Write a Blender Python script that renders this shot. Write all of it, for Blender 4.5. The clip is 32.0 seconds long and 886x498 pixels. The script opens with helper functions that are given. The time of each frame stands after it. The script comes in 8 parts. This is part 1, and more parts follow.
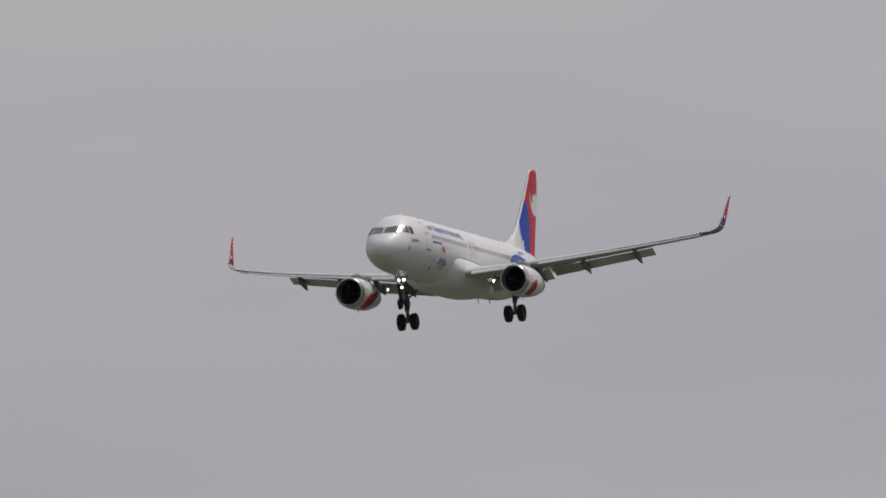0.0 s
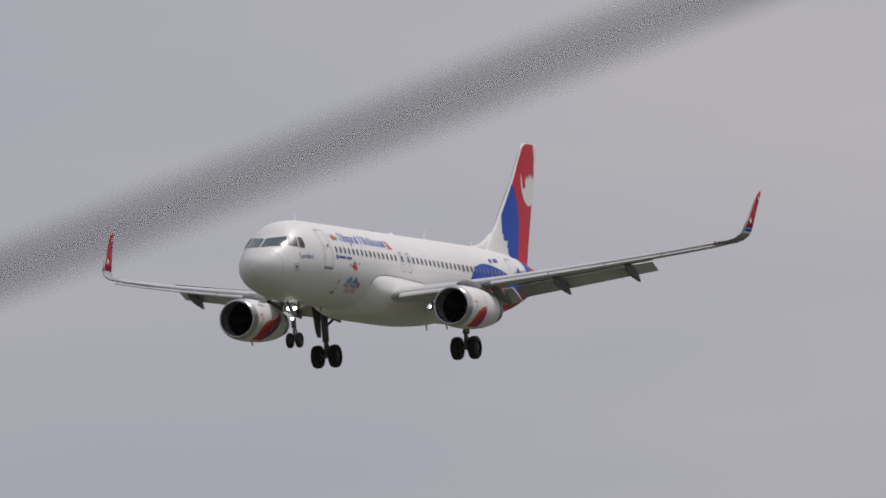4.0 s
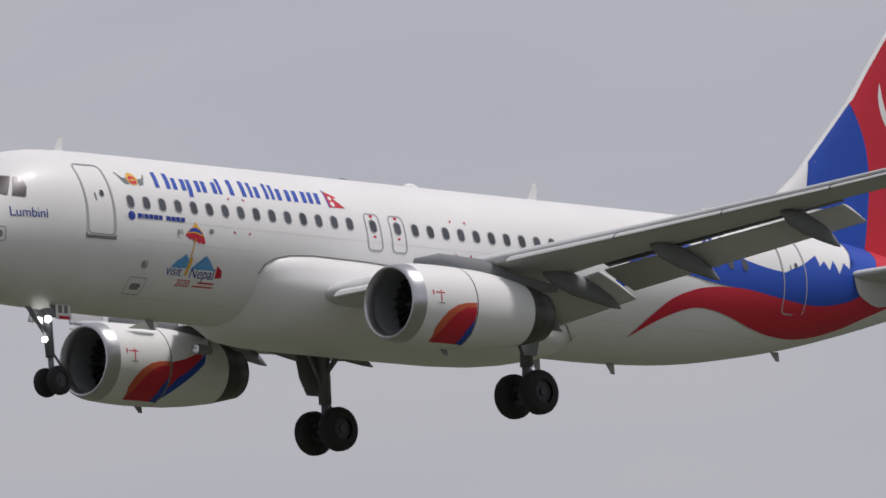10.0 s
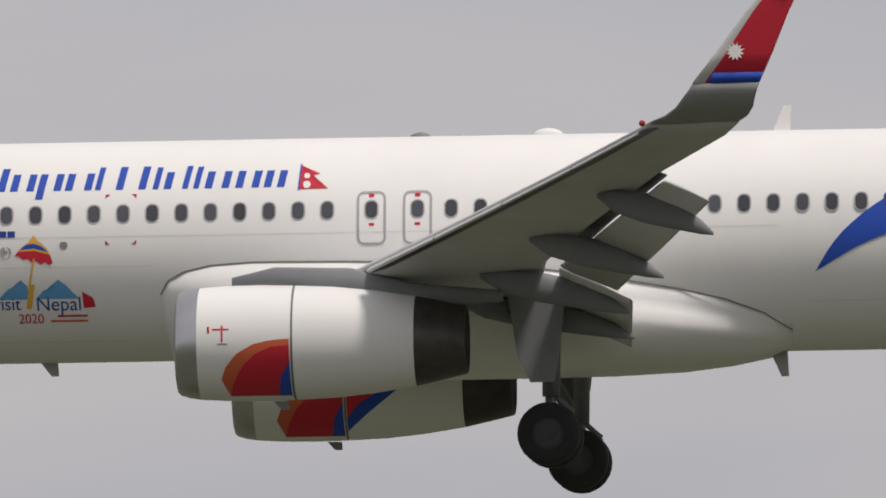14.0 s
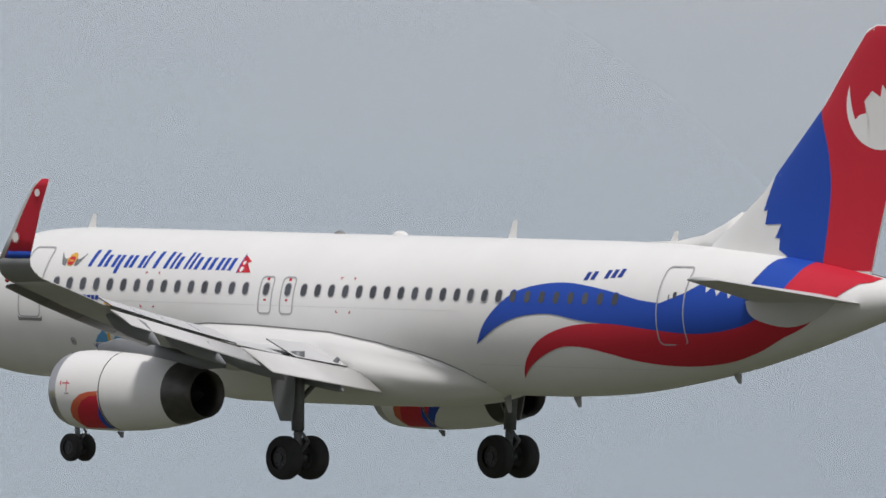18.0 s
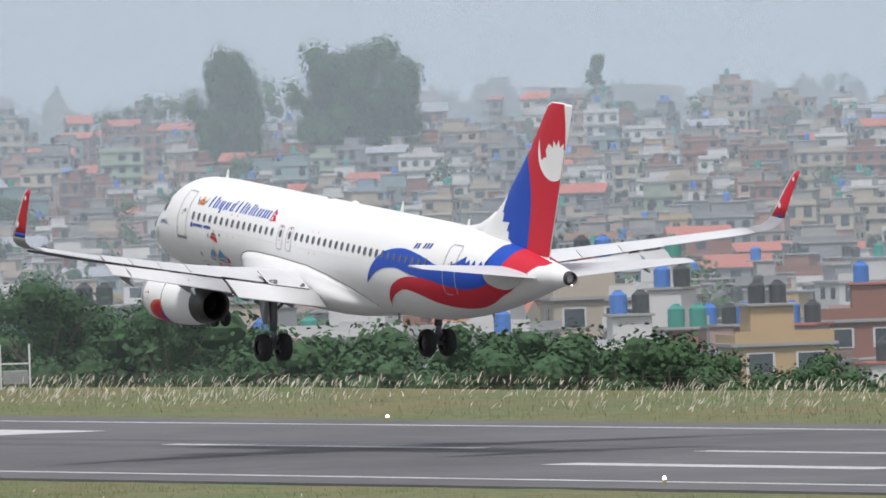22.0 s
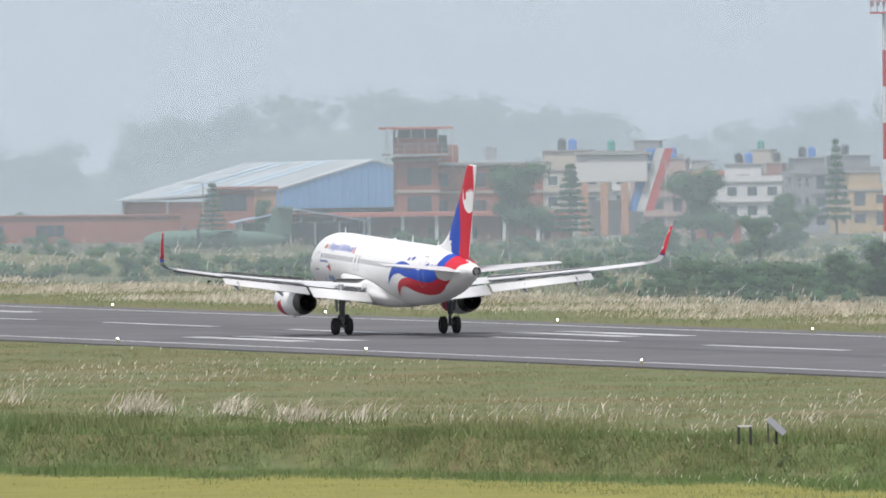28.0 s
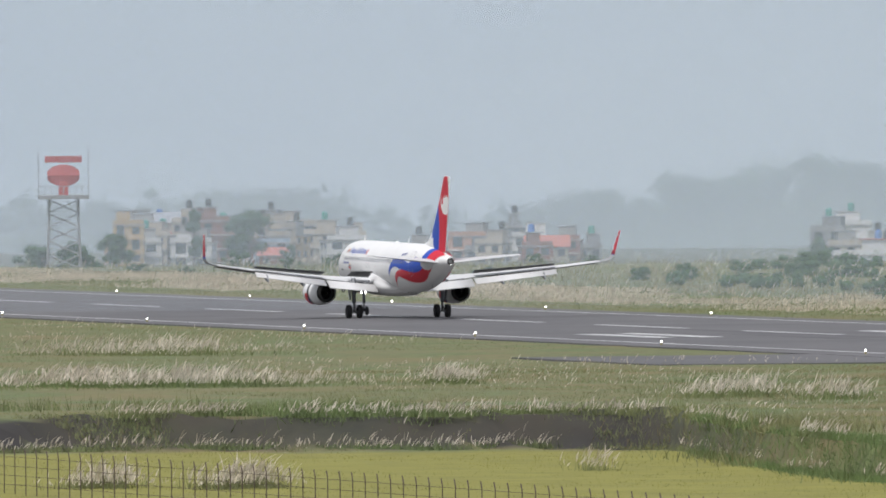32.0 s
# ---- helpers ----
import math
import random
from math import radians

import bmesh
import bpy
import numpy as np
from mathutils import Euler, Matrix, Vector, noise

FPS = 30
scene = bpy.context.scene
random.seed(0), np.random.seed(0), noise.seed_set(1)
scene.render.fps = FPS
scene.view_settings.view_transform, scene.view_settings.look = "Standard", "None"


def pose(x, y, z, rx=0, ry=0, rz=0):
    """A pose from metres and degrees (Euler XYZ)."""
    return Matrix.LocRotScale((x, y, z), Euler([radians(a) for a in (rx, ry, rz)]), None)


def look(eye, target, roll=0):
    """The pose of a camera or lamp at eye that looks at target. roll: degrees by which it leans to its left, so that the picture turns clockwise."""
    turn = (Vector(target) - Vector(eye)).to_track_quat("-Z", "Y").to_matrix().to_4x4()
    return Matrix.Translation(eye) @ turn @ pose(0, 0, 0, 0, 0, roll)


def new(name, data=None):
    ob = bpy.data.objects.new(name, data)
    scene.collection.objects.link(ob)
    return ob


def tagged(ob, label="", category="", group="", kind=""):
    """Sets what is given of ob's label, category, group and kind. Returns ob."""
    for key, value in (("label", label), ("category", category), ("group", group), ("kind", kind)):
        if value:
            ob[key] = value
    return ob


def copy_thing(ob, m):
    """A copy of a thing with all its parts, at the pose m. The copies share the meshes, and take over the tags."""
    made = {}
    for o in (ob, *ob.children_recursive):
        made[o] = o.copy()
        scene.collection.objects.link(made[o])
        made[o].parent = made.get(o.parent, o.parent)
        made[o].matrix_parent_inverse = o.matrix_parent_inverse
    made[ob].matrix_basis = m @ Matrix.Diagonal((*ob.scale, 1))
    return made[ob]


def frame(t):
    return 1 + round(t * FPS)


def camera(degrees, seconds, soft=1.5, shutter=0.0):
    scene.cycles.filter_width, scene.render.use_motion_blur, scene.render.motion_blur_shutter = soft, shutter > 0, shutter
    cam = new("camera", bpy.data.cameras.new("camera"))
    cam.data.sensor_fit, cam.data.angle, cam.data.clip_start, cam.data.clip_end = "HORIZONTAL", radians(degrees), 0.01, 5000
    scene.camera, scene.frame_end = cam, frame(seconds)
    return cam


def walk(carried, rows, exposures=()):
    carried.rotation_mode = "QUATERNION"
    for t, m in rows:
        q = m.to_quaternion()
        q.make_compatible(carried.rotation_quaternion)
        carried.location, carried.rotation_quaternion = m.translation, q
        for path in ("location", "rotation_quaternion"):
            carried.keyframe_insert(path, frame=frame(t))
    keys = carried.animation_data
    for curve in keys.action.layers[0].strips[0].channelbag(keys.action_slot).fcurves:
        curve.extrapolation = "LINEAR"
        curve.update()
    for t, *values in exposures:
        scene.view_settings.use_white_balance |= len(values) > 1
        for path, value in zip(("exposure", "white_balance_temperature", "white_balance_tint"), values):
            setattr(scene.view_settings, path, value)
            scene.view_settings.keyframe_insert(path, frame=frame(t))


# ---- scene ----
# ================================================================ camera: it stands on a roof and turns after the airliner
CAM_Z, RUN_Y = 16.61, 328.06
cam = camera(2.8681, 32.0, soft=1.6)
# seconds, pan, tilt, roll
PANS = (
    (0.0, -74.137, 3.827, -2.74),
    (0.5, -73.577, 3.829, -3.03),
    (1.0, -72.974, 3.832, -3.32),
    (1.5, -72.323, 3.886, -2.99),
    (2.0, -71.627, 3.942, -2.65),
    (2.5, -70.956, 3.975, -2.25),
    (3.0, -70.233, 4.009, -1.85),
    (3.5, -69.406, 4.072, -1.12),
    (4.0, -68.486, 4.111, -1.49),
    (4.5, -67.488, 4.161, -2.29),
    (5.0, -66.391, 4.219, -3.09),
    (5.5, -65.163, 4.281, -3.45),
    (6.0, -63.720, 4.364, -3.87),
    (6.5, -62.299, 4.434, -3.67),
    (7.0, -60.680, 4.489, -3.08),
    (7.5, -58.659, 4.538, -2.98),
    (8.0, -56.477, 4.603, -3.87),
    (8.5, -54.258, 4.675, -4.73),
    (9.0, -51.428, 4.780, -5.56),
    (9.5, -48.002, 4.881, -5.88),
    (10.0, -44.653, 4.913, -5.83),
    (10.5, -40.857, 4.937, -5.18),
    (11.0, -36.395, 4.907, -4.79),
    (11.5, -31.154, 4.851, -4.41),
    (12.0, -25.058, 4.840, -4.14),
    (12.5, -18.372, 4.823, -4.43),
    (13.0, -11.610, 4.626, -5.02),
    (13.5, -4.616, 4.138, -5.41),
    (14.0, 2.641, 3.706, -4.85),
    (14.5, 9.809, 3.337, -4.13),
    (15.0, 16.764, 2.860, -4.12),
    (15.5, 23.258, 2.338, -4.11),
    (16.0, 29.149, 1.828, -4.09),
    (16.5, 34.368, 1.384, -4.08),
    (17.0, 38.892, 1.266, -4.28),
    (17.5, 42.628, 1.054, -3.07),
    (18.0, 46.302, 0.720, -1.06),
    (18.5, 49.595, 0.420, -1.26),
    (19.0, 52.161, 0.114, -2.49),
    (19.5, 54.560, -0.140, -2.93),
    (20.0, 56.548, -0.241, -3.29),
    (20.5, 58.559, -0.340, -2.52),
    (21.0, 60.548, -0.438, -2.17),
    (21.5, 62.218, -0.554, -1.77),
    (22.0, 63.463, -0.644, -1.86),
    (22.5, 64.730, -0.653, -0.98),
    (23.0, 65.994, -0.636, -0.72),
    (23.5, 67.200, -0.629, -0.34),
    (24.0, 68.337, -0.616, -0.21),
    (24.5, 69.293, -0.584, -0.23),
    (25.0, 70.128, -0.582, -0.40),
    (25.5, 70.864, -0.576, -0.77),
    (26.0, 71.534, -0.566, -1.14),
    (26.5, 72.177, -0.550, -1.31),
    (27.0, 72.867, -0.532, -0.83),
    (27.5, 73.473, -0.551, -0.68),
    (28.0, 73.975, -0.517, -0.61),
    (28.5, 74.441, -0.473, -0.18),
    (29.0, 74.929, -0.442, -0.11),
    (29.5, 75.384, -0.451, -0.57),
    (30.0, 75.859, -0.457, -0.73),
    (30.5, 76.272, -0.469, 0.02),
    (31.0, 76.595, -0.441, -0.45),
    (31.5, 76.863, -0.418, -0.36),
    (32.0, 77.123, -0.418, -0.47),
)
cam.data.dof.use_dof, cam.data.dof.focus_distance, cam.data.dof.aperture_fstop = True, 520, 16
walk(cam, [(t, pose(0, 0, CAM_Z, 90 + tilt, 0, pan) @ pose(0, 0, 0, 0, 0, roll)) for t, pan, tilt, roll in PANS],
     exposures=((0,-0.36,6350,16),(6,-0.18,6300,16),(9,-0.16,6250,16),(11,-0.04,6250,16),(12,0.02,6350,15),(13,-0.15,6250,16),(14,0.0,6650,15),(17,0.0,6350,13),(18,-0.08,6300,13),(19,-0.05,6250,12),(20,0.06,6150,12),(21,0.1,6150,13),(22,0.34,6100,13),(23,0.48,6100,13),(24,0.5,6050,12),(28,0.52,6150,13),(30,0.5,6150,13),(31,0.4,6150,13),(32,0.3,6150,13)))

# ================================================================ light
SUN_EL, SUN_AZ = 60.0, 127.0
world = bpy.data.worlds.new("overcast")
scene.world = world
world.use_nodes = True
wn, wl = world.node_tree.nodes, world.node_tree.links
sky = wn.new("ShaderNodeTexSky")
sky.sky_type, sky.sun_disc = "NISHITA", False
sky.sun_elevation, sky.sun_rotation = radians(SUN_EL), radians(SUN_AZ)
sky.air_density, sky.dust_density = 1.0, 4.0
wgeo = wn.new("ShaderNodeTexCoord")
wcloud = wn.new("ShaderNodeTexNoise")
wcloud.inputs["Scale"].default_value, wcloud.inputs["Detail"].default_value = 9.0, 4.0
wmap = wn.new("ShaderNodeMapping")
wmap.inputs["Scale"].default_value = (1, 1, 5.0)
wl.new(wgeo.outputs["Generated"], wmap.inputs["Vector"])
wl.new(wmap.outputs["Vector"], wcloud.inputs["Vector"])
wramp = wn.new("ShaderNodeValToRGB")
wramp.color_ramp.elements[0].position, wramp.color_ramp.elements[0].color = 0.32, (5.0, 5.25, 5.7, 1)
wramp.color_ramp.elements[1].position, wramp.color_ramp.elements[1].color = 0.70, (6.5, 6.35, 6.3, 1)
wl.new(wcloud.outputs["Fac"], wramp.inputs["Fac"])
wmix = wn.new("ShaderNodeMix")
wmix.data_type = "RGBA"
wmix.inputs[0].default_value = 0.86
wl.new(sky.outputs["Color"], wmix.inputs[6])
wl.new(wramp.outputs["Color"], wmix.inputs[7])
# the haze towards the horizon is darker and bluer
wsep, wlow, wtint = wn.new("ShaderNodeSeparateXYZ"), wn.new("ShaderNodeMapRange"), wn.new("ShaderNodeMix")
wl.new(wgeo.outputs["Generated"], wsep.inputs[0])
wlow.interpolation_type = "SMOOTHSTEP"
wlow.inputs["From Min"].default_value, wlow.inputs["From Max"].default_value = 0.034, 0.0
wl.new(wsep.outputs["Z"], wlow.inputs["Value"])
wtint.data_type, wtint.blend_type = "RGBA", "MULTIPLY"
wtint.inputs[7].default_value = (0.74, 0.83, 0.90, 1)
wl.new(wlow.outputs["Result"], wtint.inputs[0]), wl.new(wmix.outputs[2], wtint.inputs[6])
wl.new(wtint.outputs[2], wn["Background"].inputs["Color"])
wn["Background"].inputs["Strength"].default_value = 0.090
sun = new("sun", bpy.data.lights.new("sun", "SUN"))
sun.data.energy, sun.data.angle, sun.data.color = 2.35, radians(11), (1, 0.955, 0.89)
saz = radians(SUN_AZ)
sun.matrix_world = look((0, 0, 400), (-math.sin(saz) * math.cos(radians(SUN_EL)), -math.cos(saz) * math.cos(radians(SUN_EL)), 400 - math.sin(radians(SUN_EL))))


# ================================================================ materials
def material(name, colour, rough=0.5, metal=0.0, grain=2.0, vary=0.12, bump=0.0, alt=None, patch=0.2, coat=0.0, random_vary=0.0, hue=0.0, island=False, coords="Object"):
    """A surface with fine grain and broad patches of a second colour; random_vary shifts its brightness from piece to piece."""
    m = bpy.data.materials.new(name)
    m.use_nodes = True
    n, l = m.node_tree.nodes, m.node_tree.links
    b = n["Principled BSDF"]
    b.inputs["Roughness"].default_value, b.inputs["Metallic"].default_value = rough, metal
    b.inputs["Coat Weight"].default_value, b.inputs["Coat Roughness"].default_value = coat, 0.08
    tc = n.new("ShaderNodeTexCoord")
    fine, broad = n.new("ShaderNodeTexNoise"), n.new("ShaderNodeTexNoise")
    fine.inputs["Scale"].default_value, fine.inputs["Detail"].default_value = grain, 6
    broad.inputs["Scale"].default_value, broad.inputs["Detail"].default_value = grain * 0.13, 3
    for t in (fine, broad):
        l.new(tc.outputs[coords], t.inputs["Vector"])
    alt = alt or tuple(c * 0.72 for c in colour)
    mix = n.new("ShaderNodeMix")
    mix.data_type = "RGBA"
    mix.inputs[6].default_value, mix.inputs[7].default_value = (*colour, 1), (*alt, 1)
    r = n.new("ShaderNodeMapRange")
    r.inputs["From Min"].default_value, r.inputs["From Max"].default_value = 0.35, 0.72
    r.inputs["To Max"].default_value = min(1.0, patch * 2)
    l.new(broad.outputs["Fac"], r.inputs["Value"])
    l.new(r.outputs["Result"], mix.inputs[0])
    hs = n.new("ShaderNodeHueSaturation")
    val = n.new("ShaderNodeMapRange")
    val.inputs["From Min"].default_value, val.inputs["From Max"].default_value = 0.25, 0.75
    val.inputs["To Min"].default_value, val.inputs["To Max"].default_value = 1 - vary, 1 + vary
    l.new(fine.outputs["Fac"], val.inputs["Value"])
    l.new(mix.outputs[2], hs.inputs["Color"])
    last = val.outputs["Result"]
    if random_vary or hue:
        if island:
            rnd = n.new("ShaderNodeNewGeometry").outputs["Random Per Island"]
        else:
            rnd = n.new("ShaderNodeObjectInfo").outputs["Random"]
        rr = n.new("ShaderNodeMapRange")
        rr.inputs["To Min"].default_value, rr.inputs["To Max"].default_value = 1 - random_vary, 1 + random_vary
        l.new(rnd, rr.inputs["Value"])
        mul = n.new("ShaderNodeMath")
        mul.operation = "MULTIPLY"
        l.new(last, mul.inputs[0]), l.new(rr.outputs["Result"], mul.inputs[1])
        last = mul.outputs[0]
        if hue:
            hh = n.new("ShaderNodeMapRange")
            hh.inputs["To Min"].default_value, hh.inputs["To Max"].default_value = 0.5 - hue, 0.5 + hue
            l.new(rnd, hh.inputs["Value"]), l.new(hh.outputs["Result"], hs.inputs["Hue"])
    l.new(last, hs.inputs["Value"])
    l.new(hs.outputs["Color"], b.inputs["Base Color"])
    if bump:
        bp = n.new("ShaderNodeBump")
        bp.inputs["Strength"].default_value, bp.inputs["Distance"].default_value = min(1, bump), 0.02
        l.new(fine.outputs["Fac"], bp.inputs["Height"]), l.new(bp.outputs["Normal"], b.inputs["Normal"])
    return m


def glowing(name, colour, strength):
    m = bpy.data.materials.new(name)
    m.use_nodes = True
    b = m.node_tree.nodes["Principled BSDF"]
    b.inputs["Base Color"].default_value = (*colour, 1)
    b.inputs["Emission Color"].default_value, b.inputs["Emission Strength"].default_value = (*colour, 1), strength
    return m


WHITE = material("white_aircraft_paint", (0.80, 0.80, 0.78), 0.42, 0, 1.2, 0.02, alt=(0.70, 0.70, 0.67), patch=0.25, coat=0.06)
WINGGREY = material("light_grey_wing_paint", (0.60, 0.605, 0.605), 0.62, 0, 1.5, 0.05, alt=(0.48, 0.485, 0.485), patch=0.3)
FLAPGREY = material("white_flap_paint", (0.66, 0.66, 0.65), 0.4, 0, 1.5, 0.04, alt=(0.5, 0.5, 0.49), patch=0.3)
SHARKGREY = material("mid_grey_tip_paint", (0.30, 0.305, 0.31), 0.6, 0, 1.5, 0.05, alt=(0.22, 0.225, 0.23), patch=0.3)
UNDERGREY = material("grey_fairing_paint", (0.24, 0.25, 0.26), 0.6, 0, 1.5, 0.05, alt=(0.17, 0.18, 0.19), patch=0.3)
BLUE = material("royal_blue_livery", (0.020, 0.075, 0.42), 0.5, 0, 1.5, 0.03, coat=0.0, patch=0.05)
RED = material("red_livery", (0.56, 0.025, 0.045), 0.5, 0, 1.5, 0.03, coat=0.0, patch=0.05)
ORANGE = material("orange_livery", (0.62, 0.13, 0.06), 0.5, 0, 1.5, 0.03, coat=0.0, patch=0.05)
NAVY = material("navy_lettering", (0.02, 0.05, 0.28), 0.4, 0, 2, 0.03, patch=0.05)
SKYBLUE = material("sky_blue_decal", (0.12, 0.35, 0.62), 0.4, 0, 2, 0.05, patch=0.05)
YELLOW = material("yellow_decal", (0.75, 0.42, 0.06), 0.4, 0, 2, 0.05, patch=0.05)
for paint in (BLUE, RED, ORANGE, NAVY, SKYBLUE, YELLOW, WHITE, WINGGREY, FLAPGREY, UNDERGREY):
    paint.node_tree.nodes["Principled BSDF"].inputs["Specular IOR Level"].default_value = 0.25
GLASS = material("dark_cockpit_glass", (0.040, 0.030, 0.030), 0.35, 0, 2, 0.02, coat=0.1)
SCREEN = material("tinted_windscreen", (0.045, 0.085, 0.095), 0.10, 0, 2, 0.03, coat=0.8)
WINDOW = material("cabin_window", (0.05, 0.055, 0.065), 0.12, 0, 3, 0.1, coat=0.6, random_vary=0.35)
WFRAME = material("window_surround", (0.40, 0.40, 0.41), 0.4, 0, 3, 0.03)
SEAM = material("panel_seam", (0.22, 0.22, 0.21), 0.6, 0, 3, 0.1)
SOFTSEAM = material("faint_panel_line", (0.36, 0.36, 0.35), 0.5, 0, 3, 0.1)
JOINT = material("skin_joint_line", (0.60, 0.60, 0.585), 0.45, 0, 3, 0.03)
STEEL = material("bare_metal_lip", (0.55, 0.55, 0.56), 0.28, 0.9, 3, 0.06)
NOZZLE = material("burnt_exhaust_metal", (0.10, 0.095, 0.09), 0.42, 0.7, 4, 0.2, alt=(0.05, 0.045, 0.045), patch=0.4)
DARK = material("black_cavity", (0.012, 0.012, 0.013), 0.7, 0, 3, 0.1)
# fan metal, also used for the shade painted under the spoilers
FAN = material("fan_blades", (0.05, 0.052, 0.055), 0.35, 0.6, 3, 0.1)
GEARGREY = material("grey_gear_paint", (0.16, 0.17, 0.18), 0.45, 0.2, 6, 0.15)
TYRE = material("black_rubber", (0.017, 0.017, 0.018), 0.85, 0, 8, 0.2, bump=0.2)
RIM = material("dark_wheel_rim", (0.055, 0.055, 0.06), 0.55, 0.3, 8, 0.15)
LAMP = glowing("landing_light", (1, 0.98, 0.93), 7)
CLEAR = material("clear_lamp_glass", (0.55, 0.56, 0.58), 0.2, 0.2, 4, 0.05)
REDGLASS = material("red_lamp_glass", (0.35, 0.03, 0.03), 0.2, 0, 4, 0.05)
NAVRED = glowing("red_beacon", (0.9, 0.05, 0.03), 2.0)


# ================================================================ mesh helpers
def part(name, bm, mat, parent=None, label="", smooth=False):
    """Links a bmesh as one mesh object under a thing or a part."""
    me = bpy.data.meshes.new(name)
    if smooth:
        for f in bm.faces:
            f.smooth = True
    bm.to_mesh(me)
    bm.free()
    for m in (mat if isinstance(mat, (list, tuple)) else [mat]):
        me.materials.append(m)
    ob = new(name, me)
    if parent:
        ob.parent = parent
    if label:
        ob["label"] = label
    return ob


def shared(name, me, parent=None, m=None):
    ob = new(name, me)
    if parent:
        ob.parent = parent
    if m is not None:
        ob.matrix_basis = m
    return ob


def empty(name, m=None):
    ob = new(name)
    ob.empty_display_size = 0.3
    if m is not None:
        ob.matrix_basis = m
    return ob


def box(bm, cx, cy, cz, sx, sy, sz, rz=0.0, bevel=0.0, mi=0):
    """A box by its centre and full sizes."""
    r = bmesh.ops.create_cube(bm, size=1, matrix=Matrix.LocRotScale((cx, cy, cz), Euler((0, 0, radians(rz))), (sx, sy, sz)))
    fs = {f for v in r["verts"] for f in v.link_faces}
    for f in fs:
        f.material_index = mi
    if bevel:
        bmesh.ops.bevel(bm, geom=list({e for f in fs for e in f.edges}), offset=bevel, segments=1, affect="EDGES")
    return r


def tube(bm, a, b, r0, r1=None, seg=8, mi=0, caps=True):
    a, b = Vector(a), Vector(b)
    d = b - a
    m = Matrix.Translation((a + b) / 2) @ d.to_track_quat("Z", "Y").to_matrix().to_4x4()
    r = bmesh.ops.create_cone(bm, cap_ends=caps, segments=seg, radius1=r0, radius2=r0 if r1 is None else r1, depth=d.length, matrix=m)
    for v in r["verts"]:
        for f in v.link_faces:
            f.material_index = mi
    return r


def loft(bm, rings, closed=True, cap=True, mi=0):
    """Skins rings of equal length."""
    vs = [[bm.verts.new(p) for p in ring] for ring in rings]
    n = len(vs[0])
    for a, b in zip(vs, vs[1:]):
        for i in range(n if closed else n - 1):
            j = (i + 1) % n
            try:
                bm.faces.new((a[i], a[j], b[j], b[i])).material_index = mi
            except ValueError:
                pass
    if cap and closed:
        for ring in (vs[0], vs[-1]):
            try:
                bm.faces.new(ring).material_index = mi
            except ValueError:
                pass
    return vs


def fix(bm):
    bmesh.ops.recalc_face_normals(bm, faces=bm.faces[:])
    return bm


def lathe(bm, prof, axis_y, axis_z, seg=32, mi=0):
    """Turns a profile of (x, r) round a line along x."""
    rings = [[(x, axis_y + r * math.cos(2 * math.pi * i / seg), axis_z + r * math.sin(2 * math.pi * i / seg)) for i in range(seg)] for x, r in prof]
    return loft(bm, rings, cap=False, mi=mi)


# ================================================================ ground
rng = np.random.default_rng(7)


def polar(az, dist):
    """A place by its bearing from the camera, to the left of north, and its distance."""
    return -math.sin(radians(az)) * dist, math.cos(radians(az)) * dist


CITY = ((0, -1.8), (500, -1.8), (620, -1.2), (640, 0), (930, 0), (1010, -5), (1200, -14), (1600, -20), (2500, -25), (3000, -24), (3500, -19), (4000, -11), (4500, -1), (4800, 5), (4990, 8))
FIELD = ((0, -1.8), (600, -1.8), (640, 0), (1500, 0), (1700, -0.6), (2150, -1.6), (2600, -5), (3900, -14), (4600, -17), (4990, -22))
BANK = ((50, 480), (60, 560), (66, 680), (70, 770), (70.7, 780), (72.2, 810), (73.6, 843), (75.4, 871), (76, 930), (76.4, 995), (78.4, 1000), (85, 1000))


def ground_z(x, y):
    """Height of the land: airfield at 0, a lower near field, a valley with the town behind."""
    d = math.hypot(x, y)
    az = math.degrees(math.atan2(-x, y))
    k = min(max((az - 67.5) / 4.5, 0), 1)
    k = k * k * (3 - 2 * k)
    zc = float(np.interp(d, [p[0] for p in CITY], [p[1] for p in CITY]))
    far = min(max((d - 2500) / 2000, 0), 1)
    zc -= far * far * (3 - 2 * far) * float(np.interp(az, (47, 54, 57, 58.5, 60.5, 64, 67), (29, 28, 23, 18, 7, 5, 5)))
    zf = float(np.interp(d, [p[0] for p in FIELD], [p[1] for p in FIELD]))
    z = zc * (1 - k) + zf * k
    if 45 < az < 120:
        lift = min(max((az - 75.2) / 0.8, 0), 1)
        z += 1.7 * lift * math.exp(-((d - 1900) / 260) ** 2)
    if y < RUN_Y + 60:
        z = 0.0
        edge = bank(az)
        if d < edge + 2 or y < 100:
            z = -1.8 * min(1, max(0, (edge + 2 - d) / 4))
    if y >= RUN_Y + 60 and 40 < az < 67:
        z = min(z, -5.0 * min(1, (y - RUN_Y - 60) / 14) * min(1, (67 - az) / 2))
    if y > 120 and az < 59 and d < 1300:
        z = min(z, 0) * 1.0 - 12.0 * min(1, max(0, (59 - az) / 1.6)) * min(1, max(0, (d - 300) / 200))
    elif x > -300 and y > RUN_Y + 60:
        z = min(z, -3)
    elif RUN_Y + 60 <= y < RUN_Y + 110 and d > 640:
        z *= (y - RUN_Y - 60) / 50
    return z


def bank(az):
    """Distance at which an earth bank parts the near field from the airfield, by bearing."""
    return float(np.interp(az, [b[0] for b in BANK], [b[1] for b in BANK])) + 2.5 * math.sin(az * 5.1) + 1.5 * math.sin(az * 13 + 1)


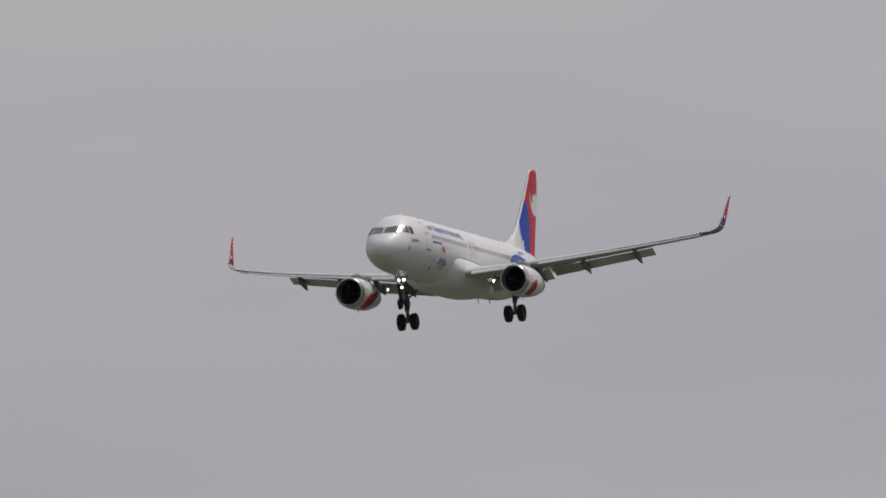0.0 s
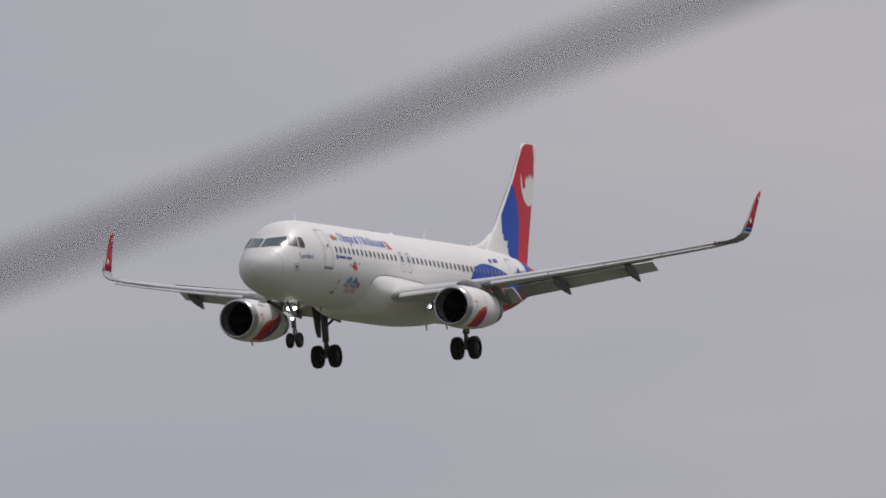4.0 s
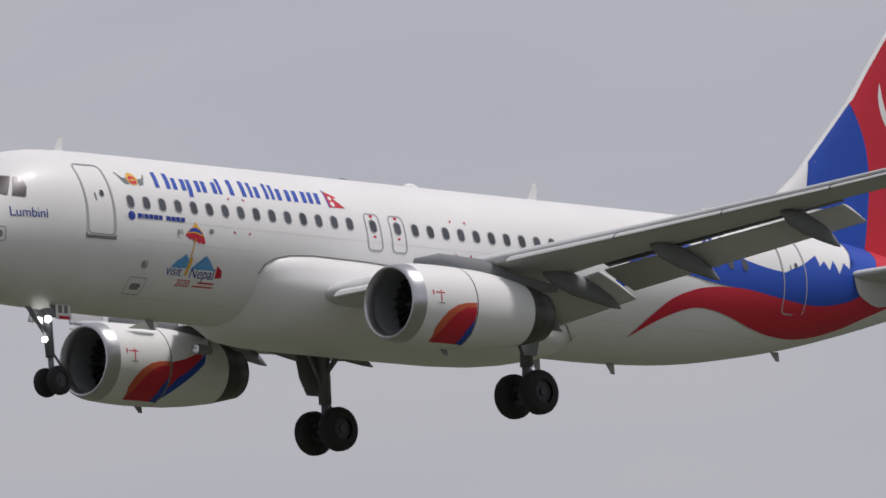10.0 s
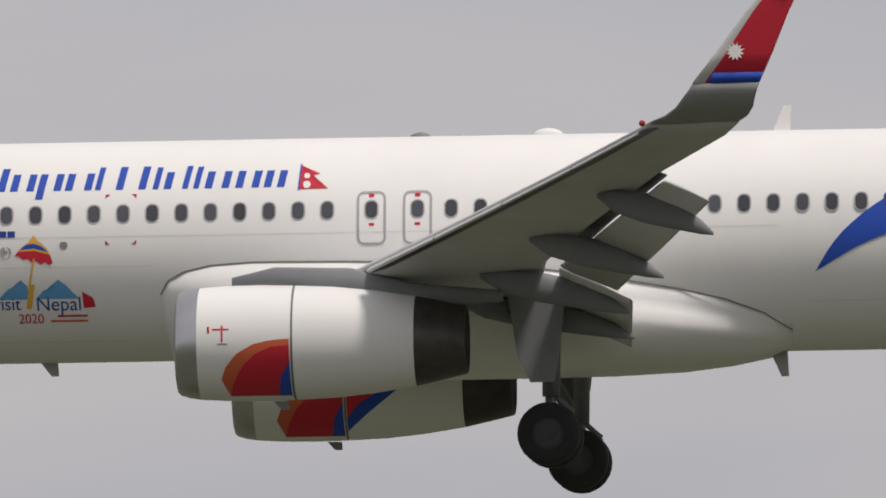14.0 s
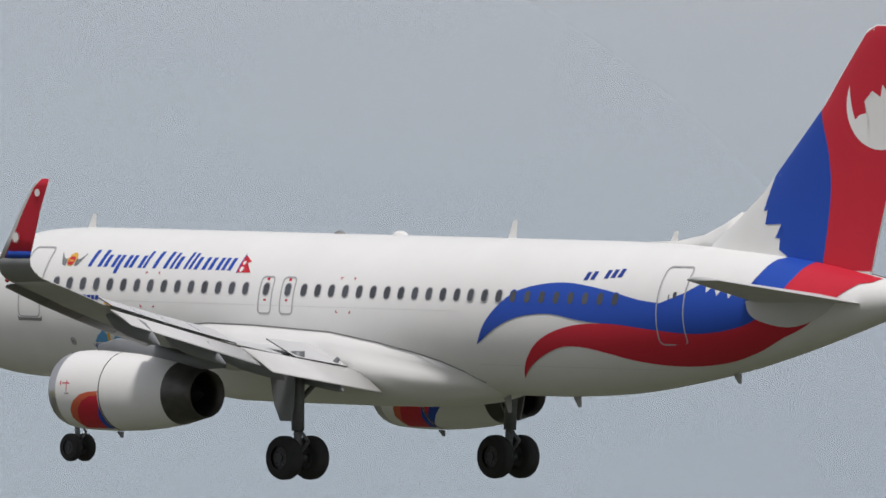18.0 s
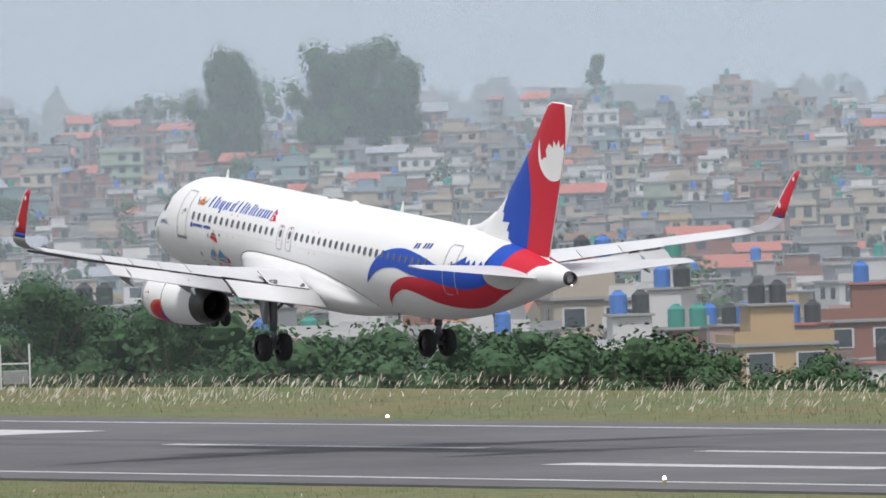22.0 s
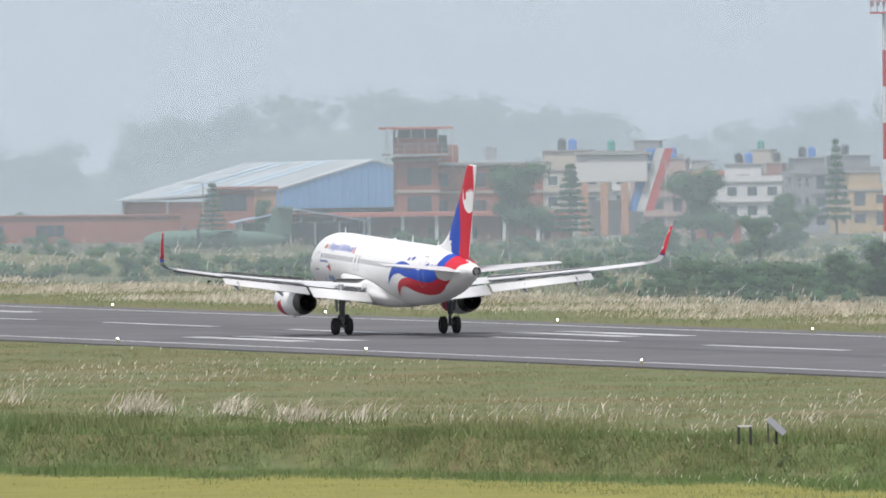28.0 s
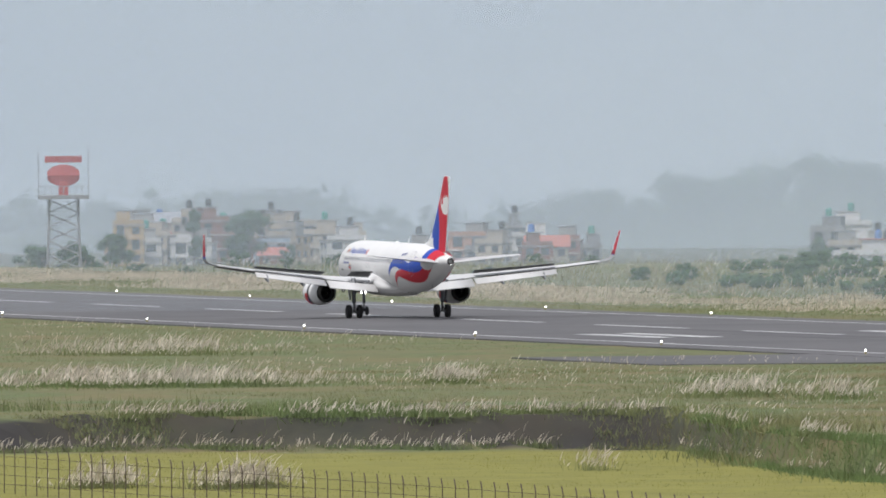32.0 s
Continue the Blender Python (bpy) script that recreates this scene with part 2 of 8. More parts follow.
def ground_material():
    m = material("meadow", (0.098, 0.136, 0.044), 0.95, 0, 0.9, 0.42, bump=0.4, alt=(0.150, 0.132, 0.060), patch=0.45)
    n, l = m.node_tree.nodes, m.node_tree.links
    b = n["Principled BSDF"]
    src = b.inputs["Base Color"].links[0].from_socket
    att = n.new("ShaderNodeVertexColor")
    att.layer_name = "cover"
    sep = n.new("ShaderNodeSeparateColor")
    l.new(att.outputs["Color"], sep.inputs["Color"])
    dry, dn, dr = n.new("ShaderNodeMix"), n.new("ShaderNodeTexNoise"), n.new("ShaderNodeMapRange")
    dry.data_type = "RGBA"
    dry.inputs[7].default_value = (0.190, 0.136, 0.060, 1)
    dn.inputs["Scale"].default_value, dn.inputs["Detail"].default_value, dn.inputs["Roughness"].default_value = 0.06, 8, 0.72
    dr.inputs["From Min"].default_value, dr.inputs["From Max"].default_value, dr.inputs["To Max"].default_value = 0.47, 0.64, 0.7
    dc = n.new("ShaderNodeTexCoord")
    l.new(dc.outputs["Object"], dn.inputs["Vector"]), l.new(dn.outputs["Fac"], dr.inputs["Value"])
    l.new(dr.outputs["Result"], dry.inputs[0]), l.new(src, dry.inputs[6])
    src = dry.outputs[2]
    for ch, col in (("Red", (0.198, 0.190, 0.032)), ("Green", (0.026, 0.023, 0.021)), ("Blue", (0.075, 0.080, 0.050))):
        hs = n.new("ShaderNodeMix")
        hs.data_type = "RGBA"
        tone = n.new("ShaderNodeTexNoise")
        tone.inputs["Scale"].default_value, tone.inputs["Detail"].default_value = 0.35, 5
        tc = n.new("ShaderNodeTexCoord")
        l.new(tc.outputs["Object"], tone.inputs["Vector"])
        two = n.new("ShaderNodeMix")
        two.data_type = "RGBA"
        two.inputs[6].default_value, two.inputs[7].default_value = (*[c * 0.65 for c in col], 1), (*[c * 1.35 for c in col], 1)
        l.new(tone.outputs["Fac"], two.inputs[0])
        l.new(sep.outputs[ch], hs.inputs[0]), l.new(src, hs.inputs[6]), l.new(two.outputs[2], hs.inputs[7])
        src = hs.outputs[2]
    l.new(src, b.inputs["Base Color"])
    return m


def build_ground():
    azs = [-180 + 6 * i for i in range(37)] + [42 + 0.5 * i for i in range(24)] + [54 + 0.2 * i for i in range(105)] + [75 + 0.1 * i for i in range(70)] + [70 + 0.05 * i for i in range(106)] + [75.3 + 0.025 * i for i in range(52)] + [82 + 6 * i for i in range(17)]
    azs = sorted({round(a, 3) for a in azs if a <= 42 or a >= 42})
    ds = [2, 60, 200, 350, 480, 560, 610] + [640 + 3.0 * i for i in range(128)] + [1024 + 9 * i for i in range(118)] + [2080 + 60 * i for i in range(49)] + [4990]
    verts, cover = [], []
    for d in ds:
        for a in azs:
            x, y = polar(a, d)
            z = ground_z(x, y)
            rough = 0.12 * noise.noise((x * 0.08, y * 0.08, 0)) if d > 630 and abs(y - RUN_Y) > 27 else 0
            e = bank(a)
            if abs(d - e) < 5 and 75.9 < a < 90:
                rough += 0.7 * noise.noise((x * 0.25, y * 0.25, 2.0)) + 0.45 * noise.noise((x * 0.8, y * 0.8, 5.0))
            verts.append((x, y, z + rough - 0.10))
            field = min(1.0, max(0.0, (e - 7 - d) / 5 + 0.4 * noise.noise((x * 0.12, y * 0.12, 9.0)))) if 60 < a < 95 and d > 600 else 0.0
            dirt = min(1, max(0, (a - 75.9) / 0.6)) * min(1, 0.95 + 0.4 * noise.noise((x * 0.05, y * 0.05, 3))) if abs(d - e) < 5 and a < 90 else 0.0
            town = 1.0 if (y > RUN_Y + 85 and d > 1150 and z < -1.2) or x > -540 or d < 600 else 0.0
            cover.append((field, dirt, town, 1))
    n = len(azs)
    faces = []
    for i in range(len(ds) - 1):
        for j in range(n):
            k = (j + 1) % n
            faces.append((i * n + j, i * n + k, (i + 1) * n + k, (i + 1) * n + j))
    me = bpy.data.meshes.new("ground")
    me.from_pydata(verts, [], faces)
    col = me.color_attributes.new("cover", "FLOAT_COLOR", "POINT")
    col.data.foreach_set("color", np.array(cover, dtype=np.float32).ravel())
    me.materials.append(ground_material())
    for p in me.polygons:
        p.use_smooth = True
    bm = bmesh.new()
    bm.from_mesh(me)
    bmesh.ops.recalc_face_normals(bm, faces=bm.faces[:])
    if bm.faces[len(bm.faces) // 2].normal.z < 0:
        bmesh.ops.reverse_faces(bm, faces=bm.faces[:])
    bm.to_mesh(me)
    bm.free()
    tagged(new("ground", me), "green airfield meadow falling to a wide valley", "ground", kind="structure")


build_ground()

# ---- runway and its markings
ASPHALT = material("dark_runway_asphalt", (0.120, 0.117, 0.117), 0.8, 0, 0.5, 0.16, alt=(0.080, 0.079, 0.081), patch=0.45)
PAINT = material("white_runway_paint", (0.56, 0.56, 0.55), 0.7, 0, 1.2, 0.18, alt=(0.30, 0.30, 0.30), patch=0.3)
RUBBER = material("rubber_stain", (0.072, 0.070, 0.072), 0.8, 0, 0.4, 0.25, alt=(0.098, 0.096, 0.097), patch=0.5)


def slab(name, x0, x1, y0, y1, z0, z1, mat, label, cat="marking", cuts=1):
    bm = bmesh.new()
    for i in range(cuts):
        a, b = x0 + (x1 - x0) * i / cuts, x0 + (x1 - x0) * (i + 1) / cuts
        box(bm, (a + b) / 2, (y0 + y1) / 2, (z0 + z1) / 2, abs(b - a), abs(y1 - y0), z1 - z0)
    return tagged(part(name, bm, mat), label, cat, kind="structure")


slab("runway", -430, -3300, RUN_Y - 26.5, RUN_Y + 26.5, -0.6, 0.0, ASPHALT, "grey asphalt runway with dark rubber streaks", "runway")
for s in (-1, 1):
    slab("edge_line", -435, -3295, RUN_Y + s * 21.6 - 0.3, RUN_Y + s * 21.6 + 0.3, 0.002, 0.008, PAINT, "white runway edge line")
for k in range(60):
    slab("centre_line", -612 - 50 * k + 4, -642 - 50 * k + 4, RUN_Y + 1.6, RUN_Y + 2.5, 0.002, 0.008, PAINT, "white dashed runway centre line")
for x0, x1, off, w in ((-718, -774, 10, 6.5), (-1130, -1158, 9.5, 1.8), (-1130, -1158, 13.2, 1.8), (-972, -1004, 9.0, 1.8), (-972, -1000, 13.0, 1.8), (-1302, -1330, 9.5, 1.8), (-1302, -1328, 13.2, 1.8), (-600, -628, 9.5, 1.8)):
    for s in (-1, 1):
        slab("touchdown_mark", x0, x1, RUN_Y + s * off - w / 2, RUN_Y + s * off + w / 2, 0.002, 0.008, PAINT, "broad white touchdown marking")
for k in range(26):
    x = -640 - 26 * k + rng.uniform(-9, 9)
    y = RUN_Y + rng.choice((-4.6, 4.0, -3.6, 5.2, 0.5))
    slab("rubber_streak", x, x - rng.uniform(40, 120), y - rng.uniform(0.5, 1.6), y + rng.uniform(0.5, 1.6), -0.02, 0.0015 + 0.00002 * k, RUBBER, "dark tyre rubber streak on the runway")
slab("taxiway", -1160, -1204, RUN_Y - 48, RUN_Y - 26.5, -0.6, -0.02, ASPHALT, "grey asphalt taxiway joining the runway", "taxiway")

# ---- runway edge lights
LENS = glowing("edge_light_lens", (1.0, 0.95, 0.85), 6)
FITTING = material("light_fitting", (0.30, 0.26, 0.12), 0.5, 0.3, 4, 0.1)


def edge_light():
    ob = tagged(empty("edge_light"), "small lit runway edge light on a stub", "runway light", "runway edge lights")
    bm = bmesh.new()
    tube(bm, (0, 0, -0.12), (0, 0, 0.22), 0.10, 0.07, 8)
    part("stub", bm, FITTING, ob)
    bm = bmesh.new()
    bmesh.ops.create_uvsphere(bm, u_segments=8, v_segments=6, radius=0.075, matrix=Matrix.Translation((0, 0, 0.27)))
    part("lens", bm, LENS, ob, "glowing lens")
    return ob


first = edge_light()
first.location = (-469.6, RUN_Y + 24, 0)
for k in range(24):
    for s, x0 in ((1, -529.0), (-1, -469.5)):
        copy_thing(first, pose(x0 - 60.7 * k, RUN_Y + s * 24.0, 0))

# ---- grasses
BLADE = material("green_grass_blades", (0.108, 0.158, 0.050), 0.8, 0, 0.15, 0.35, alt=(0.19, 0.185, 0.08), patch=0.5, random_vary=0.16, island=True)
FIELDGRASS = material("yellow_green_field_blades", (0.220, 0.210, 0.040), 0.85, 0, 0.2, 0.15, alt=(0.16, 0.18, 0.05), patch=0.4, random_vary=0.15, island=True)
SWARD = material("fresh_green_grass_blades", (0.104, 0.168, 0.052), 0.85, 0, 0.12, 0.3, alt=(0.13, 0.175, 0.055), patch=0.5, random_vary=0.18, island=True)
STRAW = material("dry_grass_blades", (0.27, 0.21, 0.11), 0.85, 0, 0.2, 0.3, alt=(0.17, 0.16, 0.07), patch=0.4, random_vary=0.18, island=True)
PLUME = material("silvery_grass_plumes", (0.70, 0.65, 0.56), 0.9, 0, 0.5, 0.12, alt=(0.56, 0.49, 0.39), patch=0.4, random_vary=0.25, island=True)


def tufts(name, spots, height, width, mat, label, lean=0.35, per=1):
    """Many thin blades as one mesh: spots are (x, y, scale)."""
    sp = np.repeat(np.array([(x, y, s, ground_z(x, y) - 0.12) for x, y, s in spots]), per, axis=0)
    n = len(sp)
    x, y, s, z = sp.T
    ang = rng.uniform(0, 6.283, n)
    h, w = height * s * rng.uniform(0.5, 1.25, n), width * rng.uniform(0.6, 1.3, n)
    bx, by = x + rng.normal(0, 0.3, n) * s, y + rng.normal(0, 0.3, n) * s
    tx, ty = bx + h * rng.normal(-0.12, lean, n), by + h * rng.normal(0, lean, n)
    dx, dy = w * np.cos(ang), w * np.sin(ang)
    v = np.stack([np.stack([bx - dx, by - dy, z], 1), np.stack([bx + dx, by + dy, z], 1), np.stack([tx, ty, z + h], 1)], 1).reshape(-1, 3)
    me = bpy.data.meshes.new(name)
    me.from_pydata(v.tolist(), [], np.arange(3 * n).reshape(-1, 3).tolist())
    me.materials.append(mat)
    return tagged(new(name, me), label, "grass", kind="stuff")


def plumes(name, spots, height, label):
    """Thin stems with soft feathery heads that bow in the wind."""
    v, f = [], []
    for x, y, s in spots:
        z = ground_z(x, y) - 0.12
        h = height * s * rng.uniform(0.6, 1.15)
        lx, ly = rng.normal(0.12, 0.18), rng.normal(0.24, 0.20)
        w = rng.uniform(0.018, 0.040)
        for a in (0.4, 1.9):
            c, q = math.cos(a), math.sin(a)
            i = len(v)
            for k, ww in ((0.5, 0.010), (0.66, w), (0.84, w * 0.8)):
                bx, by = x + lx * h * k * k, y + ly * h * k * k
                v += [(bx - ww * c, by - ww * q, z + h * (k - 0.1 * k * k)), (bx + ww * c, by + ww * q, z + h * (k - 0.1 * k * k))]
            v.append((x + lx * h * 1.25, y + ly * h * 1.25, z + h * 0.92))
            f += [(i, i + 1, i + 3, i + 2), (i + 2, i + 3, i + 5, i + 4), (i + 4, i + 5, i + 6)]
    me = bpy.data.meshes.new(name)
    me.from_pydata(v, [], f)
    me.materials.append(PLUME)
    return tagged(new(name, me), label, "grass", kind="stuff")


def scatter(n, x0, x1, y0, y1, clump=0.0, f=0.05, seed=0.0, thin=False):
    """Spots in a rectangle, thinned into clumps by noise."""
    out = []
    while len(out) < n:
        x, y = rng.uniform(x0, x1), rng.uniform(y0, y1)
        q = noise.noise((x * f, y * f * 1.6, seed))
        if q < clump and rng.uniform() > 0.06:
            continue
        if -1252 < x < -1180 and RUN_Y - 64 < y < RUN_Y - 25:
            continue
        if thin and rng.uniform() > np.interp(x, (-1250, -950, -800), (1.0, 0.6, 0.22)):
            continue
        out.append((x, y, 0.8 + 0.5 * q + rng.uniform(0, 0.4)))
    return out


far0, far1, near0, near1 = RUN_Y + 28, RUN_Y + 62, RUN_Y - 80, RUN_Y - 28
tufts("verge_grass", scatter(34000, -1900, -520, far0, far1 + 10, -0.5), 0.34, 0.016, BLADE, "long green grass along the runway verge", per=2)
tufts("verge_grass", scatter(34000, -1700, -560, near0 - 20, near1, -0.6), 0.17, 0.014, BLADE, "green meadow grass beside the runway", per=2)
tufts("meadow_grass", scatter(24000, -1150, -600, near0 - 20, near1, -0.25, 0.06, 3.0), 0.18, 0.013, BLADE, "thick uneven meadow grass beside the runway", per=5)
tufts("dry_grass", scatter(14000, -1150, -600, near0, near1, 0.05, 0.05, 6.0), 0.15, 0.013, STRAW, "brownish dry grass patches in the meadow", per=4)
tufts("dry_grass", scatter(30000, -1700, -560, near0, near1, 0.02, 0.035, 5.0), 0.16, 0.014, STRAW, "patches of dry straw-coloured grass")
tufts("field_grass", scatter(26000, -1000, -640, 168, 255, -0.6), 0.13, 0.014, FIELDGRASS, "short yellow-green grass of the near field", per=2)
plumes("plume_grass", scatter(46000, -1950, -560, far0 + 5, far1 + 4, -0.05, 0.03, 2.0, True), 0.75, "pale feathery plume grass along the far verge")
plumes("plume_grass", scatter(2400, -1500, -590, near0 - 10, near1 - 4, 0.18, 0.02, 9.0), 0.5, "scattered pale plume grass in the meadow")
bankside = []
while len(bankside) < 6000:
    a = rng.uniform(69.5, 79)
    x, y = polar(a, bank(a) + 5 + abs(rng.normal(0, 14)))
    if noise.noise((x * 0.05, y * 0.09, 4.0)) > 0.16:
        bankside.append((x, y, rng.uniform(0.7, 1.15)))
# clumps by bearings, distance, depth and number of stems
stems = []
for a0, a1, d0, deep, n in ((77.28, 79.0, 1118, 9, 2600), (77.6, 78.6, 1268, 8, 900), (77.0, 77.2, 1122, 4, 360), (75.95, 76.42, 1062, 9, 520), (75.72, 76.0, 1046, 8, 200), (75.28, 75.5, 940, 3, 160), (74.88, 75.06, 902, 3, 380), (74.6, 74.72, 898, 3, 150),
                            (74.38, 74.52, 880, 3, 200), (74.15, 74.35, 878, 4, 80), (73.2, 74.1, 870, 6, 110), (77.62, 77.95, 893, 2.5, 520), (78.08, 78.4, 897, 2.5, 420), (76.61, 76.67, 930, 1, 70), (75.6, 75.66, 905, 1, 40), (72.5, 73.2, 850, 8, 60), (69.02, 69.55, 708, 4, 420), (68.6, 69.4, 748, 6, 160)):
    for _ in range(n):
        e = min(max(rng.normal(0, 0.42), -1.15), 1.15)
        a = (a0 + a1) / 2 + e * (a1 - a0) / 2
        u = noise.noise((a * 14, d0 * 0.1, 0))
        x, y = polar(a, d0 + rng.normal(0, deep * 0.5) + 5 * u)
        if u > -0.3 or rng.uniform() < 0.3:
            stems.append((x, y, rng.uniform(0.45, 1.25) * (1 + 0.5 * u) * (1.1 - 0.45 * e * e)))
plumes("plume_grass", [(x + rng.normal(0, 0.6), y + rng.normal(0, 0.6), q) for x, y, q in stems], 1.25, "thick clumps of silvery plume grass on the bank")

tufts("clump_grass", [(x + rng.normal(0, 0.5), y + rng.normal(0, 0.5), s) for x, y, s in stems for _ in range(2)], 0.75, 0.022, BLADE, "green leaves under the plume grass")
tufts("bank_grass", [(x + rng.normal(0, 2.0), y + rng.normal(0, 2.0), s) for x, y, s in bankside for _ in range(4)], 0.8, 0.03, BLADE, "rank green grass on the bank", per=1)

# ---- haze imitated by added see-through sheets across the valley, denser near the ground
def haze(dist, a0, a1, alpha, top, fade, wall=None):
    m = bpy.data.materials.new("haze")
    m.use_nodes = True
    n, l = m.node_tree.nodes, m.node_tree.links
    n.remove(n["Principled BSDF"])
    # a pale blue diffuse tint puts the haze into the sheet's colour
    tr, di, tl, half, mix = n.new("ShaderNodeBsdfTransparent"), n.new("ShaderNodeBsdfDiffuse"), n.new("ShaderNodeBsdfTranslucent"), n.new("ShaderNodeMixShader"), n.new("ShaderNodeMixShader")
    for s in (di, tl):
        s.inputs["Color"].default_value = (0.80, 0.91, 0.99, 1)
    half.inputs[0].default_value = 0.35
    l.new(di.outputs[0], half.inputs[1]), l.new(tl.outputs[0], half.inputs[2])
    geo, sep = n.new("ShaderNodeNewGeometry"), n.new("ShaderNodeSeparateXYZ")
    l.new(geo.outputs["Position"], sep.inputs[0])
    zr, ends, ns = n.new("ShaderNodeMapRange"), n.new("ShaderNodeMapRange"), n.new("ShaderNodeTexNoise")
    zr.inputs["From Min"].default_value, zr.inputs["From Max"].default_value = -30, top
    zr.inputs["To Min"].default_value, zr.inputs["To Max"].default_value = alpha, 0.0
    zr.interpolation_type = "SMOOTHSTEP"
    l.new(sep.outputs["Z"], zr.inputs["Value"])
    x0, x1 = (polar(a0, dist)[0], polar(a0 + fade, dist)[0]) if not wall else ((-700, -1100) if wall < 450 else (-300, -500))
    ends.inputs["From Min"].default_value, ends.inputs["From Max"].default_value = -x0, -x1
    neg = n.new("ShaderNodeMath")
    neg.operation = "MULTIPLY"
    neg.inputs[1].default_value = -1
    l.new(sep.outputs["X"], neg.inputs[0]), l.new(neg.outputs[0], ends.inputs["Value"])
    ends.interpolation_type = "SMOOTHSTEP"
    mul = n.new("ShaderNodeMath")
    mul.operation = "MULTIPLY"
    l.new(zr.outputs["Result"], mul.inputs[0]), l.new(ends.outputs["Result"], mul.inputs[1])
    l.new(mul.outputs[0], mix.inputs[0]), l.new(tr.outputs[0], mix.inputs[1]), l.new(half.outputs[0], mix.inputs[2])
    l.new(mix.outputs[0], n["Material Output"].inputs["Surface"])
    bm = bmesh.new()
    rings = []
    for i in range(49):
        x, y = polar(a0 + (a1 - a0) * i / 48, dist)
        if wall:
            x, y = -380 - 3600 * i / 48, wall
        rings.append([(x, y, z) for z in (-45, -10, 20, 60, 120, top)])
    loft(bm, rings, closed=False)
    return tagged(part("haze_layer", fix(bm), m, smooth=True), "added see-through sheet that imitates haze across the valley", "haze", kind="structure")


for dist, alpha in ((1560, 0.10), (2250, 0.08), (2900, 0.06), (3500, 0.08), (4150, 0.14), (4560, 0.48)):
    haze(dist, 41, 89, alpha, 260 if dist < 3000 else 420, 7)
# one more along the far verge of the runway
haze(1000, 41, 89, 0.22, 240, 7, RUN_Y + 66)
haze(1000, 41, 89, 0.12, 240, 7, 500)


# ================================================================ trees
LEAF = material("green_foliage", (0.050, 0.098, 0.050), 0.9, 0, 0.15, 0.2, alt=(0.092, 0.145, 0.060), patch=0.4, random_vary=0.12, island=True)
LEAFDARK = material("dark_green_foliage", (0.046, 0.090, 0.048), 0.9, 0, 0.15, 0.2, alt=(0.075, 0.12, 0.05), patch=0.4, random_vary=0.12, island=True)
for leafy in (LEAF, LEAFDARK):
    leafy.node_tree.nodes["Principled BSDF"].inputs["Specular IOR Level"].default_value = 0.08
BARK = material("grey_bark", (0.12, 0.095, 0.075), 0.9, 0, 3, 0.3, bump=0.4)


def leaves(centres, n, leaf, r, heart=0.6):
    """Leaves laid outward over uneven clumps round the centres, each clump with a leafy heart, as vertices and faces."""
    v, f = [], []
    for cx, cy, cz, rr in centres:
        at = np.array((cx, cy, cz))
        d = r.normal(size=(n, 3)) * (1, 1, 0.85)
        d /= np.linalg.norm(d, axis=1)[:, None]
        p = at + d * (rr * r.uniform(0.60, 1.05, (n, 1)))
        nor = d + (0, 0, 0.25) + r.normal(size=(n, 3)) * 0.42
        u = np.cross(nor, r.normal(size=(n, 3)))
        u /= np.linalg.norm(u, axis=1)[:, None] + 1e-9
        w = np.cross(nor, u)
        w /= np.linalg.norm(w, axis=1)[:, None] + 1e-9
        u, w = u * leaf * r.uniform(0.5, 1.2, (n, 1)), w * leaf * r.uniform(0.5, 1.2, (n, 1))
        i = len(v)
        v += np.stack([p - u * 0.5, p + w * 0.5, p + u * 0.6, p - w * 0.5], 1).reshape(-1, 3).tolist()
        f += [(i + 4 * k, i + 4 * k + 1, i + 4 * k + 2, i + 4 * k + 3) for k in range(n)]
        i, h = len(v), rr * heart
        for z, q in ((-0.95, 0.3), (-0.5, 0.87), (0.1, 1.0), (0.65, 0.76), (0.97, 0.24)):
            v += [(cx + h * q * math.cos(1.047 * k), cy + h * q * math.sin(1.047 * k), cz + h * 0.85 * z) for k in range(6)]
        f += [(i + 6 * j + k, i + 6 * j + (k + 1) % 6, i + 6 * j + 6 + (k + 1) % 6, i + 6 * j + 6 + k) for j in range(4) for k in range(6)]
        f += [tuple(range(i + 24, i + 30)), tuple(range(i + 5, i - 1, -1))]
    return v, f


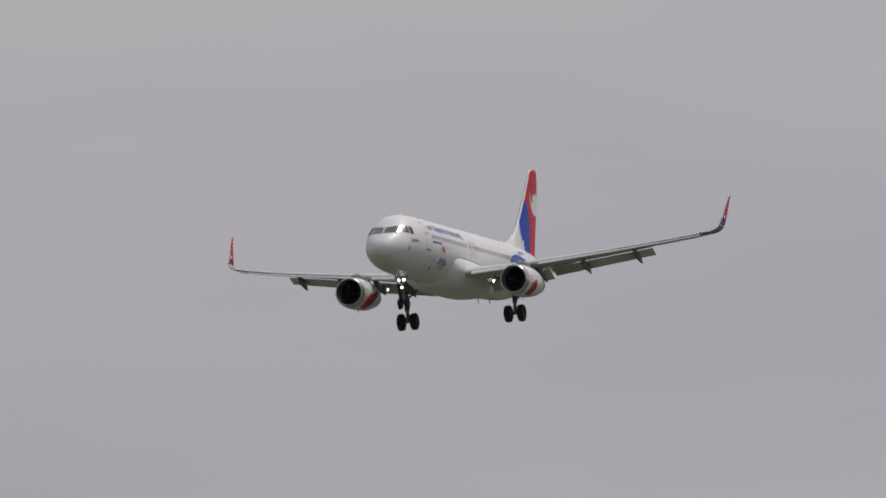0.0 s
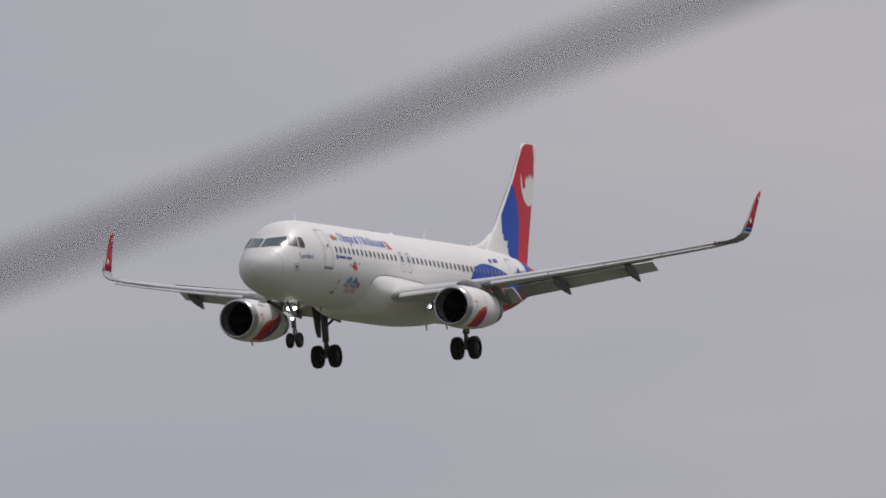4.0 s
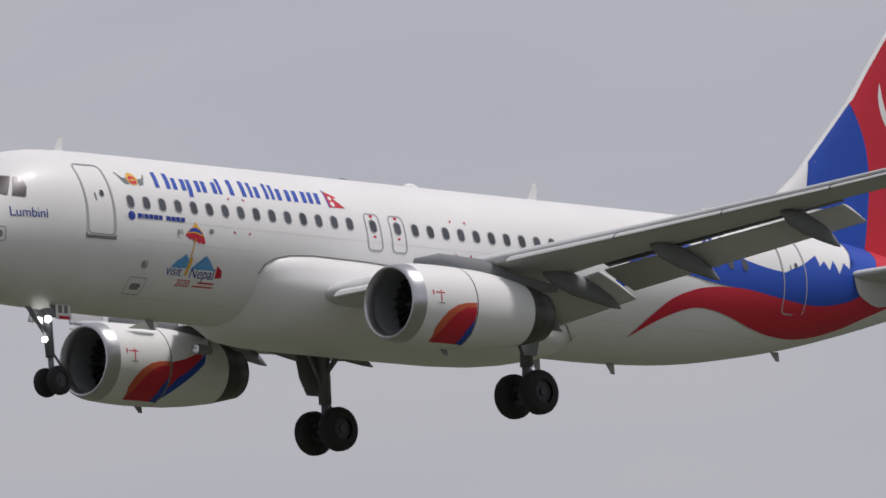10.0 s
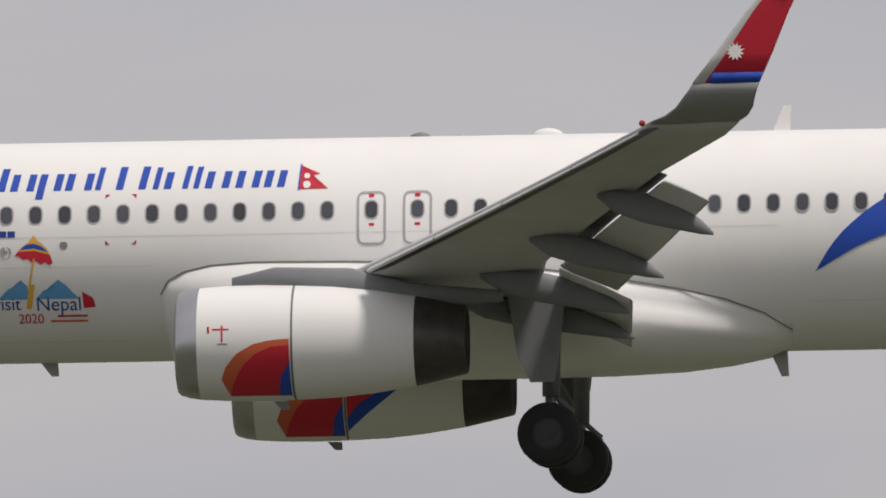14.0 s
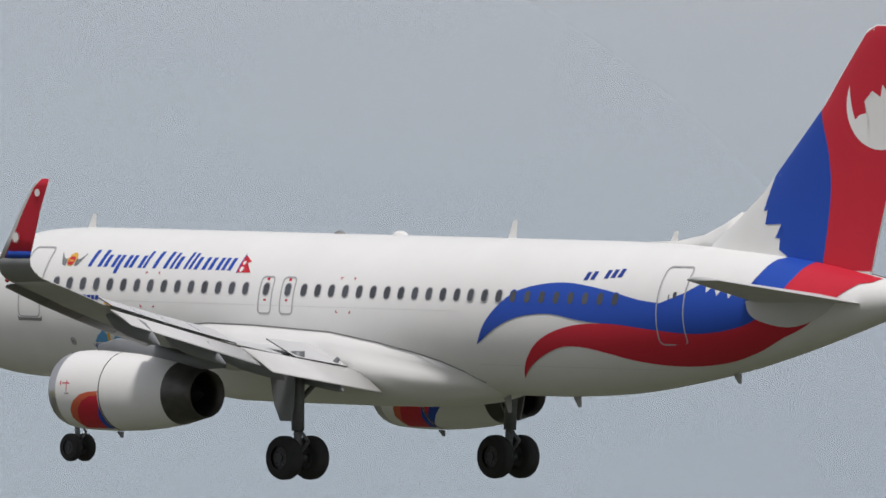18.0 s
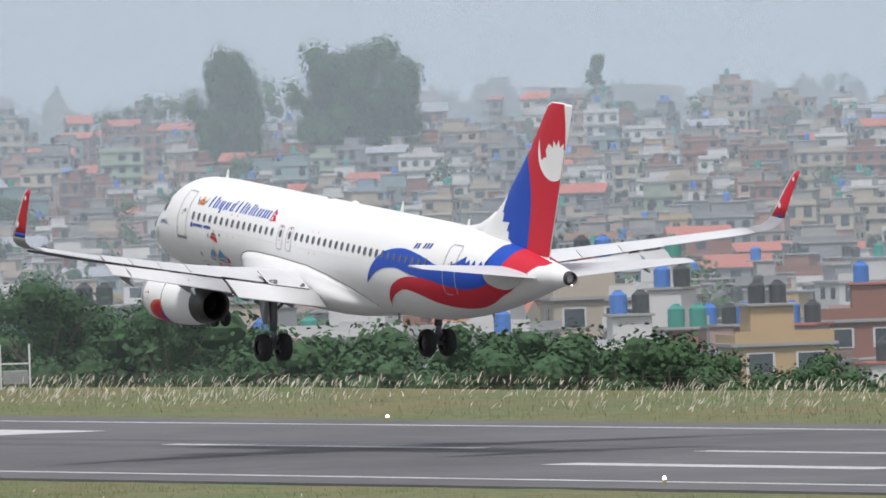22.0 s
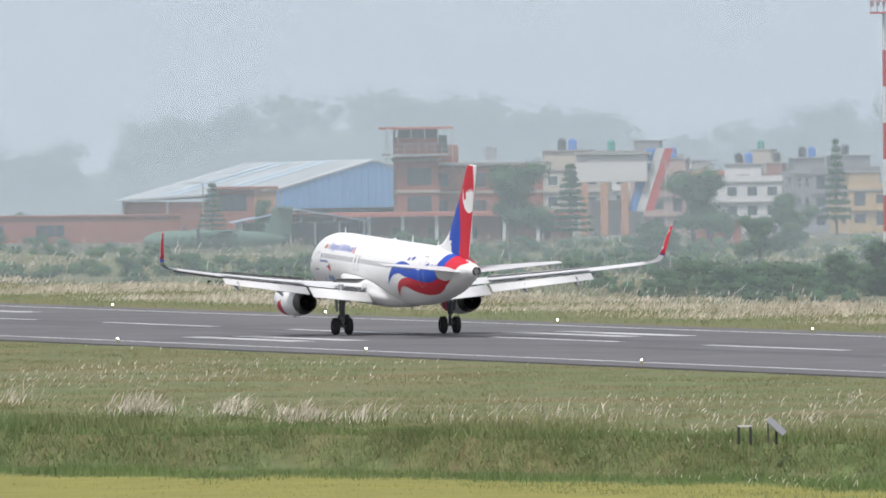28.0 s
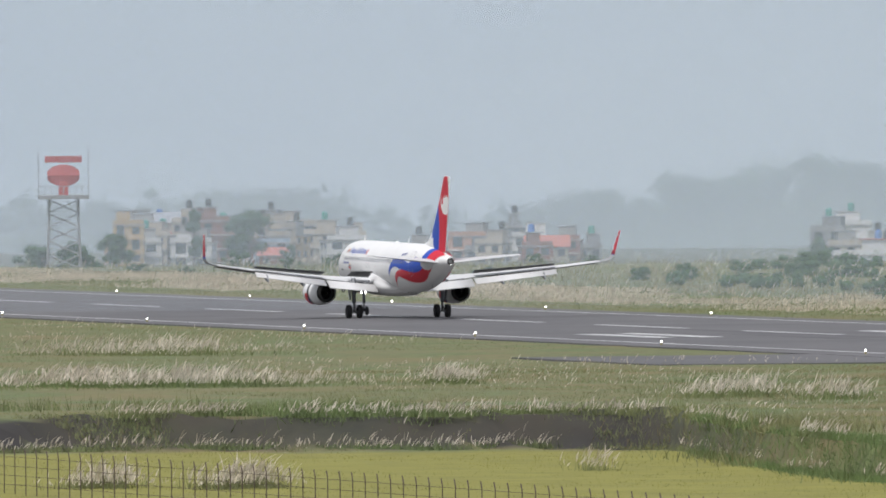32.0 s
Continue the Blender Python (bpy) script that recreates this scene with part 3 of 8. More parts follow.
def tree_meshes(kind, seed):
    """Trunk and crown of a tree about 10 m high."""
    r = np.random.default_rng(seed)
    bm = bmesh.new()
    cs = []
    if kind == "round":
        tube(bm, (0, 0, -0.5), (0.2, 0.1, 4.5), 0.32, 0.2, 8)
        for k in range(6):
            a = k * 1.05 + r.uniform(0, 0.5)
            tube(bm, (0.2, 0.1, 2.6 + 0.3 * k), (2.4 * math.cos(a), 2.4 * math.sin(a), 5.2 + 0.5 * k), 0.14, 0.05, 6)
        for _ in range(22):
            a, q = r.uniform(0, 6.28), r.uniform(0.2, 3.6)
            z = r.uniform(2.6, 9.0)
            q *= math.sqrt(max(0.1, 1 - ((z - 5.2) / 4.6) ** 2))
            cs.append((q * math.cos(a), q * math.sin(a), z, r.uniform(0.9, 1.7)))
    elif kind == "tall":
        tube(bm, (0, 0, -0.5), (0.1, 0.2, 7), 0.28, 0.12, 8)
        for k in range(6):
            a = k * 1.3
            tube(bm, (0.1, 0.1, 3 + 0.7 * k), (1.5 * math.cos(a), 1.5 * math.sin(a), 4.5 + 0.8 * k), 0.10, 0.04, 6)
        for _ in range(18):
            z = r.uniform(2.5, 9.6)
            q, a = r.uniform(0.2, 1.9) * (1.15 - z / 14), r.uniform(0, 6.28)
            cs.append((q * math.cos(a), q * math.sin(a), z, r.uniform(0.6, 1.2)))
    elif kind == "pine":
        tube(bm, (0, 0, -0.5), (0, 0, 9.8), 0.22, 0.04, 8)
        for k in range(11):
            z = 1.8 + 0.75 * k
            for j in range(6):
                a, q = j * 1.05 + k * 0.4, 2.1 * (1 - k / 11.5)
                tube(bm, (0, 0, z), (q * math.cos(a), q * math.sin(a), z - 0.1), 0.05, 0.02, 4)
                for s in (0.35, 0.7, 1.0):
                    cs.append((q * s * math.cos(a), q * s * math.sin(a), z + 0.05, 0.34))
    else:
        for k in range(4):
            a = k * 1.6
            tube(bm, (0, 0, -0.5), (1.4 * math.cos(a), 1.4 * math.sin(a), 3.0), 0.14, 0.04, 6)
        for _ in range(17):
            a, q = r.uniform(0, 6.28), r.uniform(0.3, 4.2)
            z = r.uniform(0.3, 5.4) * (1 - 0.06 * q * q / 4)
            cs.append((q * math.cos(a), q * math.sin(a), max(0.5, z), r.uniform(0.9, 1.6)))
    trunk = bpy.data.meshes.new("trunk")
    bm.to_mesh(trunk)
    bm.free()
    trunk.materials.append(BARK)
    crown = bpy.data.meshes.new("crown")
    n = {"pine": 14, "bush": 170}.get(kind, 380)
    v, f = leaves(cs, n, 0.30 if kind == "bush" else (0.26 if kind == "pine" else 0.25), r)
    crown.from_pydata(v, [], f)
    crown.materials.append(LEAFDARK if kind in ("pine", "tall") else LEAF)
    return trunk, crown


TREES = {k: [tree_meshes(k, 11 * i + j) for j in range(3)] for i, k in enumerate(("round", "tall", "pine", "bush"))}
WORDS = {"round": "broad green leafy tree", "tall": "slender dark green tree", "pine": "dark conical pine tree", "bush": "dense green shrub"}


def tree(kind, az, dist, top, width=1.0, name=None, sink=0.0):
    """A tree by its bearing, distance and the height of its top above the airfield."""
    x, y = polar(az, dist)
    if y < RUN_Y + 76 and dist > 1300:
        dist += 330
        x, y = polar(az, dist)
    z = ground_z(x, y) - 0.1 - sink
    base = 6.4 if kind == "bush" else 10.0
    s = max(top - z, 1.0) / base
    ob = tagged(empty("shrub" if kind == "bush" else "tree"), WORDS[kind] + " beside the airfield", "shrub" if kind == "bush" else "tree")
    ob.matrix_basis = Matrix.LocRotScale((x, y, z), Euler((0, 0, rng.uniform(0, 6.28))), (s * width, s * width, s))
    t, c = TREES[kind][int(rng.integers(3))]
    shared("trunk", t, ob), shared("crown", c, ob)
    return ob


# hedge of shrubs behind the far verge, then taller trees by bearing
for k in range(120):
    az = 58.6 + 12.6 * k / 120 + rng.uniform(-0.05, 0.05)
    d = float(np.interp(az, (58, 62, 66, 69, 72), (830, 950, 1060, 1190, 1330))) + rng.uniform(0, 45)
    top = float(np.interp(az, (58, 60.4, 61.3, 61.8, 62.3, 63.2, 64.6, 65.2, 66.2, 67.2, 68, 70, 72), (-1, -0.6, 1.2, -1.2, -0.6, 0.8, 2.2, 2.0, 2.0, 3.6, 3.4, 2.6, 2.2))) + rng.uniform(-1.2, 0.9)
    tree("bush", az, d, top, rng.uniform(0.8, 1.3), sink=1.0)
for kind, az, d, top, w in (("round", 61.45, 985, 2.2, 1.2), ("round", 61.75, 990, 1.5, 1.2), ("round", 61.2, 980, 1.4, 1.0), ("round", 64.35, 1010, 3.6, 1.0), ("round", 64.75, 1015, 4.6, 1.1), ("round", 65.05, 1030, 2.6, 1.0),
                            ("round", 66.9, 1080, 7.8, 0.9), ("round", 67.15, 1100, 8.3, 1.0), ("round", 67.4, 1110, 9.4, 1.0), ("tall", 67.6, 1120, 9.2, 1.2), ("round", 67.8, 1150, 8.6, 1.0), ("round", 67.0, 1160, 9.0, 1.0),
                            ("tall", 68.25, 1200, 10.2, 1.4), ("tall", 68.4, 1190, 9.6, 1.3), ("round", 68.6, 1230, 8.0, 1.0), ("round", 68.05, 1180, 7.5, 1.0), ("round", 69.15, 1280, 10.2, 1.3), ("round", 69.3, 1260, 8.0, 1.1),
                            ("round", 68.9, 1250, 7.6, 1.1), ("round", 69.55, 1300, 7.5, 1.0), ("round", 69.75, 1290, 6.0, 1.0), ("round", 70.1, 1240, 4.8, 1.2), ("round", 70.25, 1230, 4.5, 1.1), ("round", 70.0, 1330, 6.5, 1.2), ("round", 70.5, 1560, 5.2, 1.3),
                            ("round", 71.05, 1500, 9.6, 1.3), ("round", 70.88, 1510, 8.4, 1.1), ("round", 71.25, 1520, 6.6, 1.0), ("tall", 71.95, 1500, 7.8, 1.5), ("tall", 72.4, 1560, 7.2, 1.2), ("round", 71.75, 1560, 4.2, 1.2), ("round", 72.85, 1800, 5.8, 1.1),
                            ("round", 73.16, 1900, 8.2, 1.2), ("round", 73.75, 2010, 8.6, 1.3), ("pine", 73.56, 2030, 8.2, 1.2), ("pine", 74.72, 2060, 6.2, 1.2), ("pine", 72.7, 2200, 10.4, 0.7), ("round", 74.55, 2080, 4.0, 0.9),
                            ("round", 72.55, 1400, 4.4, 1.3), ("round", 72.7, 1420, 3.2, 1.2), ("round", 65.1, 3350, -6, 1.5), ("round", 64.85, 3300, -7, 1.5), ("round", 66.4, 3400, -4, 1.6), ("round", 66.15, 3380, -5, 1.7), ("round", 65.95, 3420, -6, 1.5), ("round", 64.3, 3300, -8, 1.4),
                            ("round", 64.14, 4050, 20, 0.55), ("round", 64.10, 4055, 20.5, 0.55), ("round", 64.18, 4060, 13, 0.7), ("round", 63.76, 4060, 20, 0.9), ("round", 63.84, 4080, 16, 0.8), ("round", 63.68, 4070, 20.5, 0.85), ("round", 63.60, 4065, 16, 0.75),
                            ("round", 71.42, 1500, 5.0, 1.2), ("round", 71.55, 1520, 4.4, 1.3), ("round", 71.68, 1480, 5.2, 1.2), ("round", 71.84, 1500, 7.2, 1.1), ("round", 72.05, 1490, 4.4, 1.3), ("round", 72.2, 1520, 4.8, 1.2), ("tall", 72.33, 1470, 7.4, 1.6), ("round", 72.5, 1500, 3.8, 1.4), ("round", 72.95, 1700, 4.4, 1.3), ("round", 73.3, 1750, 4.0, 1.4), ("tall", 66.08, 4500, 13.4, 1.2), ("round", 67.05, 4400, 11.5, 1.2), ("tall", 62.95, 4500, 14, 1.0), ("round", 60.5, 4400, 7.5, 1.3), ("round", 59.95, 4000, 5.5, 1.3),
                            ("round", 78.32, 2300, 1.6, 1.2), ("round", 78.18, 2350, 2.0, 1.2), ("round", 78.45, 2300, 0.6, 1.1), ("round", 77.75, 2750, 3.2, 1.2), ("round", 77.62, 2420, -0.2, 1.0), ("tall", 77.93, 2700, 3.0, 1.0), ("round", 75.35, 2400, 0.6, 1.0), ("round", 75.9, 2500, 0.2, 1.0), ("round", 77.65, 4200, -4, 1.0)):
    tree(kind, az, d, top, w * (0.72 if 66.5 < az < 70.4 else 1))
for k in range(80):
    az = 71.0 + 5.2 * k / 80 + rng.uniform(-0.06, 0.06)
    d = rng.uniform(1440, 2060)
    tree("bush", az, d, ground_z(*polar(az, d)) + rng.uniform(0.8, 2.4), rng.uniform(1.2, 2.2), sink=1.1)
for az, d, top in ((69.05, 1140, 1.3), (69.12, 1142, 1.0), (69.3, 1138, 1.7), (69.36, 1141, 1.2), (69.52, 1140, 1.4), (69.62, 1142, 1.9), (69.75, 1145, 1.4), (68.9, 1138, 1.6)):
    tree("bush", az, d, top, 0.9, sink=0.5)
for k in range(40):
    az = 70.9 + 2.4 * k / 40 + rng.uniform(-0.03, 0.03)
    tree("bush", az, rng.uniform(1400, 1470), rng.uniform(1.4, 3.0), rng.uniform(1.0, 1.6), sink=1.0)
for k in range(16):
    az = 76 + 2.6 * k / 16
    d = rng.uniform(1600, 2000)
    tree("bush", az, d, ground_z(*polar(az, d)) + rng.uniform(0.8, 1.6), rng.uniform(1.2, 1.8), sink=0.3)


def scrub():
    """Low scrub over the waste ground between the runway and the buildings."""
    r = np.random.default_rng(77)
    v, f = [], []
    while len(f) < 60000:
        az, d = r.uniform(69.8, 76.4), r.uniform(1320, 2070)
        x, y = polar(az, d)
        if y < RUN_Y + 64 or noise.noise((x * 0.015, y * 0.02, 8.0)) < -0.12 - 0.1 * (73 - az):
            continue
        z = ground_z(x, y)
        h = r.uniform(0.5, 1.6)
        vv, ff = leaves([(x, y, z + 0.35 * h, h * 0.8), (x + r.normal(0, h), y + r.normal(0, h), z + 0.3 * h, h * 0.6)], 16, 0.42, r)
        i = len(v)
        v += vv
        f += [tuple(i + q for q in t) for t in ff]
    me = bpy.data.meshes.new("scrub")
    me.from_pydata(v, [], f)
    me.materials.append(LEAF)
    tagged(new("scrub", me), "low green scrub on waste ground behind the runway", "scrub", kind="stuff")


scrub()


# rank grass down the face of the bank, thick and overhanging, thinner where the earth is bare
face = []
while len(face) < 15000:
    a = rng.uniform(64.0, 79.2)
    x, y = polar(a, bank(a) + rng.normal(0.4, 2.2))
    if a < 75.9 or noise.noise((x * 0.10, y * 0.10, 6.0)) > 0.12:
        face.append((x, y, rng.uniform(0.5, 1.1) + 0.5 * noise.noise((x * 0.07, y * 0.07, 3.0))))
tufts("bank_grass", face, 0.42, 0.022, BLADE, "rank green grass on the earth bank", lean=0.5, per=4)
tufts("bank_grass", face[::4], 0.5, 0.022, STRAW, "dry grass on the earth bank", lean=0.5, per=2)
edge = []
while len(edge) < 5200:
    a = rng.uniform(75.6, 79.4)
    up = rng.uniform() < 0.7
    x, y = polar(a, bank(a) + (rng.normal(3.2, 0.9) if up else rng.normal(-3.4, 0.8)))
    if noise.noise((x * 0.08, y * 0.08, 11.0)) > -0.1:
        edge.append((x, y, rng.uniform(0.6, 1.3)))
sward = []
while len(sward) < 42000:
    a = rng.uniform(66.0, 76.3)
    x, y = polar(a, bank(a) + rng.normal(0.0, 6.0))
    sward.append((x, y, 1.0 + 0.7 * noise.noise((x * 0.12, y * 0.12, 7.0))))
tufts("bank_grass", sward, 0.42, 0.016, SWARD, "thick fresh green grass over the low bank", lean=0.4, per=5)
tufts("bank_grass", edge, 0.45, 0.022, BLADE, "green grass overhanging the earth bank", lean=0.5, per=4)
plumes("plume_grass", edge[::3], 0.9, "pale plume grass along the bare earth bank")
waste = []
while len(waste) < 16000:
    a, d = rng.uniform(69.5, 78.5), rng.uniform(1330, 2080)
    x, y = polar(a, d)
    if y > RUN_Y + 64 and noise.noise((x * 0.012, y * 0.02, 4.0)) > -0.15:
        waste.append((x, y, rng.uniform(0.6, 1.3)))
tufts("waste_grass", waste[:10000], 0.8, 0.04, STRAW, "long dry grass on the waste ground behind the runway", per=2)
tufts("waste_grass", waste[4000:], 0.7, 0.04, BLADE, "long green grass on the waste ground behind the runway", per=2)
plumes("plume_grass", waste[::3], 1.3, "pale plume grass on the waste ground")

# ================================================================ town
WALLS = [material("wall_" + nm, c, 0.85, 0, 0.6, 0.08, alt=tuple(q * 0.75 for q in c), patch=0.35, random_vary=0.12, island=True)
         for nm, c in (("cream", (0.43, 0.37, 0.29)), ("pink", (0.38, 0.26, 0.22)), ("white", (0.58, 0.57, 0.55)), ("brick", (0.24, 0.105, 0.075)), ("teal", (0.22, 0.30, 0.31)), ("grey", (0.24, 0.24, 0.245)), ("ochre", (0.46, 0.32, 0.16)), ("blue", (0.26, 0.34, 0.42)), ("green", (0.31, 0.37, 0.29)), ("orange", (0.42, 0.23, 0.15)))]
PANE = material("window_glass", (0.045, 0.055, 0.065), 0.15, 0, 2, 0.1, coat=0.5, random_vary=0.4, island=True)
CONC = material("weathered_concrete", (0.33, 0.32, 0.30), 0.9, 0, 0.7, 0.12, alt=(0.22, 0.21, 0.20), patch=0.4)
TIN = material("shiny_tin_roof", (0.62, 0.63, 0.65), 0.25, 0.8, 1, 0.1)
TILE = material("red_roof_sheet", (0.42, 0.13, 0.09), 0.6, 0, 0.8, 0.12, alt=(0.30, 0.10, 0.08), patch=0.35)
BLUEROOF = material("blue_roof_sheet", (0.10, 0.22, 0.50), 0.5, 0, 0.8, 0.1)
TANKBLACK = material("black_water_tank", (0.025, 0.025, 0.028), 0.5, 0, 2, 0.1)
TANKGREEN = material("green_water_tank", (0.03, 0.25, 0.19), 0.5, 0, 2, 0.1)
TANKBLUE = material("blue_water_tank", (0.04, 0.16, 0.50), 0.5, 0, 2, 0.1)
TOWN = WALLS + [PANE, CONC, TIN, TILE, BLUEROOF, TANKBLACK, TANKGREEN, TANKBLUE]
I_PANE, I_CONC, I_TIN, I_TILE, I_BLUE, I_TB, I_TG = 10, 11, 12, 13, 14, 15, 16
CORNER = ((-1, -1, -1), (1, -1, -1), (1, 1, -1), (-1, 1, -1), (-1, -1, 1), (1, -1, 1), (1, 1, 1), (-1, 1, 1))
SIDES = ((0, 3, 2, 1), (4, 5, 6, 7), (0, 1, 5, 4), (1, 2, 6, 5), (2, 3, 7, 6), (3, 0, 4, 7))


class Batch:
    """Boxes and drums gathered into one mesh."""

    def __init__(self):
        self.v, self.f, self.m = [], [], []

    def box(self, o, c, s, mi, taper=1.0):
        """o: (x, y, z, cos, sin) of the house; c, s: centre and size in its space."""
        i = len(self.v)
        for a, b, d in CORNER:
            k = taper if d > 0 else 1
            x, y, z = c[0] + a * s[0] / 2 * k, c[1] + b * s[1] / 2 * k, c[2] + d * s[2] / 2
            self.v.append((o[0] + x * o[3] - y * o[4], o[1] + x * o[4] + y * o[3], o[2] + z))
        for q in SIDES:
            self.f.append(tuple(i + k for k in q))
            self.m.append(mi)

    def gable(self, o, c, s, mi, mw):
        """A pitched roof with its ridge along the space's x."""
        i = len(self.v)
        x, y, h = s[0] / 2, s[1] / 2, s[2]
        for a, b, d in ((-x, -y, 0), (x, -y, 0), (x, y, 0), (-x, y, 0), (-x, 0, h), (x, 0, h)):
            a, b = a + c[0], b + c[1]
            self.v.append((o[0] + a * o[3] - b * o[4], o[1] + a * o[4] + b * o[3], o[2] + c[2] + d))
        for q, m in (((0, 1, 5, 4), mi), ((2, 3, 4, 5), mi), ((0, 4, 3), mw), ((1, 2, 5), mw), ((0, 3, 2, 1), mi)):
            self.f.append(tuple(i + k for k in q))
            self.m.append(m)

    def drum(self, o, c, r, h, mi, n=8):
        i = len(self.v)
        for z in (0, h * 0.85, h):
            for k in range(n):
                q = r if z < h else r * 0.55
                x, y = c[0] + q * math.cos(6.283 * k / n), c[1] + q * math.sin(6.283 * k / n)
                self.v.append((o[0] + x * o[3] - y * o[4], o[1] + x * o[4] + y * o[3], o[2] + c[2] + z))
        for a in (0, n):
            for k in range(n):
                self.f.append((i + a + k, i + a + (k + 1) % n, i + a + n + (k + 1) % n, i + a + n + k))
                self.m.append(mi)
        self.f.append(tuple(i + 2 * n + k for k in range(n)))
        self.m.append(mi)

    def mesh(self, name, mats):
        me = bpy.data.meshes.new(name)
        me.from_pydata(self.v, [], self.f)
        used = sorted(set(self.m))
        for u in used:
            me.materials.append(mats[u])
        me.polygons.foreach_set("material_index", [used.index(q) for q in self.m])
        return me


def house_plan(r):
    w, d, n = r.uniform(4.8, 11.0), r.uniform(5, 9), int(r.choice((2, 2, 3, 3, 3, 4)))
    return w, d, n, 2.8


def far_house(b, x, y, z, turn, r, foot=3, size=1.0):
    """A flat-roofed town house joined into the far town."""
    w, d, n, fh = house_plan(r)
    w, d, fh = w * size, d * size, fh * (0.5 + 0.5 * size)
    o = (x, y, z, math.cos(turn), math.sin(turn))
    h = n * fh
    wall = int(r.choice(10, p=(0.16, 0.09, 0.19, 0.18, 0.04, 0.20, 0.06, 0.03, 0.02, 0.03)))
    b.box(o, (0, 0, h / 2 - foot), (w, d, h + 2 * foot), wall)
    b.box(o, (0, 0, h + 0.05), (w + 0.5, d + 0.5, 0.22), I_CONC)
    u = r.uniform()
    if u < 0.14:
        b.gable(o, (0, 0, h + 0.16), (w + 0.9, d + 0.9, r.uniform(1.2, 2.2)), I_TILE if r.uniform() < 0.65 else (I_TIN if r.uniform() < 0.8 else I_BLUE), wall)
    else:
        ex = r.uniform(-0.25, 0.25) * w
        b.box(o, (ex, 0.1 * d, h + 1.3), (w * r.uniform(0.35, 0.6), d * 0.5, 2.5), wall if r.uniform() < 0.7 else I_CONC)
        b.box(o, (ex, 0.1 * d, h + 2.6), (w * 0.62, d * 0.56, 0.16), I_CONC if r.uniform() < 0.7 else I_TIN)
        b.box(o, (0, -d / 2 + 0.1, h + 0.55), (w, 0.14, 0.85), wall)
        if r.uniform() < 0.75:
            b.drum(o, (ex + r.uniform(-1, 1), 0.1 * d, h + 2.7 if r.uniform() < 0.6 else h + 0.16), 0.62, 1.5, int(r.choice((I_TB, I_TB, I_TG, 17))))
        if r.uniform() < 0.35:
            b.box(o, (-ex, -0.2 * d, h + 0.8), (1.9, 1.1, 0.06), I_TIN, 1.0)
    band = int(r.choice((I_CONC, 2, wall)))
    for k in range(n):
        zc = k * fh + 1.55
        if k:
            b.box(o, (0, -d / 2 - 0.25, k * fh), (w + 0.2, 0.6, 0.16), band)
        m = max(2, int(w / 2.6))
        for j in range(m):
            if r.uniform() < 0.88:
                b.box(o, (-w / 2 + (j + 0.5) * w / m, -d / 2, zc), (w / m * 0.5, 0.10, r.choice((1.25, 1.25, 1.9))), I_PANE)
        for j in range(2):
            for sx in (-1, 1):
                b.box(o, (sx * w / 2, -d / 2 + (j + 0.6) * d / 2.4, zc), (0.10, d * 0.18, 1.25), I_PANE)


PART_MESH = {}


def unit_box(mat):
    if mat.name not in PART_MESH:
        me = bpy.data.meshes.new("unit_" + mat.name)
        bm = bmesh.new()
        bmesh.ops.create_cube(bm, size=1)
        bmesh.ops.bevel(bm, geom=bm.edges[:], offset=0.02, segments=1, affect="EDGES")
        bm.to_mesh(me)
        bm.free()
        me.materials.append(mat)
        PART_MESH[mat.name] = me
    return PART_MESH[mat.name]


def block(name, parent, c, s, mat, rz=0.0):
    return shared(name, unit_box(mat), parent, Matrix.LocRotScale(c, Euler((0, 0, radians(rz))), s))


COLOURS = ("cream", "pink", "white", "brick red", "teal", "grey", "ochre", "light blue", "pale green", "orange")


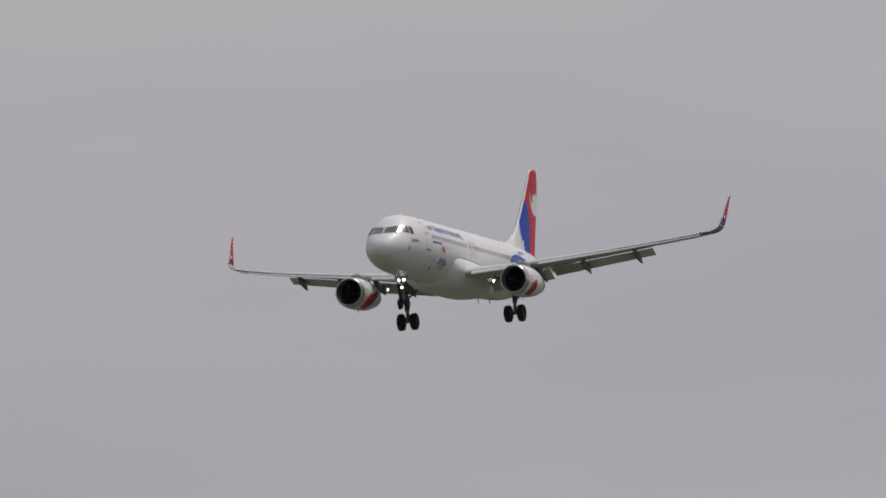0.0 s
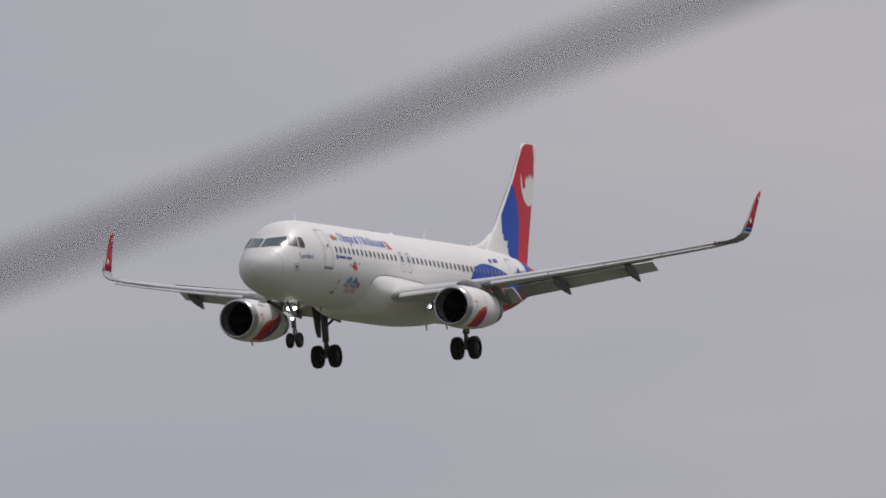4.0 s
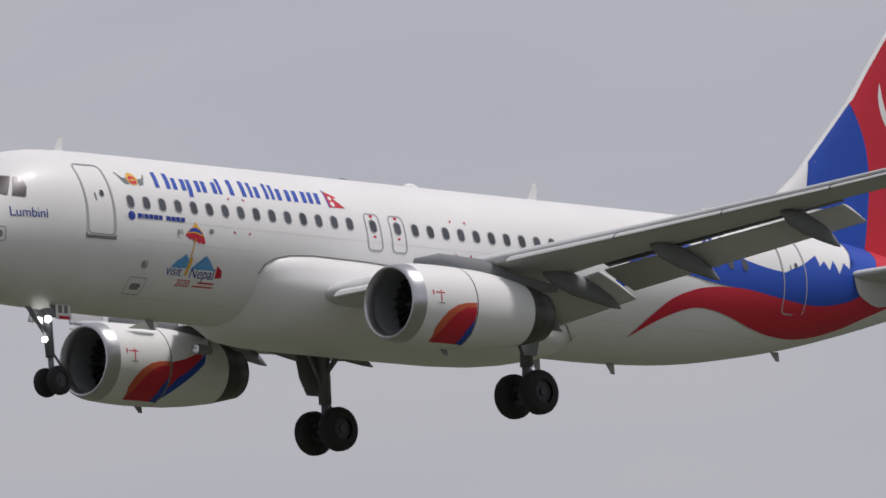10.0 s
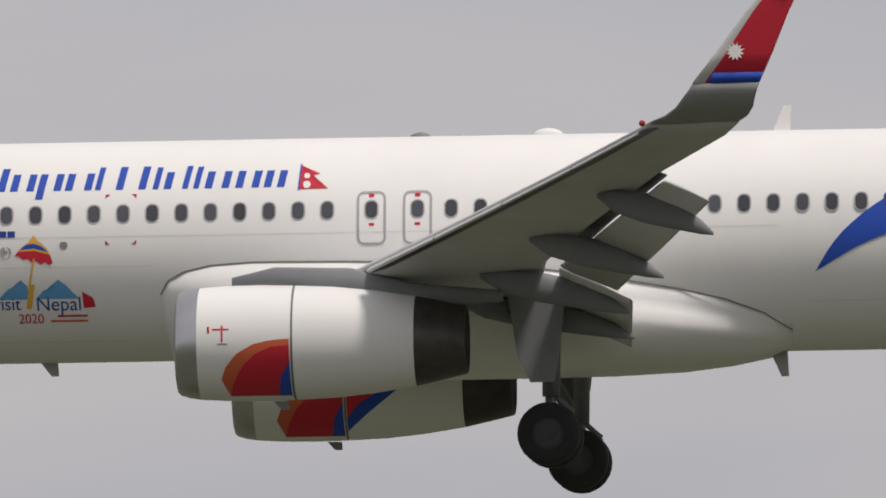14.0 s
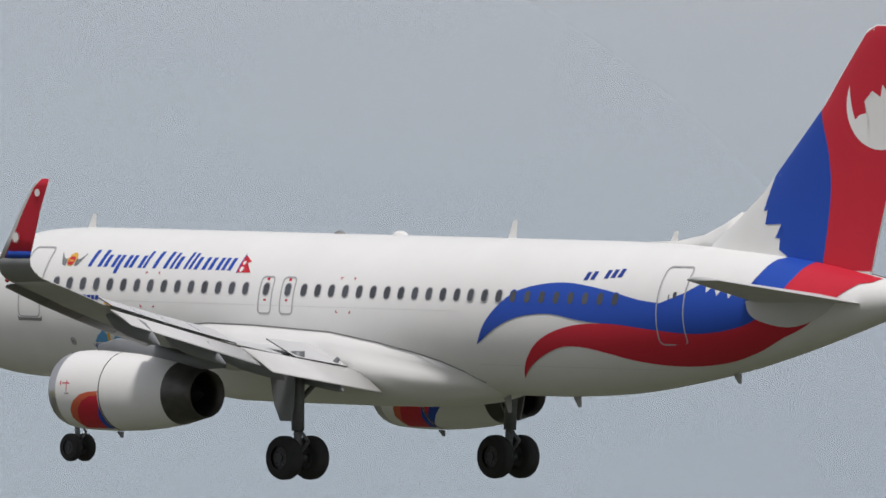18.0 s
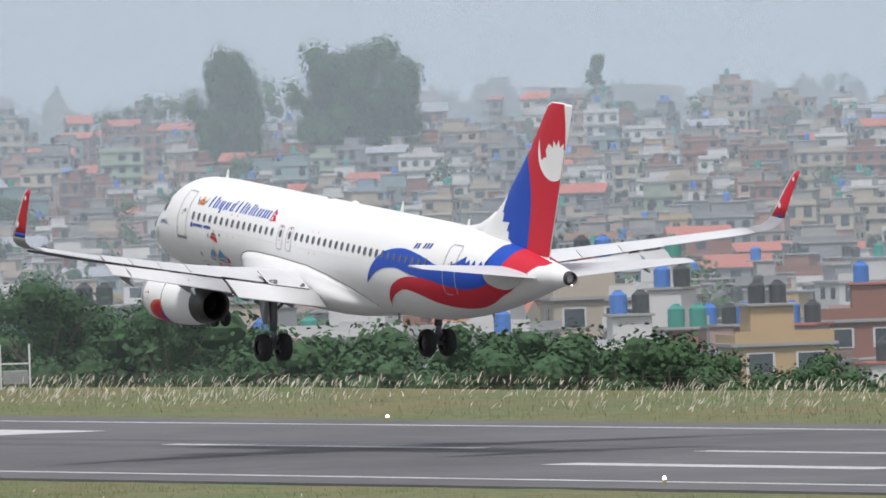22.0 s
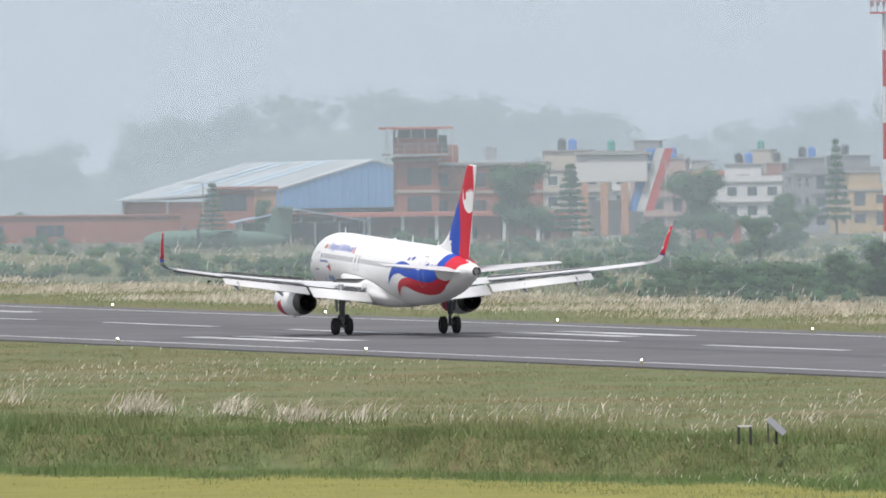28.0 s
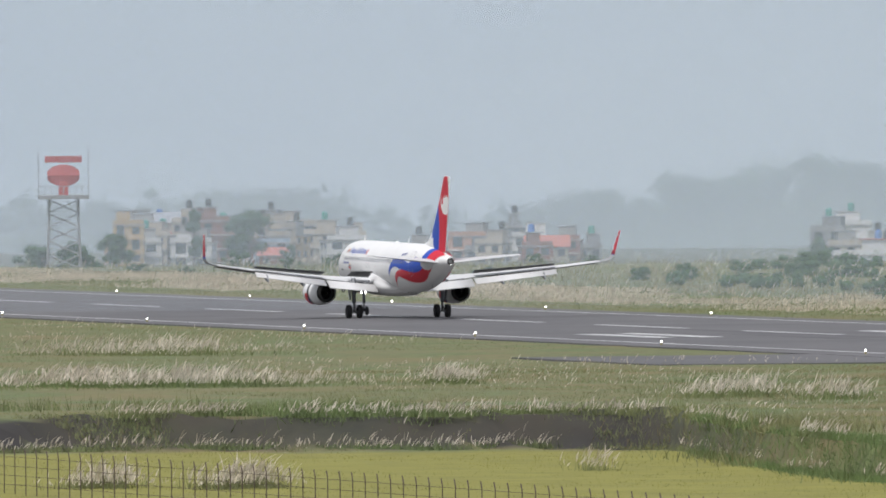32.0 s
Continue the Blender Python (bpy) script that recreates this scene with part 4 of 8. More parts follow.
def near_house(x, y, z, turn, r, wall=None, plan=None, label="", tin=False):
    """A town house with its own parts: walls, slabs, windows, roof room, tanks."""
    w, d, n, fh = plan or house_plan(r)
    wall = int(r.choice(10, p=(0.16, 0.09, 0.19, 0.18, 0.04, 0.20, 0.06, 0.03, 0.02, 0.03))) if wall is None else wall
    h = n * fh
    ob = tagged(empty("house", Matrix.LocRotScale((x, y, z), Euler((0, 0, turn)), None)), label or "%s plastered town house with a flat roof" % COLOURS[wall], "house")
    block("wall", ob, (0, 0, h / 2 - 2), (w, d, h + 4), WALLS[wall])
    block("roof", ob, (0, 0, h + 0.08), (w + 0.6, d + 0.6, 0.24), CONC)
    block("parapet", ob, (0, -d / 2 + 0.1, h + 0.6), (w, 0.15, 0.85), WALLS[wall])
    for sx in (-1, 1):
        block("parapet", ob, (sx * (w / 2 - 0.1), 0, h + 0.5), (0.15, d - 0.3, 0.6), WALLS[wall])
    ex = r.uniform(-0.2, 0.2) * w
    if n > 1:
        block("roof_room", ob, (ex, 0.12 * d, h + 1.45), (w * 0.45, d * 0.5, 2.5), WALLS[wall])
        block("roof_room_slab", ob, (ex, 0.12 * d, h + 2.8), (w * 0.52, d * 0.58, 0.16), TILE if r.uniform() < 0.3 else CONC)
    for k in range(int(r.integers(1, 3))):
        mt = (TANKBLACK, TANKBLACK, TANKGREEN, TANKBLUE)[int(r.integers(4))]
        if "tank" + mt.name not in PART_MESH:
            bm = bmesh.new()
            for z0, z1, r0, r1 in ((0, 1.25, 0.6, 0.6), (1.25, 1.5, 0.6, 0.3), (1.5, 1.6, 0.25, 0.25)):
                tube(bm, (0, 0, z0), (0, 0, z1), r0, r1, 14)
            me = bpy.data.meshes.new("water_tank")
            bm.to_mesh(me)
            bm.free()
            me.materials.append(mt)
            PART_MESH["tank" + mt.name] = me
        shared("water_tank", PART_MESH["tank" + mt.name], ob, Matrix.Translation((ex + 1.5 * k - 0.7, 0.12 * d, h + 2.88 if n > 1 else h + 0.2)))
    if tin or r.uniform() < 0.4:
        ob2 = block("solar_panel", ob, (-ex, -0.22 * d, h + 0.9), (1.9, 1.2, 0.06), TIN)
        ob2.rotation_euler = (0.5, 0, 0)
    for k in range(n):
        if k:
            block("balcony_slab", ob, (0, -d / 2 - 0.3, k * fh), (w + 0.2, 0.7, 0.16), CONC)
        m = max(2, int(w / 2.7))
        for j in range(m):
            cx = -w / 2 + (j + 0.5) * w / m
            block("window_frame", ob, (cx, -d / 2 - 0.02, k * fh + 1.6), (w / m * 0.58, 0.10, 1.5), WALLS[2])
            block("pane", ob, (cx, -d / 2 - 0.05, k * fh + 1.6), (w / m * 0.48, 0.10, 1.3), PANE)
        for s in (-1, 1):
            block("pane", ob, (s * (w / 2 + 0.01), -d * 0.1, k * fh + 1.6), (0.10, d * 0.2, 1.3), PANE)
    return ob


def build_town():
    r = np.random.default_rng(21)
    b = Batch()
    near = 0
    d = 1215.0
    while d < 4760:
        step = 12.0
        a0, a1 = 47.6, float(np.interp(d, (1200, 1700, 2000, 2600, 2900, 3500, 4700), (66.8, 68.5, 70.0, 70.0, 68.6, 68.0, 67.8)))
        az = a0 + r.uniform(0, 0.3)
        while az < a1:
            az += math.degrees(step / d) * r.uniform(0.75, 1.5)
            dd = d + r.uniform(-14, 14)
            x, y = polar(az, dd)
            q = noise.noise((x * 0.004, y * 0.004, 1.5))
            if q < -0.32 or r.uniform() < 0.10 or (dd < 1560 and az < 58.6):
                continue
            turn = radians(az + r.choice((-22, -12, 8, 20)) + r.uniform(-6, 6))
            z = ground_z(x, y)
            if near < 70 and az > 53 and dd < 1420:
                near_house(x, y, z, turn, r)
                near += 1
            else:
                far_house(b, x, y, z, turn, r)
        d += float(np.interp(d, (1200, 2000, 3000, 4700), (27, 40, 50, 60)))
    # houses behind the airport buildings and on the far rise
    for a0, a1, d0, d1, n in ((70.8, 73.4, 2500, 3100, 42), (75.65, 76.0, 3250, 3450, 9), (76.65, 77.2, 3300, 3450, 18), (77.42, 78.15, 3200, 3450, 70), (68.1, 70.3, 2150, 2600, 64)):
        for _ in range(n):
            az = r.uniform(a0, a1)
            dd = r.uniform(d0, d1)
            x, y = polar(az, dd)
            far_house(b, x, y, {2150: -6.0, 2600: -9.5}.get(d0 if a0 < 70 else 0, ground_z(x, y) - (3.2 if a0 > 77.3 else 4.6 if a0 > 75 else 0.5)) + r.uniform(-1, 1), radians(az + r.uniform(-25, 25)), r, 9 if d0 == 2150 else 3, 0.8 if a0 > 75 else 1.0)
    tagged(new("town_houses", b.mesh("town_houses", TOWN)), "crowded flat-roofed plastered town houses on the hillside", "houses", kind="stuff")
    # trees between the houses
    v, f = [], []
    for _ in range(760):
        d = r.uniform(1250, 4600)
        az = r.uniform(47.6, 71.5)
        x, y = polar(az, d)
        z = ground_z(x, y)
        hh = r.uniform(5, 15) * (1.3 if noise.noise((x * 0.004, y * 0.004, 1.5)) < -0.25 else 0.9)
        cs = [(x + r.normal(0, hh * 0.22), y + r.normal(0, hh * 0.22), z + hh * r.uniform(0.35, 0.95), hh * r.uniform(0.14, 0.26)) for _ in range(8)]
        vv, ff = leaves(cs, 60, 0.85, r, 0.4)
        i = len(v)
        v += vv
        f += [tuple(i + k for k in q) for q in ff]
    me = bpy.data.meshes.new("town_trees")
    me.from_pydata(v, [], f)
    me.materials.append(LEAF)
    tagged(new("town_trees", me), "green trees between the town houses", "trees", kind="stuff")


build_town()


def apartment(az0, az1, dist, z0, z1, floors, cols, wall, label):
    """A tall slab of flats with recessed window columns, every fourth painted in a shade tone, and a lift head."""
    xa, ya = polar(az0, dist)
    xb, yb = polar(az1, dist)
    w = math.hypot(xb - xa, yb - ya)
    turn = math.atan2(ya - yb, xa - xb)
    ob = tagged(empty("apartment_block", Matrix.LocRotScale(((xa + xb) / 2, (ya + yb) / 2, z0), Euler((0, 0, turn)), None)), label, "apartment building")
    h = z1 - z0
    fh = 3.05
    block("wall", ob, (0, 8, h / 2), (w, 16, h), wall)
    cw = w / cols
    for c in range(cols):
        x = -w / 2 + (c + 0.5) * cw
        wide = c % 3 == 1
        block("pier", ob, (x - cw / 2, -0.35, h / 2 + 0.4), (0.9, 0.8, h + 0.8), wall)
        # a flat blue-grey panel paints the shade of a deeper column
        if c % 4 == 2:
            block("recess", ob, (x, -0.03, h / 2), (cw * 0.86, 0.16, h - 0.6), RECESS_SHADE)
        for k in range(floors):
            z = h - 1.7 - k * fh
            if c % 4 == 2:
                for sx in (-0.22, 0.22):
                    block("pane", ob, (x + sx * cw, -0.1, z), (cw * 0.3, 0.14, 1.7), FLATPANE)
            elif wide:
                block("balcony", ob, (x, -0.6, z - 1.3), (cw * 0.78, 1.2, 0.9), wall)
                block("pane", ob, (x, -0.02, z + 0.1), (cw * 0.7, 0.12, 1.9), FLATPANE)
            else:
                block("pane", ob, (x, -0.02, z), (cw * 0.34, 0.12, 1.3), FLATPANE)
    for c in range(0, cols, 4):
        block("lift_head", ob, (-w / 2 + (c + 1.5) * cw, 6, h + 1.4), (cw * 1.6, 6, 2.8), wall)
        block("roof_cap", ob, (-w / 2 + (c + 1.5) * cw, 6, h + 2.9), (cw * 1.8, 6.6, 0.25), CONC)
    return ob


RECESS_SHADE = material("blue_grey_recess", (0.27, 0.29, 0.33), 0.85, 0, 0.5, 0.08, alt=(0.20, 0.22, 0.26), patch=0.3)
# lighter than PANE, so that distance haze is put into the glass colour
FLATPANE = material("curtained_window", (0.10, 0.115, 0.14), 0.3, 0, 2, 0.1, random_vary=0.4)
APT = material("cream_render", (0.50, 0.41, 0.35), 0.85, 0, 0.5, 0.06, alt=(0.41, 0.34, 0.29), patch=0.3)
apartment(48.85, 50.35, 2760, -26, 12.5, 9, 20, APT, "tall cream block of flats with dark window columns")
apartment(50.5, 52.37, 2700, -26, 6.0, 8, 22, APT, "long cream block of flats with balconies")
apartment(50.5, 51.3, 2740, -26, 12.0, 5, 10, APT, "cream tower of flats behind the long block")


# ================================================================ airport buildings and fittings
BRICK = material("red_brick", (0.30, 0.105, 0.075), 0.9, 0, 1.0, 0.12, alt=(0.22, 0.085, 0.065), patch=0.35)
WHITESHEET = material("white_roof_sheet", (0.52, 0.55, 0.56), 0.5, 0, 0.8, 0.08, alt=(0.40, 0.42, 0.42), patch=0.3)
BLUESHEET = material("blue_wall_sheet", (0.22, 0.40, 0.66), 0.5, 0, 0.8, 0.08, alt=(0.17, 0.31, 0.52), patch=0.3)
BEIGE = material("beige_render", (0.36, 0.30, 0.24), 0.85, 0, 0.6, 0.06, alt=(0.34, 0.29, 0.24), patch=0.3)
BROWNROOF = material("brown_roof_sheet", (0.28, 0.17, 0.13), 0.7, 0, 0.8, 0.1, alt=(0.20, 0.12, 0.10), patch=0.35)
GREYBLUE = material("weathered_blue_sheet", (0.27, 0.35, 0.44), 0.5, 0.2, 0.6, 0.15, alt=(0.36, 0.30, 0.30), patch=0.35)
MASTRED = material("red_mast_paint", (0.42, 0.055, 0.05), 0.5, 0, 3, 0.1)
MASTWHITE = material("white_mast_paint", (0.62, 0.62, 0.61), 0.5, 0, 3, 0.1)
SIGNYELLOW = material("yellow_sign_face", (0.52, 0.32, 0.03), 0.5, 0, 3, 0.05)
CAMO = material("dull_green_paint", (0.10, 0.17, 0.12), 0.6, 0, 0.4, 0.1, alt=(0.07, 0.11, 0.085), patch=0.5)
ROOFLIGHT = material("pale_blue_roof_sheet", (0.40, 0.52, 0.60), 0.4, 0, 0.8, 0.08, alt=(0.34, 0.44, 0.50), patch=0.3)
RUST = material("rusty_iron", (0.10, 0.075, 0.06), 0.8, 0.2, 5, 0.25)
POST = material("galvanised_steel", (0.34, 0.34, 0.34), 0.5, 0.5, 4, 0.1)


def site(name, az, dist, z, label, cat, turn=0.0, group=""):
    """An empty at a bearing and distance; its -y side faces the camera."""
    x, y = polar(az, dist)
    return tagged(empty(name, Matrix.LocRotScale((x, y, z), Euler((0, 0, radians(az + turn))), None)), label, cat, group)


def windows(ob, x0, x1, y, zs, n, w, h, frames=True):
    for z in zs:
        for j in range(n):
            x = x0 + (j + 0.5) * (x1 - x0) / n
            if frames:
                block("window_frame", ob, (x, y, z), (w + 0.3, 0.12, h + 0.3), WALLS[2])
            m = 3 if w > 2 else 2
            for s in range(m):
                block("pane", ob, (x + (s - (m - 1) / 2) * w / m, y - 0.04, z), (w / m - 0.1, 0.12, h), PANE)


def gable_roof(ob, c, s, mat, name="roof", over=0.08):
    """A pitched sheet roof with real thickness, ridge along x."""
    bm = bmesh.new()
    x, y, h = s[0] / 2, s[1] / 2, s[2]
    for sy in (-1, 1):
        vs = [(-x, sy * y, 0), (x, sy * y, 0), (x, 0, h), (-x, 0, h)]
        a = [bm.verts.new((p[0] + c[0], p[1] + c[1], p[2] + c[2])) for p in vs]
        b = [bm.verts.new((p[0] + c[0], p[1] + c[1], p[2] + c[2] + over * 2)) for p in vs]
        for q in ((a[0], a[1], a[2], a[3]), (b[3], b[2], b[1], b[0]), (a[0], b[0], b[1], a[1]), (a[1], b[1], b[2], a[2]), (a[3], b[3], b[0], a[0])):
            bm.faces.new(q)
        k = 0.0
        while k < s[0]:
            p0, p1 = Vector((-x + k + c[0], sy * y + c[1], c[2] + over * 2)), Vector((-x + k + c[0], c[1], c[2] + h + over * 2))
            tube(bm, p0, p1, 0.06, seg=4)
            k += max(1.2, s[0] / 30)
    return part(name, fix(bm), mat, ob)


def gable_wall(ob, x, w, z0, h, mat):
    bm = bmesh.new()
    for sx in (-0.1, 0.1):
        bm.faces.new([bm.verts.new(p) for p in ((x + sx, -w / 2, z0), (x + sx, w / 2, z0), (x + sx, 0, z0 + h))])
    bmesh.ops.bridge_loops(bm, edges=bm.edges[:])
    return part("gable", fix(bm), mat, ob)


def terminal_block():
    ob = site("office_building", 70.51, 2460, -1.6, "four-storey beige office building with a blue-edged sheet roof", "building", -4)
    w, d, h = 66, 17, 13.2
    block("wall", ob, (0, d / 2, h / 2 - 2), (w, d, h + 4), BEIGE)
    for k in range(1, 4):
        block("floor_band", ob, (0, -0.06, k * 3.3), (w, 0.3, 0.35), CONC)
    for j in range(11):
        block("pier", ob, (-w / 2 + 6.3 * j + 1, -0.05, h / 2), (0.6, 0.4, h), BEIGE)
    windows(ob, -w / 2 + 4, w / 2 - 14, 0, (2.0, 5.2, 8.5, 11.6), 8, 2.8, 1.7)
    for z in (5.2, 8.5):
        for j in range(8):
            block("awning", ob, (-w / 2 + 4 + (j + 0.5) * (w - 18) / 8, -0.5, z + 1.15), (3.4, 0.9, 0.15), WALLS[4])
    block("eave", ob, (-4, -0.6, h + 0.35), (w - 6, 2.4, 0.5), BLUEROOF)
    gable_roof(ob, (0, d / 2, h + 0.3), (w + 1.5, d + 1.5, 3.2), WHITESHEET)
    for s in (-1, 1):
        gable_wall(ob, s * w / 2, d, h, 3.2, BEIGE)
    for x in (-24, -16, -9, 3, 14, 20, 27):
        block("roof_vent", ob, (x, d / 2 - 3, h + 3.2), (1.2, 1.2, 1.5), TANKBLACK if x % 2 else TILE)
    block("stair_tower", ob, (w / 2 - 5, -1.2, h / 2 - 0.5), (7.5, 3, h - 1), BEIGE)
    windows(ob, w / 2 - 8, w / 2 - 2, -2.72, (8.8,), 1, 4.0, 1.2, False)
    ob = site("red_roofed_building", 68.77, 2200, -6, "long white building with a low red sheet roof", "building", 4)
    block("wall", ob, (0, 5, 3.5), (20, 10, 8.2), WALLS[2])
    gable_roof(ob, (0, 5, 7.6), (21.5, 12, 2.6), TILE)
    windows(ob, -9, 9, 0, (5.4,), 6, 1.2, 1.6, False)
    ob = site("long_shed", 69.62, 1960, -4.5, "grey shed with a thin red roof edge", "shed", 4)
    block("wall", ob, (0, 4, 3.6), (12, 8, 7.2), BEIGE)
    block("roof", ob, (0, 4, 7.4), (12.8, 9, 0.35), TILE)
    windows(ob, 0, 5.5, 0, (6.0,), 3, 0.7, 1.4, False)
    ob = site("shed", 70.23, 2330, -2.5, "red brick shed with a pink-red pitched roof", "shed", 0)
    block("wall", ob, (0, 4, 2.6), (21, 8, 5.2), BRICK)
    gable_roof(ob, (0, 4, 5.2), (22.5, 10.5, 3.2), TILE)
    for s in (-1, 1):
        gable_wall(ob, s * 10.4, 8, 5.2, 2.6, BRICK)
    ob = site("long_building", 70.55, 1420, -1.9, "long low brick building with a brown sheet roof", "building", 2)
    block("wall", ob, (0, 5, 1.6), (32, 9, 3.2), BRICK)
    block("blue_band", ob, (0, 0.42, 2.2), (32.1, 0.12, 1.0), GREYBLUE)
    block("wall_base", ob, (0, 0.38, 0.4), (32.2, 0.14, 0.8), WALLS[9])
    gable_roof(ob, (0, 5, 3.1), (33.5, 11.5, 2.6), BROWNROOF)
    for s in (-1, 1):
        gable_wall(ob, s * 15.9, 9, 3.1, 2.1, BEIGE)
    ob = site("sheet_shed", 70.78, 1185, -0.2, "low shed of weathered blue-grey metal sheets", "shed", -3)
    block("wall", ob, (0, 3, 0.6), (13, 6, 1.2), GREYBLUE)
    gable_roof(ob, (0, 3, 1.1), (14.5, 7.4, 0.9), GREYBLUE)
    block("roof_edge", ob, (6.9, -0.6, 1.3), (0.5, 0.3, 0.3), WALLS[8])
    ob = site("white_hut", 71.1, 1330, -0.3, "white-walled low hut with an open porch", "hut", 0)
    block("wall", ob, (0, 2, 0.8), (7, 4, 1.6), WALLS[2])
    block("roof", ob, (0, 1.8, 1.75), (8, 5, 0.22), BEIGE)
    for k in range(4):
        block("post", ob, (-3.2 + 2.1 * k, -0.4, 0.8), (0.15, 0.15, 1.6), CONC)
    ob = site("boundary_building", 69.24, 1160, -0.6, "long low white wall of a flat-roofed building", "building", 0)
    block("wall", ob, (0, 2, 1.0), (9.8, 4, 2.0), WALLS[2])
    block("roof", ob, (0, 2, 2.08), (10.2, 4.5, 0.16), CONC)
    for k in range(8):
        block("pilaster", ob, (-4.8 + 1.37 * k, -0.06, 1.0), (0.16, 0.16, 2.0), WALLS[0])
    windows(ob, -4.6, 4.8, -0.02, (1.25,), 7, 0.55, 0.7, False)
    ob = site("grey_building", 69.85, 1170, -0.6, "low grey concrete building", "building", 0)
    block("wall", ob, (0, 2, 0.9), (8, 4, 1.8), CONC)
    block("roof", ob, (0, 2, 1.88), (8.6, 4.6, 0.16), CONC)
    windows(ob, -3.5, 3.5, 0, (1.1,), 3, 0.9, 0.6, False)


def tower_complex():
    ob = site("control_tower", 74.05, 2120, -2.2, "red brick control tower with a balcony and tin roof", "control tower", 6)
    block("shaft", ob, (0, 3.4, 5.4), (5.0, 5.0, 10.8), BRICK)
    for z in (3.4, 6.6, 10.4):
        block("floor_band", ob, (0, 3.4, z), (5.4, 5.4, 0.35), BEIGE)
    for z in (5.0, 8.4):
        block("pane", ob, (0.1, 0.86, z), (2.9, 0.14, 2.0), PANE)
    block("balcony", ob, (0, 3.4, 11.0), (7.4, 8.4, 0.25), CONC)
    for i in range(9):
        block("rail_post", ob, (-3.6 + 0.9 * i, -0.75, 11.7), (0.08, 0.08, 1.2), POST)
    for z in (11.7, 12.3):
        block("rail", ob, (0, -0.75, z), (7.4, 0.07, 0.07), POST)
    block("cab", ob, (0, 3.4, 12.0), (5.0, 5.0, 2.0), BRICK)
    for sx in (-2.4, -0.8, 0.8, 2.4):
        for sy in (1.0, 5.8):
            block("cab_post", ob, (sx, sy, 13.3), (0.16, 0.16, 1.8), MASTWHITE)
    block("cab_glazing", ob, (0, 3.4, 13.3), (4.7, 4.7, 1.6), PANE)
    block("cab_roof", ob, (0, 3.4, 14.2), (8.2, 8.2, 0.3), TILE)
    block("aerial", ob, (-2.5, 3.4, 15.2), (0.1, 0.1, 2), POST)
    for x in (-4.0, 4.0):
        block("mast", ob, (x, -0.6, 11.5), (0.14, 0.14, 4.5), POST)
    ob = site("terminal_building", 73.86, 2130, -2.2, "red brick terminal building with pale bands", "building", 6)
    block("wall", ob, (0, 5, 4.8), (16, 9, 9.6), BRICK)
    block("floor_band", ob, (0, 0.42, 6.4), (16.2, 0.3, 0.3), BEIGE)
    block("roof", ob, (0, 5, 9.8), (16.8, 10, 0.35), CONC)
    windows(ob, -7, 7, 0.45, (4.6, 7.9), 3, 2.2, 1.6, False)
    block("roof_room", ob, (-4, 5, 11), (4, 4, 2.2), BRICK)
    block("water_tank", ob, (-4.2, 3, 12.3), (1.5, 1.5, 2.0), TANKBLACK)
    block("water_tank", ob, (2, 4, 11), (1.4, 1.4, 1.6), TIN)
    ob = site("colonnade", 74.0, 2090, -2.2, "long low brick arcade with white posts and a tiled edge", "building", 4)
    block("wall", ob, (0, 3, 1.9), (33, 5, 3.8), BRICK)
    block("roof", ob, (0, 1, 4.1), (34, 9, 0.5), TILE)
    for k in range(9):
        block("post", ob, (-16 + 4 * k, -2.6, 1.9), (0.4, 0.4, 3.8), WALLS[2])
    windows(ob, -15, 15, 0.45, (1.8,), 7, 1.6, 1.4, False)
    # hangar with a blue gable end
    # the blue gable end faces the field, the pale roof runs back from it
    ob = site("hangar", 74.514, 2165, -2.2, "wide hangar with a pale sheet roof and a blue gable end", "hangar", 0)
    apex, ridge, left, right, back = (12.1, 10, 10.2), (-4.0, 62, 9.6), (0, 0, 6.7), (24.4, 20, 6.7), (-20.0, 42, 5.3)
    back_right = (10, 95, 6)
    for name, ring in (("roof", (left, apex, ridge, back)), ("roof", (apex, right, back_right, ridge)), ("roof_end", (back, ridge, back_right))):
        bm = bmesh.new()
        loft(bm, [[(p[0], p[1], p[2] + 0.12) for p in ring], [(p[0], p[1], p[2] - 0.12) for p in ring]])
        if len(ring) == 4:
            p, q, u, v = (Vector(c) for c in ring)
            for k in range(1, 22):
                tube(bm, p.lerp(v, k / 22) + Vector((0, 0, 0.16)), q.lerp(u, k / 22) + Vector((0, 0, 0.16)), 0.06, seg=4)
        part(name, fix(bm), WHITESHEET, ob)
    for k in range(4):
        p, q, u, v = (Vector(c) for c in (left, apex, ridge, back))
        bm = bmesh.new()
        a, b = (0.30 + 0.09 * k) if k < 2 else (0.62 + 0.1 * k - 0.2), 0.055
        loft(bm, [[tuple(e + Vector((0, 0, h))) for e in (p.lerp(v, a), p.lerp(v, a + b), q.lerp(u, a + b), q.lerp(u, a))] for h in (0.13, 0.19)])
        part("roof_light", fix(bm), ROOFLIGHT, ob, "pale blue translucent roof sheet")
    bm = bmesh.new()
    base = [(0, 0.2, 4.4), (24.4, 20.2, 4.4), (24.4, 20.2, 6.6), (12.1, 10.2, 10.1), (0, 0.2, 6.6)]
    loft(bm, [base, [(p[0] - 0.15, p[1] + 0.2, p[2]) for p in base]])
    for k in range(1, 30):
        x = 24.4 * k / 30
        top = 6.6 + 3.5 * (1 - abs(x - 12.1) / 12.2)
        tube(bm, (x, 0.16 + 20 * k / 30, 4.4), (x, 0.16 + 20 * k / 30, top - 0.1), 0.07, seg=4)
    part("gable", fix(bm), BLUESHEET, ob, "blue corrugated gable wall")
